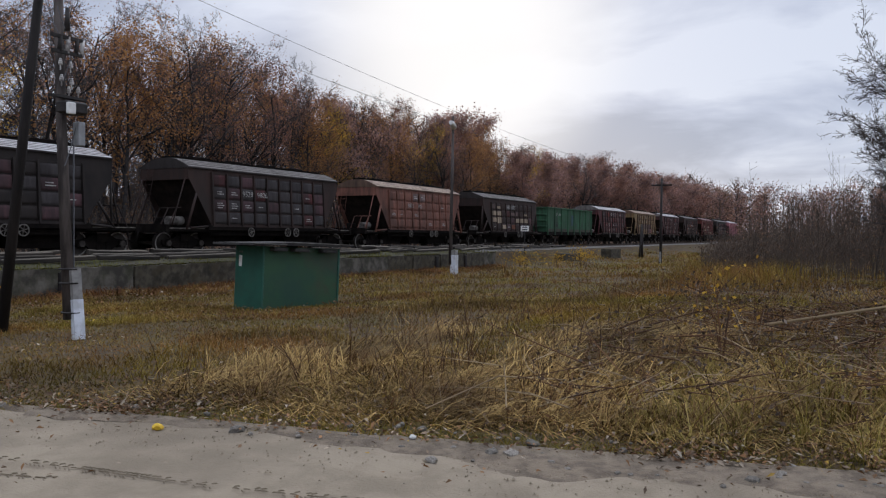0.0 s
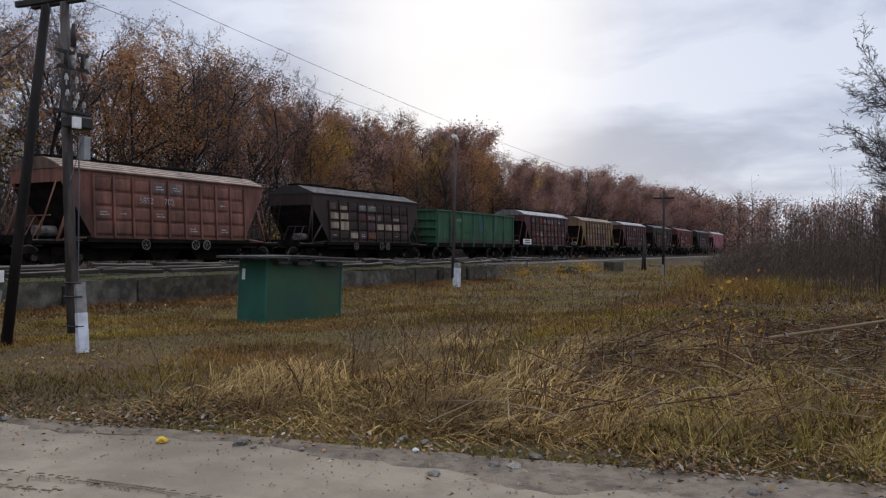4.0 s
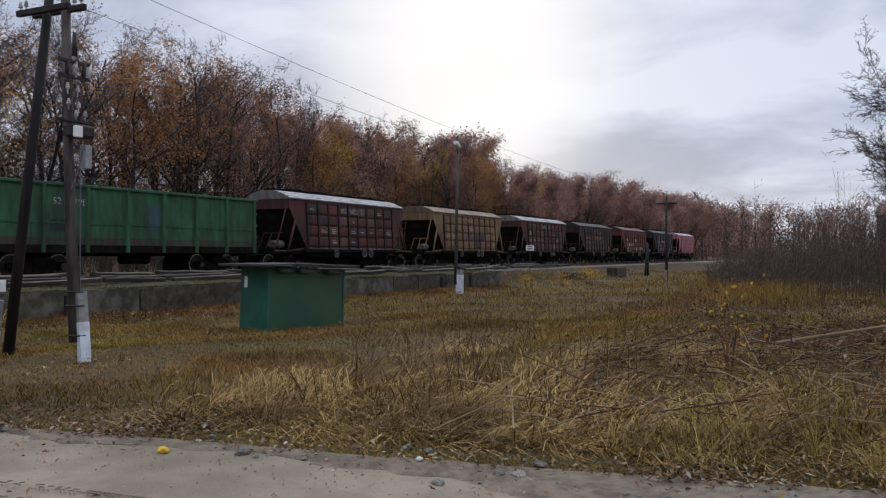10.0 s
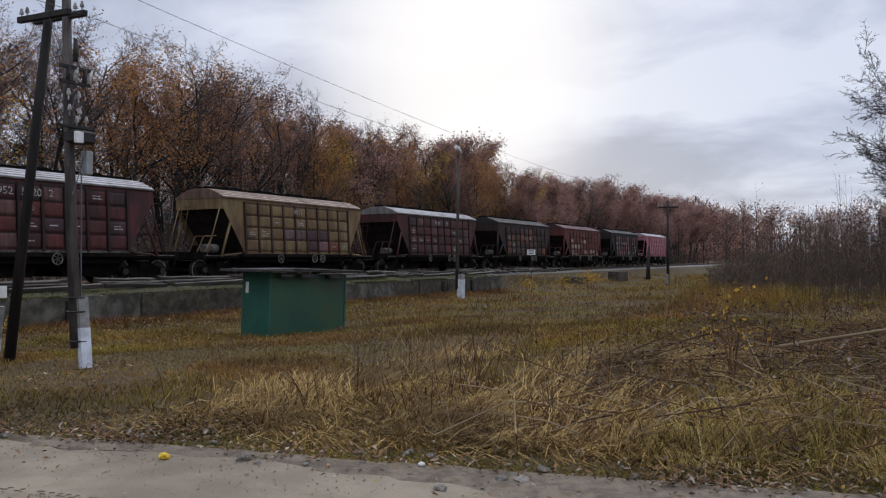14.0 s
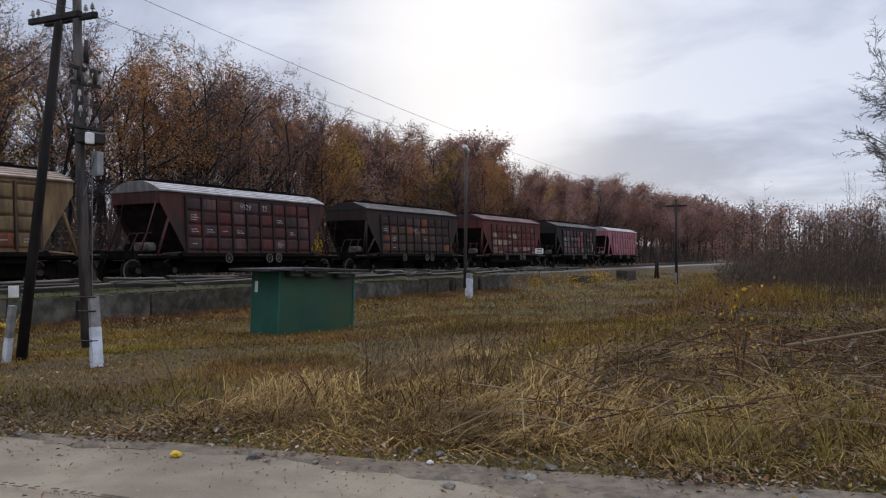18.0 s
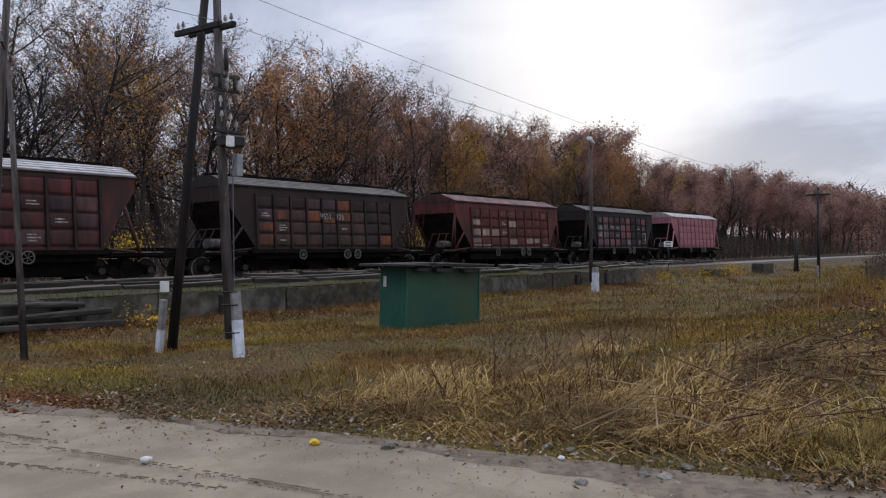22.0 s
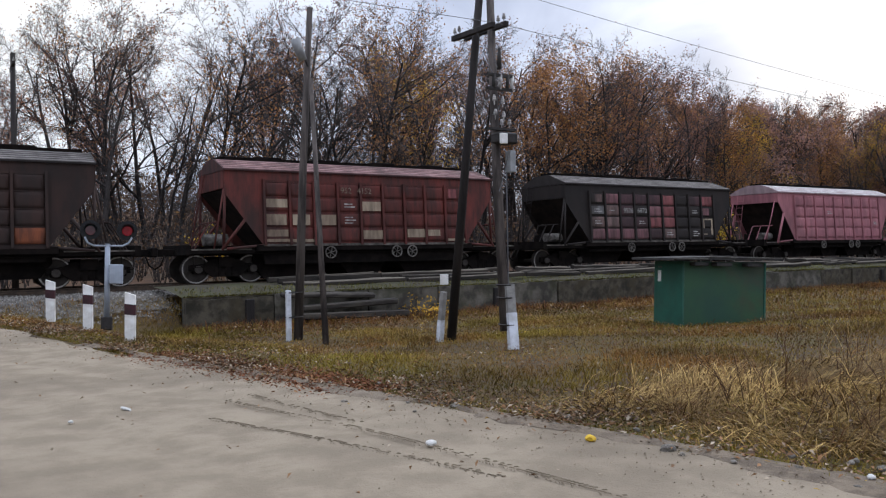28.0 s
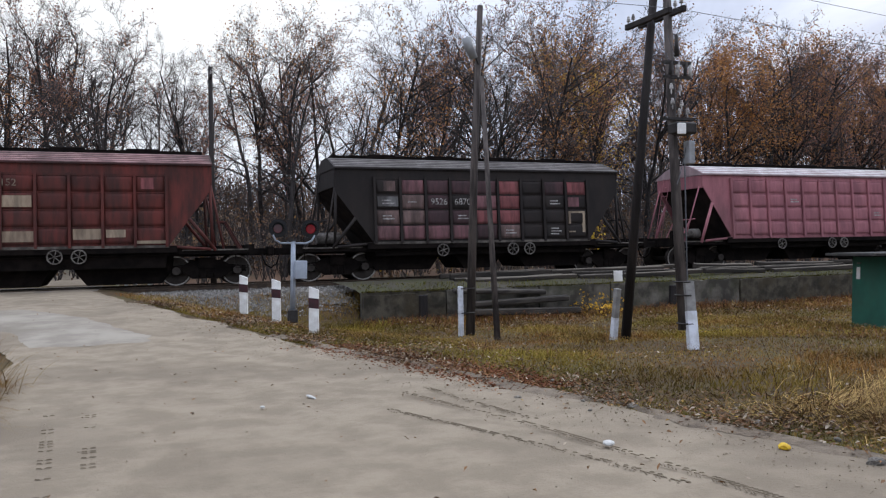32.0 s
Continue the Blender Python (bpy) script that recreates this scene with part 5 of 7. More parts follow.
fp = line_pole(58, 13.4, -0.65, 6.4, "dark wooden line pole with a crossarm in the field")
part("footing", block(-0.3, -0.17, -0.08, 0.05, -0.3, 1.1, 0.01), STUB_CONCRETE, fp)
line_pole(112, 9.0, -0.9, 6.6, "far dark line pole with a crossarm")
line_pole(2.35, 34.0, 0.2, 9.1, "tall dark pole behind the track", 1, 0.13)
sp = thing("support_posts", pose(80, 20.5, -0.45), "pair of old leaning wooden posts near the track", "post")
part("post", bar([(-0.5, 0, -0.3), (0.35, 0, 3.2)], 0.12, 0.09, 7), TAR_WOOD, sp)
part("post", bar([(0.55, 0, -0.3), (0.45, 0, 3.1)], 0.12, 0.09, 7), TAR_WOOD, sp)
part("rung", bar([(-0.2, 0, 1.2), (0.5, 0, 1.2)], 0.05, sides=6), TAR_WOOD, sp)

lines = thing("overhead_wires", pose(0, 0, 0), "thin sagging overhead wires between the line poles", "wires")
for ya, za, yb, zb in ((11.28, 5.58, 12.8, 5.4), (11.9, 6.5, 13.4, 5.7)):
    part("wire", wire_between((8.36, ya, za), (58, yb, zb), 0.62, 0.006, 22), WIRE, lines)
    part("wire", wire_between((8.36, ya, za), (-41, ya - 1.5, 6.2), 0.5, 0.006, 16), WIRE, lines)
part("wire", wire_between((58, 12.8, 5.4), (112, 8.4, 5.6), 0.8, 0.012, 12), WIRE, lines)

# level crossing: signal, marker posts
sg = thing("crossing_signal", pose(2.85, 17.5, 0.16, 0, 1.5, -8), "low silver crossing signal with two black-hooded red lamps", "railway signal")
part("mast", bar([(0, 0, 0.15), (0, 0, 1.68)], 0.058, 0.05, 10), SILVER, sg)
part("mast_base", block(-0.11, 0.11, -0.11, 0.11, -0.1, 0.18, 0.02), IRON, sg)
part("crossbar", bar([(-0.43, -0.02, 1.81), (-0.38, -0.02, 1.69), (-0.26, -0.02, 1.63), (0.28, -0.02, 1.63), (0.40, -0.02, 1.69), (0.46, -0.02, 1.81)], 0.022, sides=7), SILVER, sg)
part("relay_box", block(0.03, 0.30, -0.14, 0.08, 0.85, 1.25, 0.015), SILVER, sg, "silver painted relay box")
part("top_plate", block(-0.1, 0.1, -0.06, 0.02, 1.68, 1.71), IRON, sg)
RED_DARK = material("red_lens_dark", (0.10, 0.008, 0.012), rough=0.15, bump=0, spec=0.6)
LENS_GREY = material("lens_grey", (0.10, 0.09, 0.10), (0.2, 0.19, 0.2), 8, 0.2, bump=0, spec=0.6)
RED_LIT = material("red_lens_lit", (0.3, 0.01, 0.02), rough=0.2, bump=0)
lit = RED_LIT.node_tree.nodes["Principled BSDF"]
lit.inputs["Emission Color"].default_value = (1.0, 0.015, 0.03, 1)
lit.inputs["Emission Strength"].default_value = 0.03
for x, lens in ((-0.33, RED_DARK), (0.37, RED_LIT)):
    head = part("lamp_disc", bar([(x, -0.03, 1.95), (x, 0.06, 1.95)], 0.20, sides=24), BLACK_PAINT, sg, "round black backboard")
    part("lens", bar([(x, -0.075, 1.94), (x, -0.035, 1.94)], 0.095, 0.105, 18), lens, head)
    hood = bmesh.new()
    n = 14
    rows = [[hood.verts.new((x + 0.13 * math.cos(a), y, 1.95 + 0.13 * math.sin(a))) for a in [math.pi * (k / n) * 1.15 - 0.25 for k in range(n + 1)]] for y in (-0.035, -0.26)]
    for k in range(n):
        hood.faces.new((rows[0][k], rows[0][k + 1], rows[1][k + 1], rows[1][k]))
    part("hood", hood, BLACK_PAINT, head)


def marker_post(x, y, z, lean, turn=-20, scale=1.0):
    p = thing("marker_post", pose(x, y, z - 0.08, 0, lean, turn), "white concrete road marker post with a dark red band", "road post", "marker posts at the crossing")
    w = 0.085 * scale
    bm = bmesh.new()
    prism(bm, ((-w, 0), (w, 0), (w, 0.82 * scale), (-w, 0.88 * scale)), "y", -0.05, 0.05)
    part("shaft", bm, POST_WHITE, p)
    bm = bmesh.new()
    prism(bm, ((-w - 0.004, 0.50 * scale), (w + 0.004, 0.48 * scale), (w + 0.004, 0.66 * scale), (-w - 0.004, 0.68 * scale)), "y", -0.055, 0.055)
    part("band", bm, POST_DARK, p)
    return p


marker_post(2.72, 14.4, 0.16, 1.0)
marker_post(2.4, 16.8, 0.24, 0.5)
marker_post(1.92, 18.5, 0.30, 0.5)
for k, x in enumerate((-1.5, -1.2, -0.9, -0.6)):
    marker_post(x, 31.0 - 0.1 * k, 0.28, 0, 0, 0.8)
marker_post(-0.1, 31.0, 0.3, 0, 0, 1.0)

# white kilometre plates near the track
for x, y, z, h in ((58, 24.0, 0.3, 1.55),):
    p = thing("track_sign", pose(x, y, z), "white rectangular track sign on a thin post", "sign")
    part("post", bar([(0, 0, -0.2), (0, 0, h)], 0.03, sides=6), IRON, p)
    part("plate", block(-0.02, 0.02, -0.32, 0.32, h, h + 0.42, 0.005), POST_WHITE, p, m=pose(0, 0, 0, 0, 0, 25))
    for k in range(2):
        part("lettering_bar", block(-0.026, -0.021, -0.2, 0.2, h + 0.1 + 0.18 * k, h + 0.17 + 0.18 * k), BLACK_PAINT, p, m=pose(0, 0, 0, 0, 0, 25))

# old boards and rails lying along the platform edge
# timber tops pale, sides dark: sky light and shade set in the colours
LIT_BOARD_TOP = material("lit_board_top", (0.15, 0.128, 0.098), (0.03, 0.025, 0.019), 2.2, 0.9, stretch=(0.15, 1, 1), vary=0.3, bump=0.4)
SHADED_TIMBER = material("shaded_timber", (0.02, 0.017, 0.014), (0.045, 0.036, 0.028), 3, 0.95, stretch=(0.2, 1, 1), vary=0.3, bump=0.4)
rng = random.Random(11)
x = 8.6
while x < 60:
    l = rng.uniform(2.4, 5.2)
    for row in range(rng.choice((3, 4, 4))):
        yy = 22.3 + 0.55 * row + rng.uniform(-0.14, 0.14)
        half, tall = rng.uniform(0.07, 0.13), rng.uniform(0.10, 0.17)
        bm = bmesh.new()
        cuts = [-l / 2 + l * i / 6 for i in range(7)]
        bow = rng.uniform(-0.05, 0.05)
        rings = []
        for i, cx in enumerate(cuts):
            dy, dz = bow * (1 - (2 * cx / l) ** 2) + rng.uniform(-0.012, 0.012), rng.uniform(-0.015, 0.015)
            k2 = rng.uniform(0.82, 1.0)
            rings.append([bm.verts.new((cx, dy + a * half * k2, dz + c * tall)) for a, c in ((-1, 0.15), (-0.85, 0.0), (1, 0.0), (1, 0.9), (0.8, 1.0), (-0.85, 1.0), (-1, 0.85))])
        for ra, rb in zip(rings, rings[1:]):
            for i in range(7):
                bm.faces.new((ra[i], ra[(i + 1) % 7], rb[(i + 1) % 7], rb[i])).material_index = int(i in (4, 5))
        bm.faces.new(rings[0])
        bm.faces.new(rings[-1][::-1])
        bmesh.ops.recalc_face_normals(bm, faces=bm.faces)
        b = part("old_sleeper", bm, SHADED_TIMBER, None, m=pose(x + l / 2 + rng.uniform(-0.6, 0.6), yy, DECK_Z + 0.08 + 0.05 * row + rng.uniform(-0.03, 0.03), rng.uniform(-7, 12), rng.uniform(-1.5, 1.5), rng.uniform(-4, 4)))
        b.data.materials.append(LIT_BOARD_TOP)
        tagged(b, "old timber with shade painted on its sides and a light-painted top, on the platform", "timber", "timbers along the platform")
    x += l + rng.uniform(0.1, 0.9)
ROT_WOOD = material("rotten_wood", (0.07, 0.06, 0.048), (0.018, 0.015, 0.013), 4, 0.95, stretch=(0.2, 1, 1), bump=0.6)
# timber steps set against the wall
for k in range(3):
    b = part("old_timber", block(-1.6 + 0.3 * (k % 2), 1.7 - 0.4 * (k == 0), -0.14, 0.14, 0, 0.13 + 0.03 * k, 0.035), ROT_WOOD, None, m=pose(9.4 + 0.25 * k, WALL_Y - 0.3 - 0.14 * k, 0.30 - 0.30 * k, 7 - 5 * k, (2.5, -1.5, 1.0)[k], 3 - 3 * k))
    tagged(b, "rotten dark timber stacked against the wall", "timber", "timbers along the platform")
for x, y, z, sx, sz in ((73, 21.5, -0.55, 2.4, 0.9), (62, 21.8, -0.5, 3.0, 0.6)):
    b = part("concrete_block", block(-sx / 2, sx / 2, -0.5, 0.5, 0, sz, 0.04), CONCRETE, None, m=pose(x, y, z, 0, 0, -6))
    tagged(b, "broken dark concrete block beside the track", "concrete block")
CONCRETE_PALE = material("spalled_concrete", (0.135, 0.122, 0.098), (0.045, 0.04, 0.032), 2.2, 0.95, stain=(0.045, 0.045, 0.026), stain_scale=1.1, stain_amount=0.9, bump=0.5, bump_scale=18)
# wall slabs: joints and a pale spalled slab
x = 5.3
while x < 45:
    w = min(rng.choice((1.6, 2.4, 2.4, 2.9)), 45.9 - x)
    bm = bmesh.new()
    n, m2 = 8, 4
    thick, top = 0.05 + 0.09 * rng.random(), DECK_Z - 0.03 - 0.12 * rng.random() ** 2
    lean = rng.uniform(-0.05, 0.02)
    grid = [[bm.verts.new((x + 0.02 + (w - 0.04) * i / n, WALL_Y - thick + lean * j / m2 + 0.035 * noise.noise((x * 3 + i * 0.9, j * 0.8, 7.0)), -0.9 + (top + 0.9) * j / m2 + (0.06 * noise.noise((x + i * 0.7, 3.0, 1.0)) if j == m2 else 0))) for i in range(n + 1)] for j in range(m2 + 1)]
    back = [[bm.verts.new((v.co.x, WALL_Y - 0.003, v.co.z)) for v in row] for row in grid]
    for g, flip in ((grid, 1), (back, 0)):
        for j in range(m2):
            for i in range(n):
                q = (g[j][i], g[j][i + 1], g[j + 1][i + 1], g[j + 1][i])
                bm.faces.new(q if flip else q[::-1])
    for i in range(n):
        bm.faces.new((grid[m2][i], grid[m2][i + 1], back[m2][i + 1], back[m2][i]))
    for j in range(m2):
        bm.faces.new((grid[j][0], grid[j + 1][0], back[j + 1][0], back[j][0]))
        bm.faces.new((grid[j][n], back[j][n], back[j + 1][n], grid[j + 1][n]))
    part("wall_slab", bm, CONCRETE_PALE if rng.random() < 0.3 else CONCRETE, wall)
    x += w
for x in (7.0, 15.2, 24.6, 38.0, 41.5):
    part("wall_post", block(x - 0.12, x + 0.12, WALL_Y - 0.2, WALL_Y - 0.06, -0.9, DECK_Z - 0.15, 0.02), TAR_WOOD, wall)

# the car waiting beyond the crossing
CAR_PAINT = material("car_paint", (0.45, 0.46, 0.48), (0.40, 0.41, 0.43), 2, 0.3, 0.2, bump=0, spec=0.5)
CAR_GLASS = material("car_glass", (0.02, 0.025, 0.03), rough=0.08, bump=0, spec=0.6)
RUBBER = material("rubber", (0.015, 0.015, 0.015), rough=0.9)
car = thing("car", pose(-5.8, 33.9, 0.32, 0, 0, 93), "silver car waiting beyond the level crossing", "car")
bm = bmesh.new()
prism(bm, ((-2.0, 0.25), (-2.05, 0.62), (-1.0, 0.86), (1.9, 0.88), (2.05, 0.6), (2.0, 0.25)), "y", -0.8, 0.8)
bmesh.ops.bevel(bm, geom=list(bm.edges), offset=0.06, segments=2, affect="EDGES")
part("body", bm, CAR_PAINT, car)
bm = bmesh.new()
prism(bm, ((-1.0, 0.86), (-0.35, 1.36), (1.1, 1.38), (1.75, 0.88)), "y", -0.68, 0.68)
part("cabin", bm, CAR_GLASS, car)
part("roof_panel", block(-0.4, 1.15, -0.66, 0.66, 1.36, 1.42, 0.02), CAR_PAINT, car)
for y in (-0.55, 0.55):
    part("headlight", block(-2.08, -2.0, y - 0.18, y + 0.18, 0.55, 0.7, 0.02), POST_WHITE, car)
part("bumper", block(-2.12, -1.98, -0.78, 0.78, 0.26, 0.46, 0.04), BLACK_PAINT, car)
for x in (-1.3, 1.35):
    for y in (-0.76, 0.76):
        w = part("wheel", bar([(x, y - 0.09, 0.02), (x, y + 0.09, 0.02)], 0.3, sides=20), RUBBER, car)
        part("hubcap", bar([(x, y - 0.1, 0.02), (x, y + 0.1, 0.02)], 0.17, sides=14), CAR_PAINT, w)

# litter on the road
LITTER = material("litter", (0.55, 0.54, 0.5), (0.4, 0.39, 0.36), 20, 0.7)
YELLOW_LEAF = material("yellow_leaf", (0.62, 0.42, 0.03), (0.5, 0.3, 0.02), 20, 0.7)
for x, y, w, l, mat, lab, cat_ in ((4.43, 4.82, 0.10, 0.09, YELLOW_LEAF, "bright yellow fallen leaf beside the road", "leaf"), (3.31, 5.47, 0.13, 0.08, LITTER, "crushed pale paper cup on the dirt road", "litter"),
                             (5.2, 2.95, 0.09, 0.06, LITTER, "small white stone at the road edge", "stone"), (1.55, 8.5, 0.05, 0.16, LITTER, "white scrap of paper on the dirt road", "litter"),
                             (1.0, 8.15, 0.05, 0.05, LITTER, "small white scrap on the dirt road", "litter"), (-1.35, 4.2, 0.09, 0.12, LITTER, "flat pale scrap on the dirt road", "litter"), (5.5, 2.1, 0.14, 0.1, CONCRETE_PALE, "broken pale concrete lump at the road edge", "stone")):
    bm = bmesh.new()
    bmesh.ops.create_icosphere(bm, subdivisions=2, radius=0.5)
    for v in bm.verts:
        v.co *= 1 + 0.35 * noise.noise(v.co * 3 + Vector((x, y, 0)))
        v.co = Vector((v.co.x * w, v.co.y * l, v.co.z * min(w, l) * 0.6))
    ob = part(cat_.replace(" ", "_") + "_piece", bm, mat, None, m=pose(x, y, ground_z(x, y) + 0.045, 8, 5, 30))
    tagged(ob, lab, cat_)

import itertools

# ---- plants ----
def leafy(name, stops, rough=0.85, translucent=0.0, patches=()):
    """A matt plant material whose colour changes from piece to piece."""
    mat = bpy.data.materials.new(name)
    mat.use_nodes = True
    nodes, links = mat.node_tree.nodes, mat.node_tree.links
    bsdf = nodes["Principled BSDF"]
    bsdf.inputs["Roughness"].default_value = rough
    bsdf.inputs["Specular IOR Level"].default_value = 0.15
    geo = nodes.new("ShaderNodeNewGeometry")
    r = nodes.new("ShaderNodeValToRGB")
    r.color_ramp.interpolation = "LINEAR"
    els = r.color_ramp.elements
    while len(els) < len(stops):
        els.new(0.5)
    for el, (p, c) in zip(els, stops):
        el.position, el.color = p, (*c, 1)
    links.new(geo.outputs["Random Per Island"], r.inputs[0])
    tc = nodes.new("ShaderNodeTexCoord")
    n = nodes.new("ShaderNodeTexNoise")
    n.inputs["Scale"].default_value = 0.45
    links.new(tc.outputs["Object"], n.inputs["Vector"])
    mr = nodes.new("ShaderNodeMapRange")
    for k, v in (("From Min", 0.3), ("From Max", 0.7), ("To Min", 0.5), ("To Max", 1.3)):
        mr.inputs[k].default_value = v
    links.new(n.outputs["Fac"], mr.inputs["Value"])
    hsv = nodes.new("ShaderNodeHueSaturation")
    col = r.outputs[0]
    for k, (tint, share, size) in enumerate(patches):
        spot = nodes.new("ShaderNodeTexNoise")
        spot.inputs["Scale"].default_value, spot.inputs["Detail"].default_value = size, 3
        off = nodes.new("ShaderNodeVectorMath")
        off.operation, off.inputs[1].default_value = "ADD", (13.0 + 31 * k, 7.0 * k, 0)
        links.new(tc.outputs["Object"], off.inputs[0])
        links.new(off.outputs[0], spot.inputs["Vector"])
        lim = nodes.new("ShaderNodeMapRange")
        lim.interpolation_type = "SMOOTHSTEP"
        for key, v in (("From Min", 0.48), ("From Max", 0.62), ("To Max", share)):
            lim.inputs[key].default_value = v
        links.new(spot.outputs["Fac"], lim.inputs["Value"])
        mixed = nodes.new("ShaderNodeMix")
        mixed.data_type = "RGBA"
        links.new(lim.outputs[0], mixed.inputs["Factor"])
        links.new(col, mixed.inputs[6])
        mixed.inputs[7].default_value = (*tint, 1)
        col = mixed.outputs[2]
    links.new(col, hsv.inputs["Color"])
    links.new(mr.outputs[0], hsv.inputs["Value"])
    links.new(hsv.outputs[0], bsdf.inputs["Base Color"])
    if translucent:
        thin_leaf = nodes.new("ShaderNodeBsdfTranslucent")
        links.new(hsv.outputs[0], thin_leaf.inputs["Color"])
        mix = nodes.new("ShaderNodeMixShader")
        mix.inputs[0].default_value = translucent
        links.new(bsdf.outputs[0], mix.inputs[1])
        links.new(thin_leaf.outputs[0], mix.inputs[2])
        links.new(mix.outputs[0], nodes["Material Output"].inputs["Surface"])
    return mat


DRY = leafy("dry_grass", [(0.0, (0.318, 0.191, 0.061)), (0.2, (0.615, 0.421, 0.155)), (0.4, (0.18, 0.098, 0.03)), (0.7, (0.09, 0.057, 0.016)), (0.88, (0.265, 0.152, 0.048)), (1.0, (0.572, 0.382, 0.137))], patches=(((0.106, 0.057, 0.022), 0.6, 0.9),))
FIELD = leafy("field_grass", [(0.0, (0.162, 0.094, 0.027)), (0.3, (0.256, 0.164, 0.037)), (0.5, (0.162, 0.124, 0.023)), (0.75, (0.189, 0.087, 0.028)), (0.9, (0.283, 0.182, 0.043)), (1.0, (0.459, 0.317, 0.097))], patches=(((0.241, 0.089, 0.03), 0.55, 0.33), ((0.258, 0.203, 0.027), 0.7, 0.24), ((0.097, 0.062, 0.023), 0.4, 0.7)))
TURF = leafy("turf_grass", [(0.0, (0.195, 0.117, 0.03)), (0.3, (0.244, 0.161, 0.036)), (0.5, (0.171, 0.134, 0.023)), (0.75, (0.208, 0.105, 0.031)), (0.9, (0.281, 0.185, 0.045)), (1.0, (0.415, 0.28, 0.067))], patches=(((0.204, 0.075, 0.023), 0.55, 0.33), ((0.217, 0.168, 0.022), 0.7, 0.24), ((0.082, 0.051, 0.018), 0.4, 0.7)))
GREENISH = leafy("green_grass", [(0.0, (0.109, 0.095, 0.014)), (0.4, (0.178, 0.131, 0.022)), (0.7, (0.241, 0.158, 0.034)), (1.0, (0.086, 0.084, 0.013))])
LITTER_LEAF = leafy("fallen_leaves", [(0.0, (0.20, 0.105, 0.05)), (0.25, (0.27, 0.145, 0.07)), (0.5, (0.09, 0.058, 0.038)), (0.75, (0.23, 0.165, 0.11)), (0.9, (0.42, 0.35, 0.26)), (0.97, (0.14, 0.08, 0.045)), (1.0, (0.45, 0.29, 0.05))])
WEED = leafy("weed_stems", [(0.0, (0.085, 0.048, 0.03)), (0.5, (0.16, 0.081, 0.038)), (1.0, (0.06, 0.034, 0.022))])
THICKET = leafy("thicket", [(0.0, (0.12, 0.072, 0.048)), (0.4, (0.17, 0.095, 0.052)), (0.7, (0.085, 0.065, 0.05)), (1.0, (0.20, 0.11, 0.04))])
RUSTY_WEED = leafy("rusty_weeds", [(0.0, (0.11, 0.045, 0.019)), (0.4, (0.165, 0.07, 0.027)), (0.7, (0.077, 0.036, 0.018)), (1.0, (0.22, 0.115, 0.036))])
MOSS_GREEN = leafy("moss_green", [(0.0, (0.10, 0.092, 0.016)), (0.4, (0.15, 0.14, 0.022)), (0.7, (0.06, 0.045, 0.018)), (1.0, (0.05, 0.055, 0.012))])
DEAD_WEED = leafy("dead_weed_heads", [(0.0, (0.07, 0.04, 0.028)), (0.6, (0.13, 0.075, 0.045)), (1.0, (0.26, 0.18, 0.11))])
RANK_GREEN = leafy("rank_green", [(0.0, (0.20, 0.15, 0.024)), (0.35, (0.36, 0.265, 0.06)), (0.6, (0.12, 0.105, 0.018)), (0.85, (0.46, 0.34, 0.12)), (1.0, (0.10, 0.075, 0.02))])
npr = np.random.RandomState(7)


def ground_many(xy):
    return np.array([ground_z(float(x), float(y)) for x, y in xy])


def mesh_np(name, verts, faces, mat, smooth=False):
    me = bpy.data.meshes.new(name)
    sizes = np.fromiter((len(f) for f in faces), dtype=np.int32, count=len(faces))
    loops = np.fromiter(itertools.chain.from_iterable(faces), dtype=np.int32, count=int(sizes.sum()))
    me.vertices.add(len(verts))
    me.vertices.foreach_set("co", np.asarray(verts, dtype=np.float32).ravel())
    me.loops.add(len(loops))
    me.loops.foreach_set("vertex_index", loops)
    me.polygons.add(len(sizes))
    me.polygons.foreach_set("loop_start", np.concatenate([[0], np.cumsum(sizes)[:-1]]).astype(np.int32))
    me.update(calc_edges=True)
    me.materials.append(mat)
    me.polygons.foreach_set("use_smooth", [smooth] * len(me.polygons))
    return me


def blades(name, xy, z, height, width, lean, mat, label, category="grass", flow=None):
    """One bent, tapering blade for each root: a quad and a tip."""
    n = len(xy)
    a = npr.uniform(0, math.tau, n)
    b = npr.uniform(0, math.tau, n) if flow is None else flow + npr.normal(0, 0.55, n)
    side = np.stack([np.cos(a), np.sin(a), 0 * a], 1) * (width / 2)[:, None]
    bend = np.stack([np.cos(b), np.sin(b), 0 * b], 1) * (lean * height)[:, None]
    root = np.column_stack([xy, z - 0.02])
    up = np.zeros((n, 3))
    up[:, 2] = height
    drop = np.zeros((n, 3))
    drop[:, 2] = -0.25 * lean * height
    mid = root + up * 0.55 + bend * 0.35
    tip = root + up + bend + drop
    v = np.stack([root - side, root + side, mid + side * 0.75, mid - side * 0.75, tip], 1).reshape(-1, 3)
    base = np.arange(n)[:, None] * 5
    faces = [tuple(q) for q in (base + np.array([[0, 1, 2, 3]])).tolist()] + [tuple(q) for q in (base + np.array([[3, 2, 4]])).tolist()]
    return tagged(new(name, mesh_np(name, v, faces, mat)), label, category, kind="stuff")


def off_road(xy, margin=0.15):
    keep = [(x > road_right(y) + margin or x < road_left(y) - margin) for x, y in xy]
    return xy[np.array(keep)]


def patch(x, y, s, seed):
    return noise.noise((x * s, y * s, seed))


def spread(n, x0, x1, y0, y1, power=1.0):
    return np.column_stack([npr.uniform(x0, x1, n), y0 + (y1 - y0) * npr.uniform(0, 1, n) ** power])


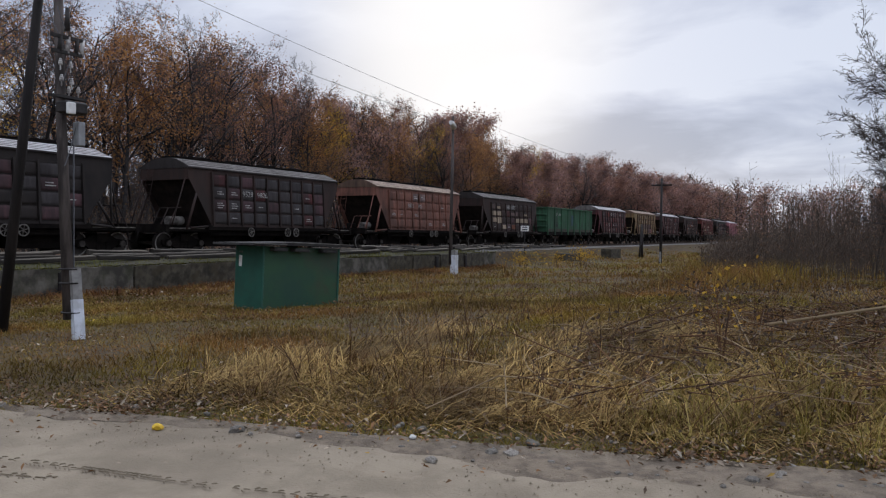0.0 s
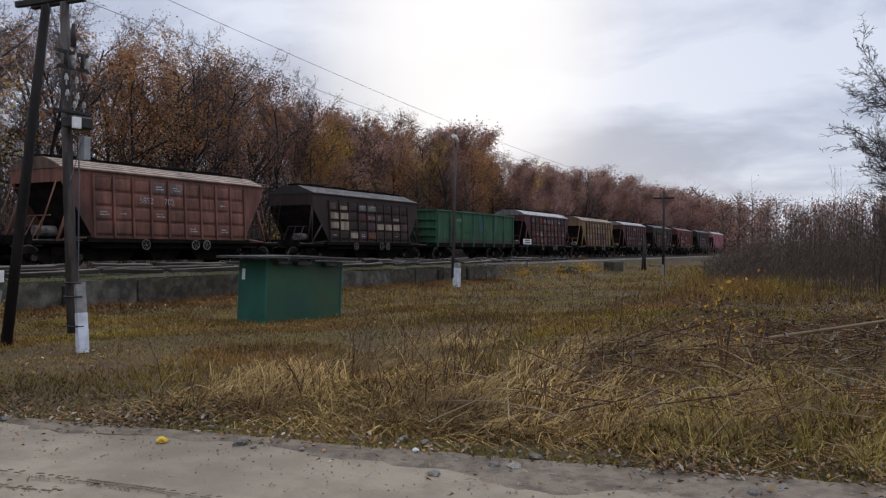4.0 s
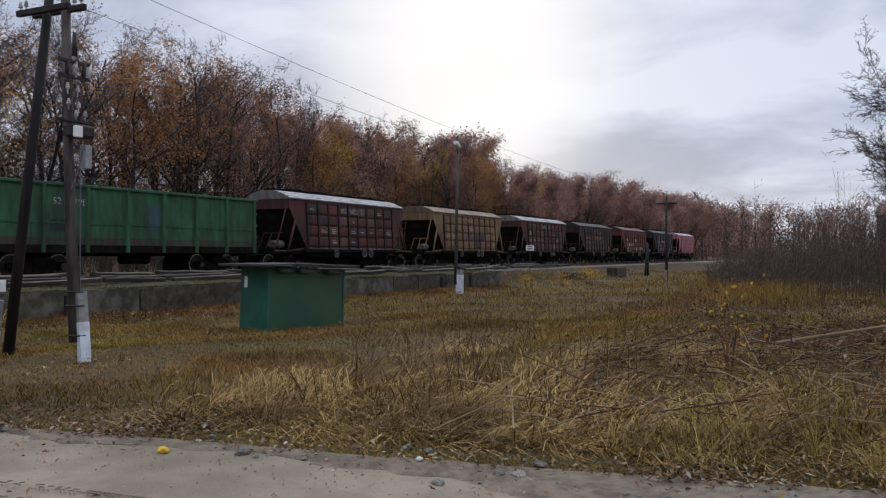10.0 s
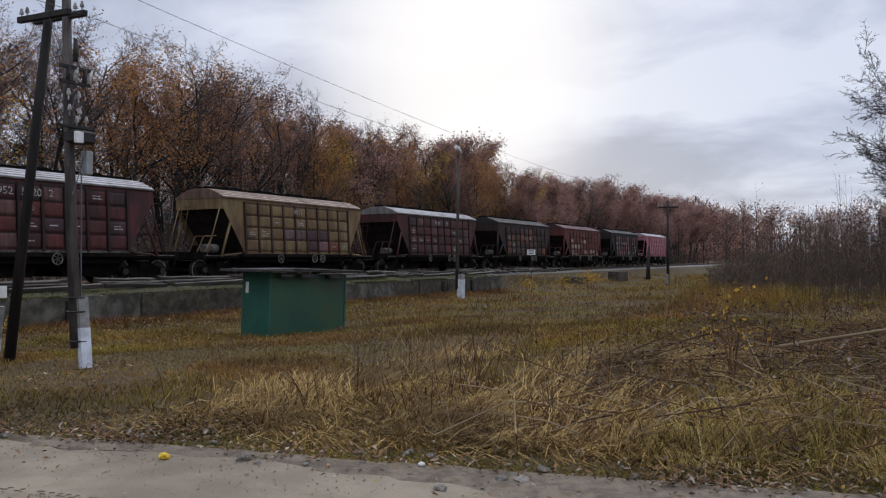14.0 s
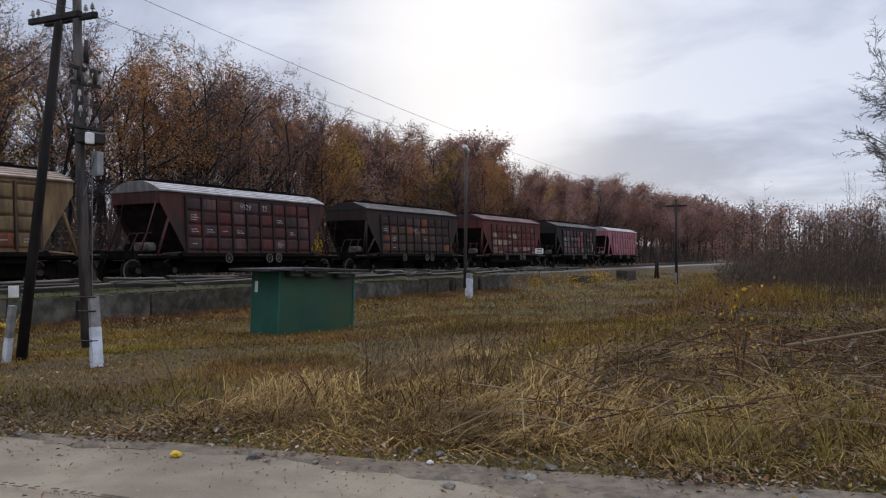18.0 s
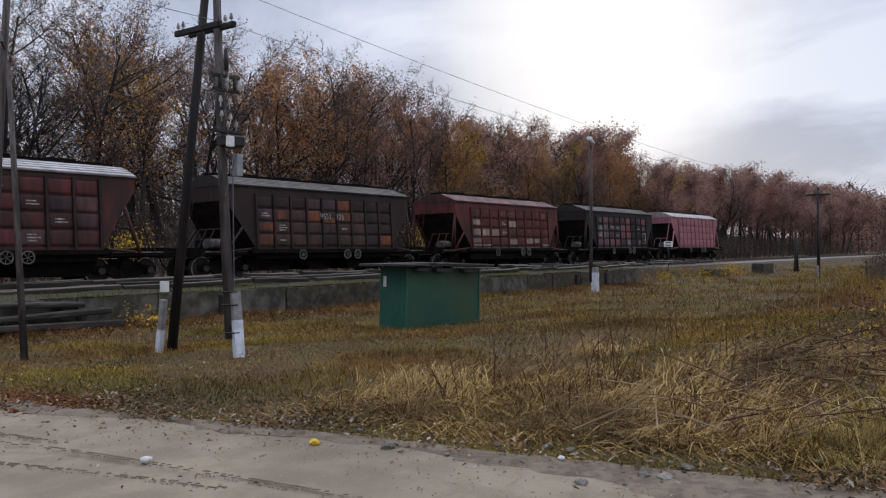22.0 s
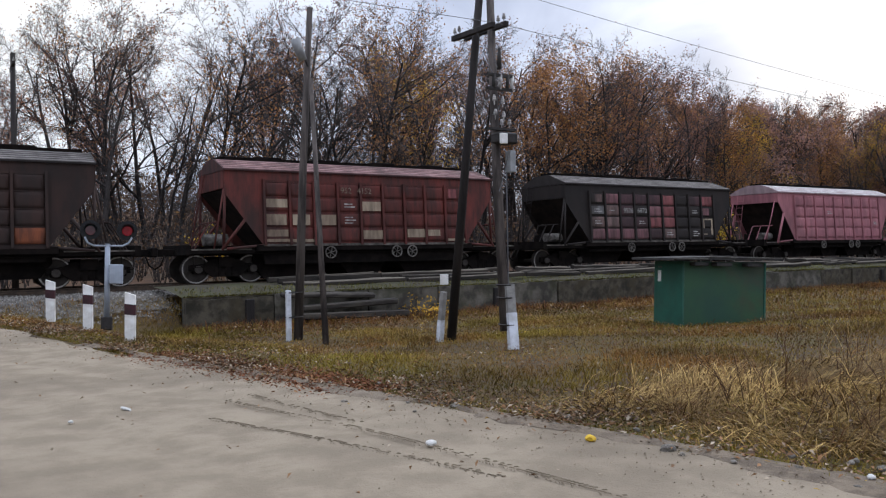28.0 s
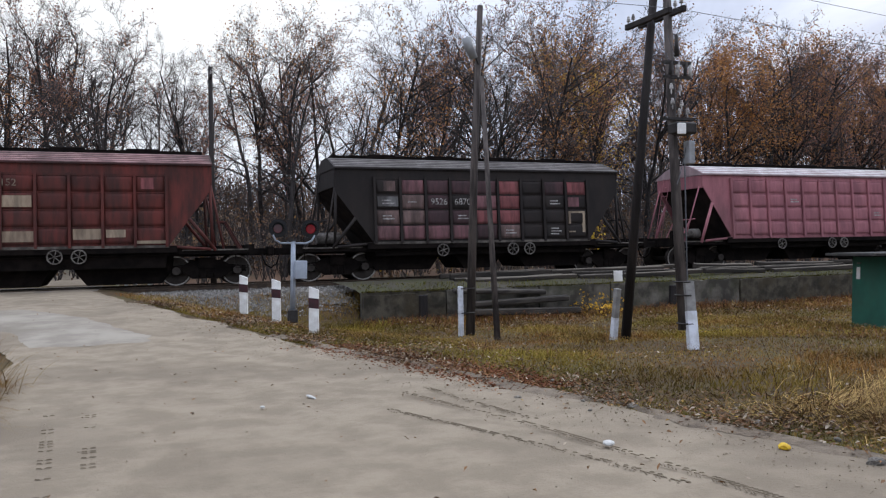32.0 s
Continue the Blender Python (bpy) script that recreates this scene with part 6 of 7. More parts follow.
# straw tussocks of the near field: bent over, each with a hollow heart
def straw_depth(x, y):
    """Share of rank straw: a band behind the verge that thins out to the shed."""
    off = x - road_right(y)
    band = smooth_step(0.7, 1.2, off) * (1 - smooth_step(2.6, 4.6, off))
    return band * (1 - smooth_step(4.6, 7.6, y))


def arching(name, roots, z, length, width, rise, droop, heading, mat, label):
    """Long leaves that rise, arch over and hang: four tapering pieces each."""
    n = len(roots)
    p = np.column_stack([roots, z - 0.02])
    along = np.column_stack([np.cos(heading), np.sin(heading)])
    side = np.column_stack([-along[:, 1], along[:, 0], 0 * heading]) * (width / 2)[:, None]
    rows, ang = [p], rise.copy()
    for k in range(4):
        step = (length / 4)[:, None] * np.column_stack([along * np.cos(ang)[:, None], np.sin(ang)])
        p = p + step
        p[:, 2] = np.maximum(p[:, 2], z + 0.012)
        rows.append(p)
        ang = ang - droop / 4
    v, taper = [], (1.0, 1.0, 0.85, 0.6)
    for k in range(4):
        v += [rows[k] - side * taper[k], rows[k] + side * taper[k]]
    v = np.stack(v + [rows[4]], 1).reshape(-1, 3)
    base = np.arange(n)[:, None] * 9
    faces = []
    for k in range(3):
        faces += (base + np.array([[2 * k, 2 * k + 1, 2 * k + 3, 2 * k + 2]])).tolist()
    faces += (base + np.array([[6, 7, 8]])).tolist()
    return tagged(new(name, mesh_np(name, v, faces, mat)), label, "grass", kind="stuff")


cent = spread(2600, 4.3, 13.5, -4.0, 9.0)
cent = np.array([c for c in cent if npr.uniform() < straw_depth(*c) * (0.10 + 0.9 * max(0, patch(c[0], c[1], 0.7, 2.0) + 0.18))])
n_each = 46
xy = np.repeat(cent, n_each, 0) + npr.normal(0, 0.05, (len(cent) * n_each, 2))
size = np.repeat(npr.uniform(0.6, 1.3, len(cent)), n_each)
heading = np.repeat(npr.normal(-0.7, 1.1, len(cent)), n_each) + npr.normal(0, 0.9, len(xy))
keep = np.array([x > road_right(y) + 0.5 for x, y in xy])
xy, size, heading = xy[keep], size[keep], heading[keep]
n = len(xy)
arching("tall_dry_grass", xy, ground_many(xy), npr.uniform(0.22, 0.6, n) * size, npr.uniform(0.006, 0.012, n), npr.uniform(0.15, 1.2, n), npr.uniform(0.6, 2.8, n), heading, DRY, "tall straw-coloured dry grass bent over in tussocks")
cent2 = cent[npr.uniform(0, 1, len(cent)) < 0.5]
xy = np.repeat(cent2, 22, 0) + npr.normal(0, 0.12, (len(cent2) * 22, 2))
blades("dark_weeds", xy, ground_many(xy), npr.uniform(0.08, 0.34, len(xy)), npr.uniform(0.004, 0.008, len(xy)), npr.uniform(0.2, 1.6, len(xy)), RUSTY_WEED, "dark dead weeds between the straw tussocks", "weeds")
# flattened straw
cent = np.array([c for c in spread(2600, 4.4, 12.0, -4.0, 8.0) if npr.uniform() < straw_depth(c[0] + 0.25, c[1]) * 0.5])
xy = np.repeat(cent, 26, 0) + npr.normal(0, 0.13, (len(cent) * 26, 2))
blades("flattened_straw", xy, ground_many(xy) + 0.03, npr.uniform(0.06, 0.17, len(xy)), npr.uniform(0.007, 0.013, len(xy)), npr.uniform(1.6, 4.2, len(xy)), DRY, "pale flattened straw lying over the field", flow=np.repeat(npr.normal(2.6, 1.2, len(cent)), 26))
# low grass of the verge and the field
xy = np.concatenate([off_road(spread(110000, -1.0, 34, -4, 20.6, 1.1), 0.02), off_road(spread(120000, 2.0, 20, 3, 20.6), 0.05)])
xy = xy[(npr.uniform(0, 1, len(xy)) < np.clip(16.0 / np.hypot(xy[:, 0], xy[:, 1]), 0.3, 1))]
d = np.hypot(xy[:, 0], xy[:, 1])
edge = np.array([smooth_step(0.0, 1.3, x - road_right(y)) for x, y in xy])
rank = np.array([0.55 + 0.9 * smooth_step(-0.1, 0.35, patch(x, y, 0.33, 12.0)) for x, y in xy])
blades("field_grass", xy, ground_many(xy), npr.uniform(0.03, 0.13, len(xy)) * (0.35 + 0.65 * edge) * rank * (1 + 0.015 * d), npr.uniform(0.005, 0.010, len(xy)) * (1 + d * 0.05), npr.uniform(0.2, 1.6, len(xy)), TURF, "short rusty brown field grass")
xy = off_road(spread(60000, 1.0, 26, -3, 20.3), 0.1)
xy = np.array([p for p in xy if patch(p[0], p[1], 0.22, 9.0) > -0.02])
d = np.hypot(xy[:, 0], xy[:, 1])
blades("green_grass", xy, ground_many(xy), npr.uniform(0.03, 0.11, len(xy)), npr.uniform(0.005, 0.010, len(xy)) * (1 + d * 0.05), npr.uniform(0.2, 1.2, len(xy)), GREENISH, "patches of short olive green grass")
cent = off_road(spread(2600, 3.0, 26, -3, 20.0), 0.7)
cent = np.array([p for p in cent if npr.uniform() < 0.15 + 2.0 * max(0, patch(p[0], p[1], 0.4, 30.0))])
xy = np.repeat(cent, 14, 0) + npr.normal(0, 0.11, (len(cent) * 14, 2))
d = np.hypot(xy[:, 0], xy[:, 1])
blades("rusty_weeds", xy, ground_many(xy), npr.uniform(0.06, 0.24, len(xy)) * np.repeat(npr.uniform(0.5, 1.3, len(cent)), 14), npr.uniform(0.003, 0.006, len(xy)) * (1 + d * 0.04), npr.uniform(0.3, 1.6, len(xy)), RUSTY_WEED, "clumps of thin rust-brown weeds in the field", "weeds")
xy = off_road(spread(52000, 20, 110, -8, 24, 1.0), 0.5)
d = np.hypot(xy[:, 0], xy[:, 1])
rank = np.array([0.4 + 1.0 * smooth_step(-0.15, 0.4, patch(x, y, 0.2, 14.0)) for x, y in xy])
blades("far_grass", xy, ground_many(xy), npr.uniform(0.08, 0.34, len(xy)) * rank, npr.uniform(0.010, 0.024, len(xy)) * (1 + d * 0.02), npr.uniform(0.2, 1.3, len(xy)), FIELD, "rank brown grass of the far field")
xy = off_road(spread(9000, -14, -2, -2, 24), 0.1)
blades("verge_grass", xy, ground_many(xy), npr.uniform(0.1, 0.5, len(xy)), npr.uniform(0.008, 0.014, len(xy)), npr.uniform(0.1, 0.9, len(xy)), FIELD, "dry grass on the other verge of the road")
xy = spread(7000, 5.4, 46, 21.05, 22.6)
blades("platform_grass", xy, np.array([DECK_Z - 0.05 + 0.16 * smooth_step(WALL_Y, 22.8, y) for _, y in xy]), npr.uniform(0.04, 0.14, len(xy)), npr.uniform(0.012, 0.02, len(xy)), npr.uniform(0.1, 0.9, len(xy)), MOSS_GREEN, "moss and short grass on the platform deck")
xy = np.column_stack([npr.uniform(5.3, 46, 9000), WALL_Y + npr.normal(0.02, 0.06, 9000)])
xy = np.array([p for p in xy if patch(p[0], 0, 0.6, 17.0) > -0.12])
blades("moss_fringe", xy, np.full(len(xy), DECK_Z - 0.03), npr.uniform(0.03, 0.10, len(xy)), npr.uniform(0.012, 0.03, len(xy)), npr.uniform(0.6, 2.4, len(xy)), MOSS_GREEN, "yellow green moss and grass hanging over the wall's edge", flow=np.full(len(xy), -1.57))
xy = np.column_stack([npr.uniform(4.2, 46, 16000), 20.95 - npr.exponential(0.5, 16000)])
blades("wall_foot_grass", xy, ground_many(xy), npr.uniform(0.06, 0.30, len(xy)), npr.uniform(0.010, 0.02, len(xy)), npr.uniform(0.2, 1.3, len(xy)), FIELD, "dead brown grass grown up against the wall")

xy = np.column_stack([npr.uniform(5.0, 46, 9000), 20.9 - npr.exponential(0.45, 9000)])
blades("wall_foot_weeds", xy, ground_many(xy), npr.uniform(0.10, 0.42, len(xy)), npr.uniform(0.012, 0.024, len(xy)), npr.uniform(0.2, 1.5, len(xy)), RUSTY_WEED, "dark dead weeds heaped along the foot of the wall", "weeds")


def scatter_leaves(name, xy, size, mat, label, lift=0.02):
    """Curled leaves: two small quads folded along the midrib."""
    n = len(xy)
    a = npr.uniform(0, math.tau, n)
    tilt = npr.normal(0, 0.35, (n, 2))
    s = size * npr.uniform(0.6, 1.3, n)
    fx, fy = np.cos(a), np.sin(a)
    z = ground_many(xy) + lift * npr.uniform(0.4, 1.8, n)
    c = np.column_stack([xy, z])
    along = np.column_stack([fx, fy, tilt[:, 0]]) * s[:, None]
    across = np.column_stack([-fy, fx, tilt[:, 1]]) * (s * 0.55)[:, None]
    curl = np.zeros((n, 3))
    curl[:, 2] = s * npr.uniform(0.05, 0.5, n)
    v = np.stack([c - along, c - across * 0.8 - along * 0.2 + curl, c + along, c + across * 0.8 - along * 0.2 + curl], 1).reshape(-1, 3)
    base = np.arange(n)[:, None] * 4
    faces = (base + np.array([[0, 1, 2]])).tolist() + (base + np.array([[0, 2, 3]])).tolist()
    return tagged(new(name, mesh_np(name, v, faces, mat)), label, "leaves", kind="stuff")


t = npr.uniform(-3, 21, 40000)
off = npr.exponential(0.6, len(t)) + 0.12 - 0.35 * np.abs(npr.normal(0, 1, len(t))) * (npr.uniform(0, 1, len(t)) < 0.12)
xy = np.column_stack([[road_right(y) for y in t] + off, t])
xy = np.array([p for p in xy if npr.uniform() < 0.12 + 1.2 * max(0, patch(p[0], p[1], 0.8, 21.0) + 0.12)])
scatter_leaves("fallen_leaves", xy, 0.026, LITTER_LEAF, "brown and grey fallen leaves along the road edge", 0.05)
t = npr.uniform(8.0, 12.6, 6500)
xy = np.column_stack([[road_right(y) for y in t] + npr.normal(0.35, 0.3, len(t)), t])
scatter_leaves("leaf_drift", xy, 0.026, leafy("red_leaves", [(0.0, (0.20, 0.075, 0.035)), (0.5, (0.13, 0.05, 0.026)), (1.0, (0.27, 0.11, 0.05))]), "drift of red-brown leaves at the road edge", 0.02)
xy = off_road(spread(6000, 2, 20, -2, 20), 0.4)
scatter_leaves("field_leaves", xy, 0.03, LITTER_LEAF, "scattered fallen leaves in the grass", 0.06)
xy = np.column_stack([npr.uniform(-2.5, 5, 500), npr.uniform(1, 22, 500)])
xy = np.array([p for p in xy if road_left(p[1]) < p[0] < road_right(p[1])])
scatter_leaves("road_leaves", xy, 0.022, LITTER_LEAF, "few small leaves and crumbs on the dirt road", 0.035)


# stems and trees from short tapered pieces
def segments_mesh(name, segs, mat, sides=4):
    s = np.array(segs)
    p0, p1, r0, r1 = s[:, 0:3], s[:, 3:6], s[:, 6], s[:, 7]
    d = p1 - p0
    d /= np.maximum(np.linalg.norm(d, axis=1), 1e-6)[:, None]
    ref = np.where(np.abs(d[:, 2:3]) > 0.9, np.array([[1.0, 0, 0]]), np.array([[0, 0, 1.0]]))
    a = np.cross(d, ref)
    a /= np.linalg.norm(a, axis=1)[:, None]
    b = np.cross(d, a)
    rings = []
    for p, r in ((p0, r0), (p1, r1)):
        for k in range(sides):
            c, sn = math.cos(k * math.tau / sides), math.sin(k * math.tau / sides)
            rings.append(p + r[:, None] * (c * a + sn * b))
    v = np.stack(rings, 1).reshape(-1, 3)
    base = np.arange(len(s))[:, None] * (2 * sides)
    faces = []
    for k in range(sides):
        q = (k + 1) % sides
        faces += (base + np.array([[k, q, sides + q, sides + k]])).tolist()
    return mesh_np(name, v, faces, mat, sides > 4)


def grow(rand, p, d, length, r, depth, segs, tips, rule):
    """A crooked branch that forks and turns upwards; rule gives for each depth: side branches, their length share, spread, crook, climb."""
    n = (9, 5, 3, 2, 2)[depth]
    q = np.array(p, float)
    d = np.array(d, float)
    kids, share, spread_, wob, climb = rule[depth]
    for i in range(n):
        d = d + rand.normal(0, wob, 3) + np.array([0, 0, climb])
        d /= np.linalg.norm(d)
        q2 = q + d * length / n
        ra, rb = r * (1 - 0.75 * i / n), r * (1 - 0.75 * (i + 1) / n)
        segs.append((*q, *q2, ra, rb))
        if depth < len(rule) - 1 and (depth or i > 2):
            for _ in range(int(kids / n + rand.uniform(0, 1))):
                u = rand.uniform(0, 1)
                side = np.cross(d, rand.normal(0, 1, 3))
                side /= max(1e-6, np.linalg.norm(side))
                ang = spread_ * rand.uniform(0.6, 1.3)
                nd = d * math.cos(ang) + side * math.sin(ang)
                taper = (1 - 0.5 * ((i - 3) / (n - 3)) ** 2) if depth == 0 else (1 - 0.35 * i / n)
                grow(rand, q + (q2 - q) * u, nd, length * share * rand.uniform(0.6, 1.2) * taper, (ra + (rb - ra) * u) * 0.62, depth + 1, segs, tips, rule)
        q = q2
    if depth >= len(rule) - 2:
        tips.append(tuple(q))


def leaves_mesh(name, rand, pts, per, spread_, size, mat):
    pts = np.repeat(np.array(pts), per, 0)
    n = len(pts)
    c = pts + rand.normal(0, spread_, (n, 3))
    u = rand.normal(0, 1, (n, 3))
    u /= np.linalg.norm(u, axis=1)[:, None]
    w = np.cross(u, rand.normal(0, 1, (n, 3)))
    w /= np.maximum(1e-6, np.linalg.norm(w, axis=1))[:, None]
    s = size * rand.uniform(0.5, 1.4, n)[:, None]
    v = np.stack([c - u * s, c + w * s * 0.6, c + u * s, c - w * s * 0.6], 1).reshape(-1, 3)
    faces = (np.arange(n)[:, None] * 4 + np.array([[0, 1, 2, 3]])).tolist()
    return mesh_np(name, v, faces, mat)


BARK_OAK = material("oak_bark", (0.036, 0.030, 0.027), (0.018, 0.015, 0.014), 3, 0.95, vary=0.3, bump=0.4, bump_scale=12)
TWIG = material("grey_twigs", (0.09, 0.075, 0.068), (0.05, 0.042, 0.038), 2, 0.95, vary=0.3, bump=0)
OAK_LEAF = leafy("oak_leaves", [(0.0, (0.342, 0.16, 0.061)), (0.35, (0.456, 0.209, 0.066)), (0.65, (0.275, 0.15, 0.088)), (1.0, (0.513, 0.272, 0.088))], translucent=0.4)
RUST_LEAF = leafy("rust_leaves", [(0.0, (0.268, 0.139, 0.112)), (0.4, (0.357, 0.17, 0.098)), (0.75, (0.214, 0.134, 0.134)), (1.0, (0.402, 0.206, 0.105))], translucent=0.4)
# rust leaves for the distance, aerial haze mixed into the colours
HAZED_LEAF = leafy("hazed_leaves", [(0.0, (0.323, 0.193, 0.175)), (0.4, (0.421, 0.22, 0.154)), (0.75, (0.294, 0.209, 0.21)), (1.0, (0.49, 0.275, 0.154))], translucent=0.4)
GOLD_LEAF = leafy("gold_leaves", [(0.0, (0.52, 0.30, 0.04)), (0.5, (0.68, 0.42, 0.06)), (1.0, (0.36, 0.19, 0.035))], translucent=0.4)

OAK_RULE = ((14, 0.44, 0.74, 0.07, 0.05), (8, 0.46, 0.66, 0.15, 0.07), (7, 0.46, 0.66, 0.18, 0.05), (4, 0.55, 0.65, 0.22, 0.02), (0, 0, 0, 0.25, 0.0))
SLIM_RULE = ((15, 0.26, 0.6, 0.05, 0.08), (6, 0.5, 0.55, 0.15, 0.1), (5, 0.5, 0.6, 0.2, 0.05), (0, 0, 0, 0.25, 0.02))


def tree_kind(seed, height, leaf, per, label, rule=OAK_RULE, leaf_size=0.068, spread_=0.4, girth=0.0105):
    rand = np.random.RandomState(seed)
    segs, tips = [], []
    grow(rand, (0, 0, -0.3), (rand.normal(0, 0.05), rand.normal(0, 0.05), 1), height * 0.9, girth * height + 0.04, 0, segs, tips, rule)
    thick = [s for s in segs if s[6] > 0.028]
    thin = [(*s[:6], max(s[6], 0.009), max(s[7], 0.006)) for s in segs if s[6] <= 0.028]
    t = thing("oak_tree", Matrix(), label, "tree", "trees of the wood")
    part("trunk", segments_mesh("trunk", thick, BARK_OAK, 6), None, t)
    tagged(part("branchwork", segments_mesh("branchwork", thin, TWIG, 3), None, t), kind="stuff")
    if leaf:
        part("crown", leaves_mesh("crown", rand, tips, per, spread_, leaf_size, leaf), None, t)
    return t, max(q[5] for q in segs), len(tips)


kinds = [
    tree_kind(1, 17, None, 0, "bare grey oak at the wood's edge"),
    tree_kind(2, 16, OAK_LEAF, 1, "oak with a few brown autumn leaves"),
    tree_kind(3, 16, OAK_LEAF, 3, "oak with orange brown autumn leaves", leaf_size=0.085),
    tree_kind(4, 17, RUST_LEAF, 1, "tall oak with sparse rust-coloured leaves"),
    tree_kind(5, 15, RUST_LEAF, 3, "oak with dense rust-red autumn leaves", leaf_size=0.09),
    tree_kind(6, 15, GOLD_LEAF, 2, "young tree with golden autumn leaves"),
    tree_kind(7, 16, None, 0, "bare many-branched grey tree"),
    tree_kind(8, 13, None, 0, "slim young bare tree in the wood", SLIM_RULE, girth=0.005),
    tree_kind(9, 12, RUST_LEAF, 4, "slim young tree with a few rusty leaves", SLIM_RULE, girth=0.005),
    tree_kind(10, 15, HAZED_LEAF, 3, "oak with red-brown autumn leaves, distance haze painted in", leaf_size=0.12, spread_=0.5),
]


def crown_height(x):
    """Height of the wood's edge along the line."""
    stops = ((-70, 14.5), (-3, 14.5), (1, 12.2), (5, 13.8), (10, 16.2), (30, 17.0), (42, 16.0), (47, 15.4), (53, 14.0), (80, 14.9), (92, 13.6), (103, 12.5), (118, 14.5), (200, 14.8))
    for (xa, ha), (xb, hb) in zip(stops, stops[1:]):
        if x <= xb:
            return ha + (hb - ha) * (x - xa) / (xb - xa)
    return stops[-1][1]


rng = random.Random(21)
spots = []
x = -62.0
while x < 200:
    for row, (y0, y1) in enumerate(((38.5, 41.5), (41.5, 45), (45, 50), (50, 56), (56, 66))):
        if rng.random() < 0.95:
            spots.append((x + rng.uniform(-1.6, 1.6), rng.uniform(y0, y1), row))
    x += 2.7 if x < 110 else 4.4
used = set()
for x, y, row in spots:
    if -15 < x + 0.22 * (y - 30) < -5 and y < 47:
        continue
    edge = x * 40 / y
    left = edge < 24
    if (x > 110 and row == 4) or (left and rng.random() < 0.04):
        continue
    if left:
        w = (4.5, 2.4, 0.15, 2.8, 0.05, 0.02, 4.5, 3, 3.5, 0)
    elif edge < 52:
        w = (3.4, 2.8, 2.2, 3.0, 0.5, 0.25, 3.4, 1.6, 1.2, 0)
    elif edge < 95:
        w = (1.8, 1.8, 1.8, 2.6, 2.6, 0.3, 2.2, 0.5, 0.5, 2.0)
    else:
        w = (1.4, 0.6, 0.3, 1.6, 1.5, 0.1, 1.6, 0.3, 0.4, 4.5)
    k = rng.choices(range(10), w)[0]
    if row < 2 and 29 < x < 35 and rng.random() < 0.4:
        k = 2
    tall = 1.6 + (crown_height(edge) - 1.6) * y / 40.0 - ground_z(x, y)
    tall = min(tall, 19.0) * (1.0 - 0.22 * rng.random() ** 1.6)
    s = tall * (0.72 if k in (7, 8) else 1) / kinds[k][1]
    m = pose(x, y, ground_z(x, y) - 0.05, rng.uniform(-3, 3), rng.uniform(-3, 3), rng.uniform(0, 360))
    src = kinds[k][0]
    if k not in used:
        used.add(k)
        ob = src
        ob.matrix_basis = m
    else:
        ob = copy_thing(src, m)
    wide = s * rng.uniform(0.92, 1.12)
    ob.scale = (wide, wide, s)

# far wood: simpler trees down to the bend of the line, and the ridge beyond, joined
far_segs, far_pts, far_rust = [], [], []
frand = np.random.RandomState(31)
for i in range(330):
    if i < 120:
        x, y = frand.uniform(190, 330), frand.uniform(38, 70)
    else:
        x, y = frand.uniform(235, 300), frand.uniform(-120, 45)
    hgt = frand.uniform(14, 18)
    z = ground_z(x, y)
    for k in range(46):
        u = frand.uniform(0.02, 1.0)
        rr = 3.4 * math.sin(math.pi * min(1, 0.25 + u * 0.72)) + 0.4
        a = frand.uniform(0, math.tau)
        q = (x + rr * frand.uniform(0.2, 1) * math.cos(a), y + rr * frand.uniform(0.2, 1) * math.sin(a), z + hgt * u)
        (far_pts if frand.uniform() < 0.4 else far_rust).append(q)
    far_segs.append((x, y, z, x, y, z + hgt * 0.9, 0.25, 0.05))
    for k in range(14):
        u = frand.uniform(0.3, 0.9)
        a = frand.uniform(0, math.tau)
        far_segs.append((x, y, z + hgt * u, x + 2.6 * math.cos(a), y + 2.6 * math.sin(a), z + hgt * (u + 0.18), 0.08, 0.02))
tagged(new("far_wood_branches", segments_mesh("far_wood_branches", far_segs, TWIG, 3)), "bare branches of the distant wood", "wood", kind="stuff")
tagged(new("far_wood_leaves", leaves_mesh("far_wood_leaves", frand, far_rust, 14, 0.8, 0.24, HAZED_LEAF)), "rust-brown crowns of the distant wood, paled for haze", "wood", kind="stuff")
tagged(new("far_wood_oak", leaves_mesh("far_wood_oak", frand, far_pts, 14, 0.8, 0.22, THICKET)), "brown crowns of the distant wood", "wood", kind="stuff")

# back of the wood: low hazy brush on the slope, taller behind the middle of the line
back_segs, back_pts = [], []
for i in range(900):
    x, y = frand.uniform(-75, 200), frand.uniform(64, 92)
    if -19 < x + 0.2 * (y - 30) < -6:
        continue
    hgt = frand.uniform(3.0, 5.5) if x < 30 else frand.uniform(5, 11)
    z = ground_z(x, y) - 0.2
    for k in range(5):
        px, py = x + frand.normal(0, 1.4), y + frand.normal(0, 1.0)
        top = z + hgt * frand.uniform(0.6, 1.0)
        back_segs.append((px, py, z, px + frand.normal(0, 0.5), py, top, 0.05, 0.015))
        for _ in range(7):
            u = frand.uniform(0.15, 0.9)
            h0 = z + (top - z) * u
            back_segs.append((px, py, h0, px + frand.normal(0, 0.9), py + frand.normal(0, 0.6), h0 + frand.uniform(0.5, 1.8), 0.025, 0.008))
    for _ in range(16):
        back_pts.append((x + frand.normal(0, 1.5), y + frand.normal(0, 1.0), z + hgt * frand.uniform(0, 0.9)))
tagged(new("back_brush", segments_mesh("back_brush", back_segs, TWIG, 3)), "grey-brown brush at the back of the wood", "wood", kind="stuff")
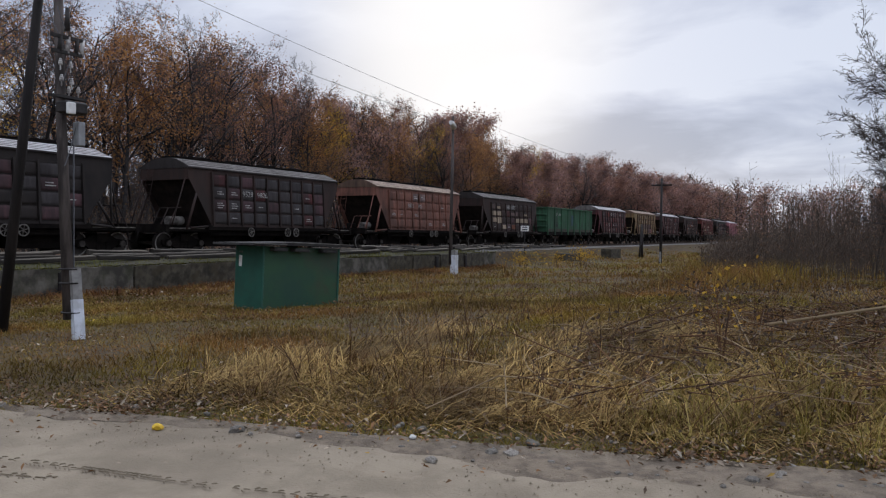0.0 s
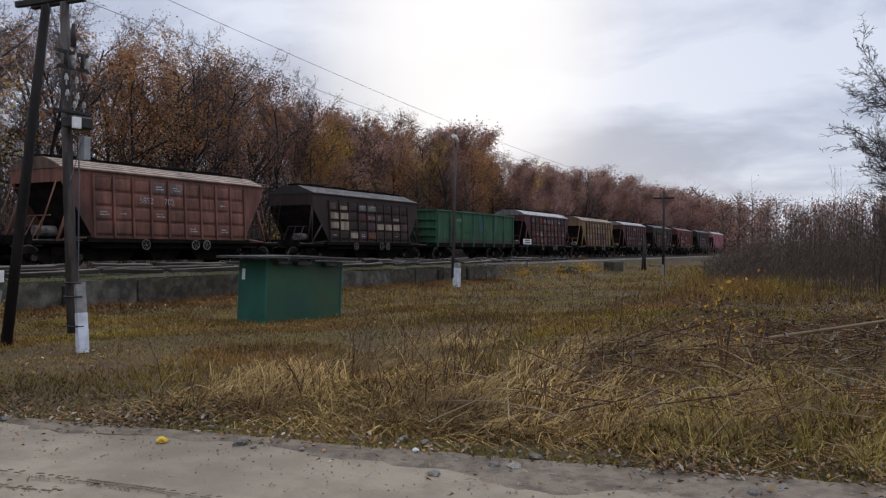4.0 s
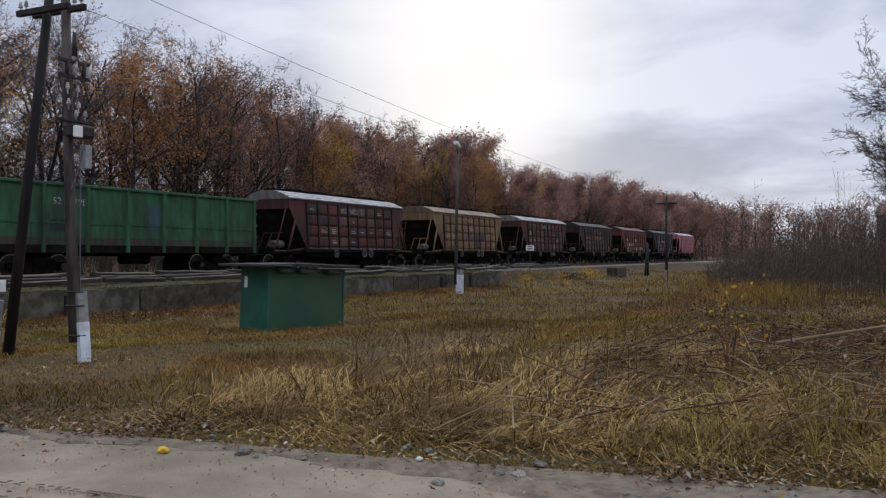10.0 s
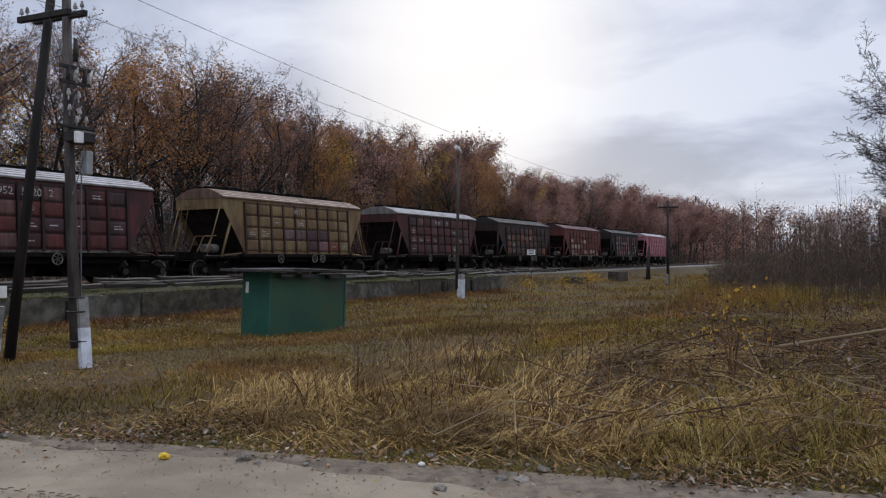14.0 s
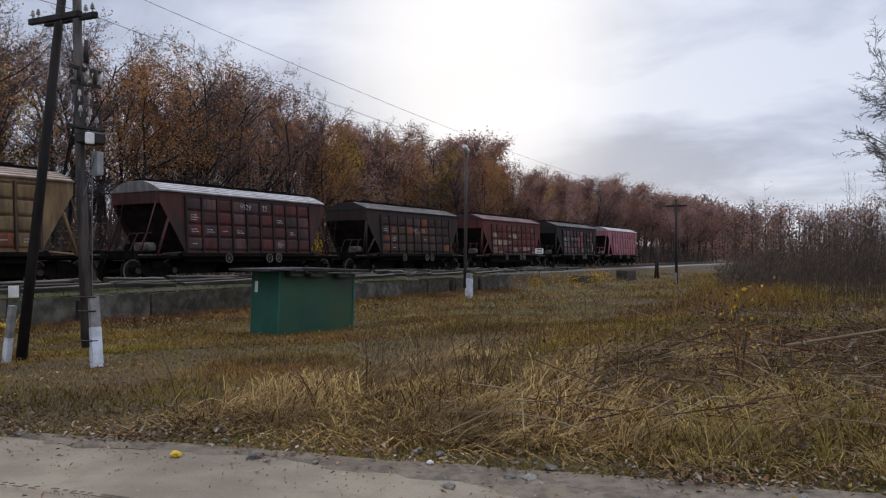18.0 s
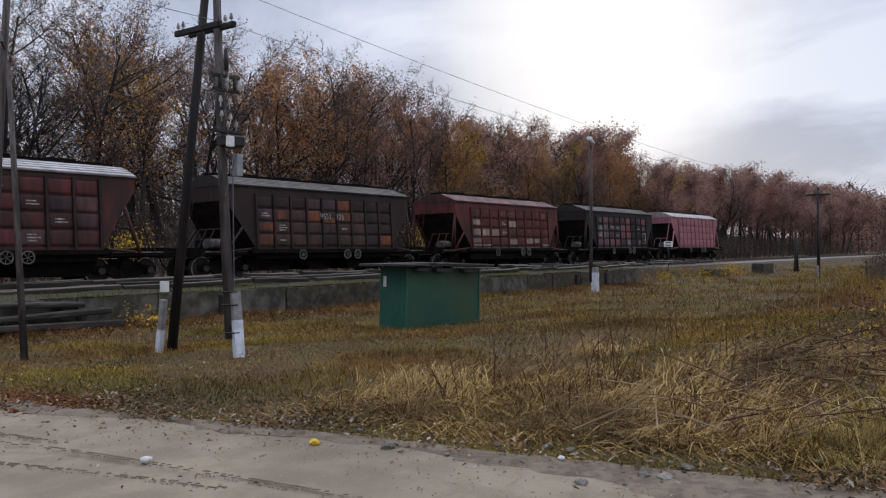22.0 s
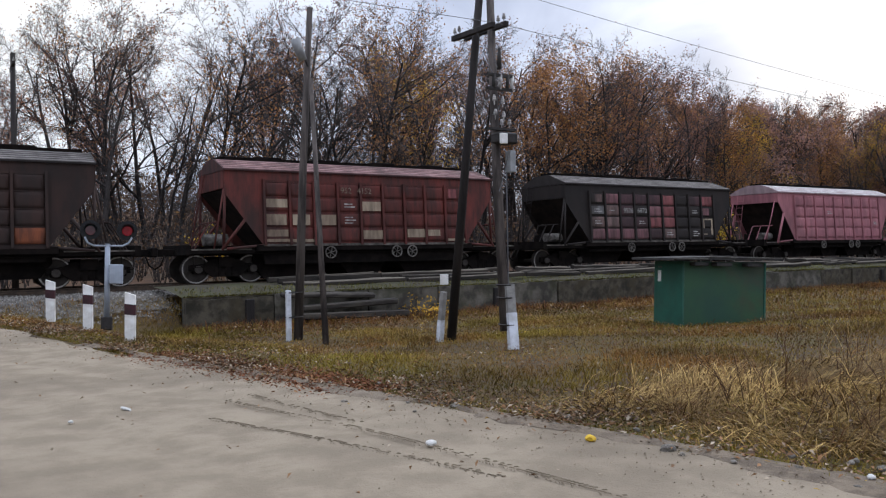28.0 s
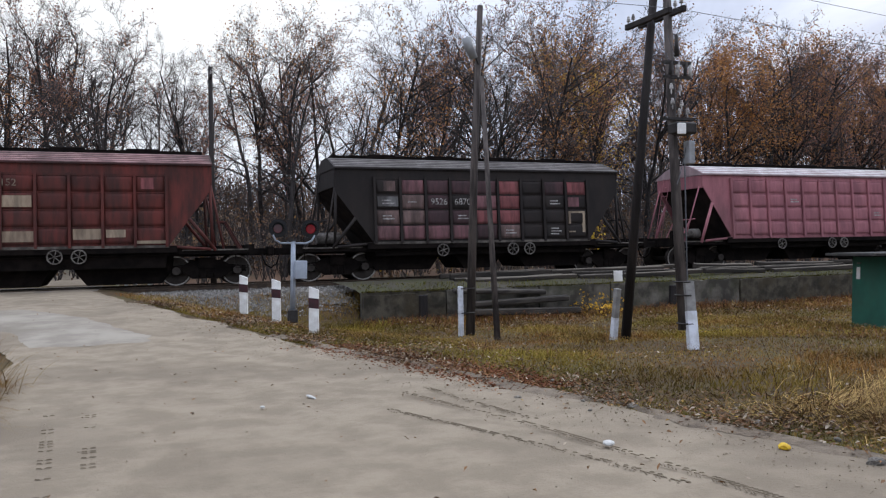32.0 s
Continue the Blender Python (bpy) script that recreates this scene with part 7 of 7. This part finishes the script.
tagged(new("back_brush_leaves", leaves_mesh("back_brush_leaves", frand, back_pts, 9, 0.7, 0.13, THICKET)), "dull brown leaves at the back of the wood", "leaves", kind="stuff")

# brushwood under the trees
segs, pts = [], []
for i in range(6500):
    x, y = frand.uniform(-60, 120) if i < 5600 else frand.uniform(120, 200), 35.8 + 28 * frand.uniform() ** 1.3
    if -14 < x + 0.2 * (y - 30) < -5:
        continue
    z, hgt = ground_z(x, y), frand.uniform(1.0, 4.2)
    root = np.array((x, y, z))
    for k in range(4):
        a, l = frand.uniform(0, math.tau), frand.uniform(0.1, 0.4)
        tip = root + hgt * np.array((l * math.cos(a), l * math.sin(a), frand.uniform(0.7, 1)))
        segs.append((*root, *tip, 0.018, 0.006))
        for _ in range(2):
            q = root + (tip - root) * frand.uniform(0.3, 0.9)
            segs.append((*q, *(q + hgt * np.array((frand.normal(0, 0.13), frand.normal(0, 0.13), frand.uniform(0.08, 0.25)))), 0.009, 0.004))
        if frand.uniform() < 0.6:
            pts.append(tuple(root + (tip - root) * frand.uniform(0.3, 1)))
tagged(new("brushwood", segments_mesh("brushwood", segs, TWIG, 3)), "grey brushwood under the trees", "bushes", kind="stuff")
tagged(new("brushwood_leaves", leaves_mesh("brushwood_leaves", frand, pts, 9, 0.45, 0.075, THICKET)), "brown leaves of the undergrowth", "bushes", kind="stuff")


YELLOW_SHRUB = leafy("yellow_shrub_leaves", [(0.0, (0.60, 0.38, 0.03)), (0.5, (0.75, 0.52, 0.06)), (1.0, (0.45, 0.27, 0.03))], translucent=0.3)


def bush(name, x, y, hgt, leaf, n, label, spread_=0.3, per=6, size=0.06, stem=0.012, lean=0.35, rad=0.3):
    rand = np.random.RandomState(int(abs(x * 13 + y * 7)) + 3)
    segs, pts = [], []
    for k in range(n):
        a, l = rand.uniform(0, math.tau), rand.uniform(0.1, lean)
        p0 = np.array((rad * rand.normal(), rad * rand.normal(), -0.05))
        p1 = p0 + np.array((hgt * l * 0.5 * math.cos(a), hgt * l * 0.5 * math.sin(a), hgt * rand.uniform(0.4, 0.6)))
        p2 = p1 + np.array((hgt * l * 0.7 * math.cos(a + rand.normal(0, 0.4)), hgt * l * 0.7 * math.sin(a), hgt * rand.uniform(0.25, 0.5)))
        segs += [(*p0, *p1, stem, stem * 0.7), (*p1, *p2, stem * 0.7, stem * 0.3)]
        for _ in range(3):
            q = p1 + (p2 - p1) * rand.uniform(0, 1)
            e = q + rand.normal(0, 0.16 * hgt, 3) + np.array((0, 0, 0.1 * hgt))
            segs.append((*q, *e, stem * 0.4, stem * 0.15))
            pts.append(tuple(e))
        pts.append(tuple(p2))
    b = thing(name, pose(x, y, ground_z(x, y)), label, "bush")
    tagged(part("stalk", segments_mesh("stalk", segs, WEED, 4), None, b), kind="stuff")
    if leaf:
        part("leaves", leaves_mesh("leaves", rand, pts, per, spread_ * 0.4, size, leaf), None, b)
    return b


for x, y, hgt in ((11.9, 20.5, 0.36), (12.6, 20.5, 0.28), (52, 17.6, 1.2), (54, 17.8, 1.0), (53, 17.2, 1.1), (46.3, 18.6, 1.0), (45.2, 18.8, 0.8), (49.5, 18.2, 0.8)):
    bush("yellow_bush", x, y, hgt, GOLD_LEAF, 7, "small bush with yellow autumn leaves by the platform", 0.5, 7, 0.045)
for x, hgt, per in ((10.4, 1.9, 5), (13.6, 1.8, 6), (15.0, 2.3, 7), (20.8, 2.2, 9), (44.2, 3.0, 12), (45.4, 2.4, 9)):
    bush("yellow_bush", x, 36.3, hgt, YELLOW_SHRUB, 14, "yellow-leaved shrub behind the track", 0.8, per, 0.075)

xy = np.column_stack([npr.normal(-1.95, 0.16, 1100), npr.uniform(7.6, 11.0, 1100)])
n = len(xy)
arching("roadside_tuft", xy, ground_many(xy), npr.uniform(0.3, 0.85, n), npr.uniform(0.005, 0.010, n), npr.uniform(0.3, 1.5, n), npr.uniform(0.3, 2.2, n), npr.normal(-0.3, 1.2, n), FIELD, "dark dry grass hanging over the edge of the road")

xy = off_road(spread(42000, 5.5, 18, -6, 5), 0.8)
d = np.hypot(xy[:, 0], xy[:, 1])
blades("mound_grass", xy, ground_many(xy), npr.uniform(0.04, 0.2, len(xy)), npr.uniform(0.005, 0.010, len(xy)) * (1 + d * 0.03), npr.uniform(0.2, 1.8, len(xy)), TURF, "matted brown grass over the low mound")

# dark weed stalks of the field
segs = []
for i in range(1000):
    x = npr.uniform(4.8, 24)
    y = npr.uniform(-4, 14)
    if x < road_right(y) + 0.7 or y > 2.5 + 0.6 * x or patch(x, y, 0.3, 5.0) < 0.02:
        continue
    z, hgt = ground_z(x, y), npr.uniform(0.15, 0.42) if npr.uniform() < 0.88 else npr.uniform(0.5, 0.95)
    a, l = npr.uniform(0, math.tau), npr.uniform(0, 0.9)
    tip = np.array((x + hgt * l * math.cos(a), y + hgt * l * math.sin(a), z + hgt))
    segs.append((x, y, z - 0.03, *tip, 0.0042, 0.0018))
    for _ in range(3):
        u = npr.uniform(0.4, 0.95)
        q = np.array((x, y, z)) * (1 - u) + tip * u
        segs.append((*q, *(q + npr.normal(0, 0.07, 3) + np.array((0, 0, 0.09))), 0.0024, 0.001))
tagged(new("weed_stalks", segments_mesh("weed_stalks", segs, WEED, 3)), "thin dark dead weed stalks in the field", "weeds", kind="stuff")

# brush heap of cut branches on the right of the field
segs, pts = [], []
for i in range(480):
    x, y = npr.uniform(6.2, 13.5), npr.uniform(-4.5, 2.4)
    if x < road_right(y) + 1.0:
        continue
    z = ground_z(x, y) + npr.uniform(0.05, 0.45)
    a, l = npr.uniform(0, math.tau), npr.uniform(0.25, 1.1)
    d = np.array((math.cos(a), math.sin(a), npr.uniform(-0.15, 0.4)))
    p0, p1 = np.array((x, y, z)), np.array((x, y, z)) + d * l
    segs.append((*p0, *p1, npr.uniform(0.004, 0.011), 0.002))
    for _ in range(4):
        q = p0 + (p1 - p0) * npr.uniform(0.2, 1)
        e = q + npr.normal(0, 0.16, 3) + np.array((0, 0, 0.05))
        segs.append((*q, *e, 0.004, 0.0015))
        pts.append(tuple(e))
tagged(new("cut_branches", segments_mesh("cut_branches", segs, WEED, 4)), "tangle of cut dead branches lying in the grass", "branches", kind="stuff")
DEAD_LEAF = leafy("dead_leaves", [(0.0, (0.085, 0.062, 0.046)), (0.5, (0.14, 0.10, 0.07)), (0.8, (0.06, 0.042, 0.034)), (0.90, (0.22, 0.18, 0.15)), (0.975, (0.24, 0.19, 0.15)), (0.985, (0.42, 0.22, 0.04)), (1.0, (0.55, 0.32, 0.06))])
tagged(new("dead_leaves", leaves_mesh("dead_leaves", npr, pts, 3, 0.07, 0.024, DEAD_LEAF)), "shrivelled dark leaves on the cut branches", "leaves", kind="stuff")
sap = bush("sapling", 8.8, 1.25, 0.95, GOLD_LEAF, 3, "dark dead sapling with a clump of yellow leaves", 0.2, 4, 0.026, 0.013, 0.25, 0.03)

# bare thicket and saplings at the far right of the field
segs, pts = [], []
for i in range(2400):
    x = npr.uniform(25, 58)
    y = npr.uniform(-9, 1) + (x * 0.165 if npr.uniform() < 0.75 else 0)
    if y > 0.168 * x + 0.3 * npr.normal():
        continue
    z = ground_z(x, y)
    hgt = npr.uniform(1.2, 3.0) if npr.uniform() < 0.985 else npr.uniform(3.6, 5.2)
    hgt *= 1.0 - 0.45 * smooth_step(0.06, 0.17, y / x)
    lean = npr.normal(0, 0.06, 2) * hgt
    tip = np.array((x + lean[0], y + lean[1], z + hgt))
    root = np.array((x, y, z - 0.05))
    segs.append((*root, *tip, 0.009, 0.003))
    for _ in range(9):
        u = npr.uniform(0.2, 0.95)
        q = root + (tip - root) * u
        e = q + np.array((npr.normal(0, 0.22), npr.normal(0, 0.22), npr.uniform(0.15, 0.55)))
        segs.append((*q, *e, 0.006, 0.002))
        pts.append(tuple(e))
BRUSH_TWIG = material("brush_twigs", (0.085, 0.062, 0.046), (0.05, 0.038, 0.03), 2, 0.95, vary=0.3, bump=0)
tagged(new("sapling_thicket", segments_mesh("sapling_thicket", segs, BRUSH_TWIG, 3)), "grey thicket of thin bare saplings", "bushes", kind="stuff")
tagged(new("thicket_leaves", leaves_mesh("thicket_leaves", npr, pts, 1, 0.12, 0.028, THICKET)), "few brown leaves left on the thicket", "leaves", kind="stuff")
x = npr.uniform(20, 46, 9000)
xy = np.column_stack([x, 0.168 * x + npr.normal(-0.5, 0.9, 9000)])
blades("thicket_foot", xy, ground_many(xy), npr.uniform(0.15, 0.8, len(xy)), npr.uniform(0.008, 0.018, len(xy)), npr.uniform(0.1, 1.0, len(xy)), FIELD, "rank grass at the foot of the thicket")
FINE_RULE = ((22, 0.40, 0.85, 0.06, 0.03), (9, 0.46, 0.6, 0.14, 0.04), (8, 0.46, 0.62, 0.2, 0.02), (5, 0.5, 0.7, 0.25, -0.02), (0, 0, 0, 0.3, 0.0))
fine = tree_kind(41, 12, None, 0, "bare fine-twigged tree at the edge of the field", FINE_RULE, girth=0.007)
for i, (x, y, hgt, turn, wide) in enumerate(((25.2, -1.9, 12.8, 20, 1.25), (27.5, -3.0, 12.0, 130, 1.25), (31.0, -1.7, 10.0, 160, 1.2), (26.0, -1.2, 5.6, 250, 1.0), (28.5, -0.8, 6.2, 80, 0.9), (34, -1.4, 7.5, 200, 1.0), (30, -0.2, 4.2, 10, 0.9))):
    m = pose(x, y, ground_z(x, y) - 0.1, 0, 0, turn)
    if i:
        ob = copy_thing(fine[0], m)
    else:
        ob = fine[0]
        ob.matrix_basis = m
    f = hgt / fine[1]
    ob.scale = (f * wide, f * wide, f)

# pale sticks lying over the brush heap
PALE_STICK = leafy("pale_sticks", [(0.0, (0.24, 0.17, 0.10)), (0.5, (0.36, 0.27, 0.16)), (1.0, (0.16, 0.105, 0.065))])
segs = []
for i in range(230):
    x, y = npr.uniform(5.6, 12.0), npr.uniform(-4.0, 3.2)
    if x < road_right(y) + 0.5:
        continue
    z = ground_z(x, y) + npr.uniform(0.06, 0.4)
    a, l, r = npr.uniform(-0.9, 1.6), npr.uniform(0.4, 1.5), npr.uniform(0.003, 0.008)
    p0 = np.array((x, y, z))
    p1 = p0 + 0.5 * l * np.array((math.cos(a), math.sin(a), npr.uniform(-0.1, 0.3)))
    p2 = p1 + 0.5 * l * np.array((math.cos(a + npr.normal(0, 0.2)), math.sin(a), npr.uniform(-0.15, 0.3)))
    segs += [(*p0, *p1, r, r * 0.8), (*p1, *p2, r * 0.8, r * 0.4)]
tagged(new("pale_sticks", segments_mesh("pale_sticks", segs, PALE_STICK, 4)), "pale dead sticks strewn over the brush heap", "branches", kind="stuff")

pole_stick = part("fallen_pole", bar([(0, 0, 0), (1.6, 0.2, 0.28), (2.9, 0.2, 0.62)], 0.02, 0.010, 6), PALE_STICK, None, m=pose(9.0, 0.9, 0.66, 0, 0, -75))
tagged(pole_stick, "long pale dead branch resting on the brush", "branch")

# clumps of upright dead weeds, dark at the foot, with pale bents among them
for i, (x, y, hgt, n) in enumerate(((6.55, 4.9, 0.75, 8), (7.9, 3.95, 0.95, 12), (7.1, 3.75, 0.7, 10), (7.3, 5.3, 0.6, 6), (6.4, 6.6, 0.7, 5), (8.6, 5.2, 0.7, 7), (9.2, 3.1, 0.8, 8), (10.2, 4.2, 0.8, 7), (8.3, 2.2, 0.7, 8), (11.5, 3.2, 0.9, 7), (9.6, 6.4, 0.7, 5), (12.5, 5.2, 0.9, 6), (6.9, 2.6, 0.5, 6))):
    bush("weed_clump", x, y, hgt, DEAD_WEED, n, "clump of dark dead weed stalks in the dry grass", 0.25, 1, 0.016, 0.005, 0.6, 0.16)
roots = np.array([(x, y) for x, y in spread(1500, 4.8, 13, -3, 8.5) if x > road_right(y) + 1.0 and patch(x, y, 0.55, 44.0) > 0.12])
n = len(roots)
arching("pale_bents", roots, ground_many(roots), npr.uniform(0.35, 0.85, n), npr.uniform(0.004, 0.007, n), npr.uniform(0.6, 1.5, n), npr.uniform(0.2, 1.5, n), npr.uniform(0, math.tau, n), DRY, "tall thin pale bents standing in the field")
# rank yellow-green grass beside the road
cent = np.array([c for c in spread(200, 5.6, 8.6, -4.5, 1.6) if c[0] > road_right(c[1]) + 0.55])
xy = np.repeat(cent, 45, 0) + npr.normal(0, 0.06, (len(cent) * 45, 2))
n = len(xy)
arching("rank_grass", xy, ground_many(xy), npr.uniform(0.2, 0.55, n), npr.uniform(0.004, 0.007, n), npr.uniform(0.4, 1.5, n), npr.uniform(0.4, 2.4, n), npr.uniform(0, math.tau, n), RANK_GREEN, "rank yellow-green grass beside the road")
straw = cent[::2] + 0.12
xy = np.repeat(straw, 30, 0) + npr.normal(0, 0.09, (len(straw) * 30, 2))
n = len(xy)
arching("mixed_straw", xy, ground_many(xy), npr.uniform(0.2, 0.6, n), npr.uniform(0.005, 0.009, n), npr.uniform(0.2, 1.3, n), npr.uniform(0.5, 2.4, n), npr.uniform(0, math.tau, n), DRY, "dry straw among the rank green grass")
# swathes of straw combed over by wind and snow
cent = np.array([c for c in spread(560, 5.4, 10.5, 0.5, 6.6) if c[0] > road_right(c[1]) + 0.9 and patch(c[0], c[1], 0.8, 52.0) > 0.0])
xy = np.repeat(cent, 34, 0) + npr.normal(0, 0.10, (len(cent) * 34, 2))
n = len(xy)
head = np.array([2.4 * noise.noise((float(x) * 0.5, float(y) * 0.5, 61.0)) - 0.9 for x, y in np.repeat(cent, 34, 0)]) + npr.normal(0, 0.35, n)
arching("combed_straw", xy, ground_many(xy), npr.uniform(0.3, 0.65, n), npr.uniform(0.006, 0.012, n), npr.uniform(0.3, 1.1, n), npr.uniform(1.0, 2.2, n), head, DRY, "pale straw combed over in swathes")

# dark gritty shoulder where the road meets the verge
SHOULDER = material("shoulder_soil", (0.20, 0.155, 0.108), (0.105, 0.08, 0.056), 6, 0.95, stain=(0.20, 0.16, 0.115), stain_scale=1.6, stain_amount=0.8, bump=1.0, bump_scale=35)
verts, faces = [], []
ys2 = [-6 + 0.08 * k for k in range(251)]
for y in ys2:
    xr = road_right(y) + 0.25
    reach = 0.22 + 0.5 * (1 - smooth_step(0.5, 4.5, y))
    inner = xr - reach - 0.34 * noise.noise((y * 0.8, 70.0, 0)) - 0.16 * noise.noise((y * 2.7, 71.0, 0)) - 0.07 * noise.noise((y * 8.0, 72.0, 0))
    for k in range(6):
        x = inner + (xr - inner) * k / 5
        verts.append((x, y, ground_z(x, y) + (0.040 if k > 1 else 0.030 if k else 0.020) + 0.012 * noise.noise((x * 5, y * 5, 8))))
for j in range(len(ys2) - 1):
    for k in range(5):
        a = j * 6 + k
        faces.append((a, a + 1, a + 7, a + 6))
me = bpy.data.meshes.new("road_shoulder")
me.from_pydata(verts, [], faces)
me.polygons.foreach_set("use_smooth", [True] * len(me.polygons))
me.materials.append(SHOULDER)
tagged(new("road_shoulder", me), "dark gritty soil along the road's edge", "road", kind="structure")
# grey stones in the verge
VERGE_STONE = material("verge_stone", (0.23, 0.205, 0.17), (0.11, 0.098, 0.082), 9, 0.9, vary=0.35, bump=0.4)
stone_meshes = []
for k in range(5):
    bm = bmesh.new()
    bmesh.ops.create_icosphere(bm, subdivisions=2, radius=0.5)
    for v in bm.verts:
        v.co *= 1 + 0.4 * noise.noise(v.co * 2.5 + Vector((k * 5, 0, 0)))
        v.co.z *= 0.55
    stone_meshes.append(mesh_from("stone", bm, VERGE_STONE))
for k in range(70):
    y = npr.uniform(-1.5, 4.2) if k < 52 else npr.uniform(4.2, 9)
    x = road_right(y) + npr.normal(0.12, 0.28)
    size = npr.uniform(0.03, 0.075) if k % 9 else npr.uniform(0.08, 0.14)
    ob = part("stone", stone_meshes[k % 5], None, None, m=pose(x, y, ground_z(x, y) + 0.034, 0, 0, npr.uniform(0, 360)))
    ob.scale = (size, size * 0.8, size)
    tagged(ob, "small grey stone lying in the verge", "stone", "stones in the verge")

t = npr.uniform(-2, 20, 42000)
xy = np.column_stack([[road_right(y) for y in t] + npr.exponential(0.6, len(t)) + 0.10, t])
blades("verge_blades", xy, ground_many(xy), npr.uniform(0.02, 0.085, len(xy)), npr.uniform(0.006, 0.013, len(xy)), npr.uniform(0.3, 1.6, len(xy)), GREENISH, "short trampled grass along the road edge")
xy = np.column_stack([npr.uniform(-1.0, 5.8, 16000), npr.uniform(16.5, 23.4, 16000)])
xy = np.array([p for p in xy if p[0] > road_right(p[1]) + 0.25])
blades("crossing_grass", xy, np.array([bank_z(x, y) for x, y in xy]), npr.uniform(0.06, 0.22, len(xy)), npr.uniform(0.006, 0.016, len(xy)), npr.uniform(0.2, 1.4, len(xy)), FIELD, "dry grass on the bank beside the level crossing")
xy = np.column_stack([npr.uniform(5.6, 40, 1800), npr.uniform(17.5, 20.8, 1800)])
scatter_leaves("wall_leaves", xy, 0.05, LITTER_LEAF, "drift of brown leaves at the foot of the wall", 0.08)

motions()
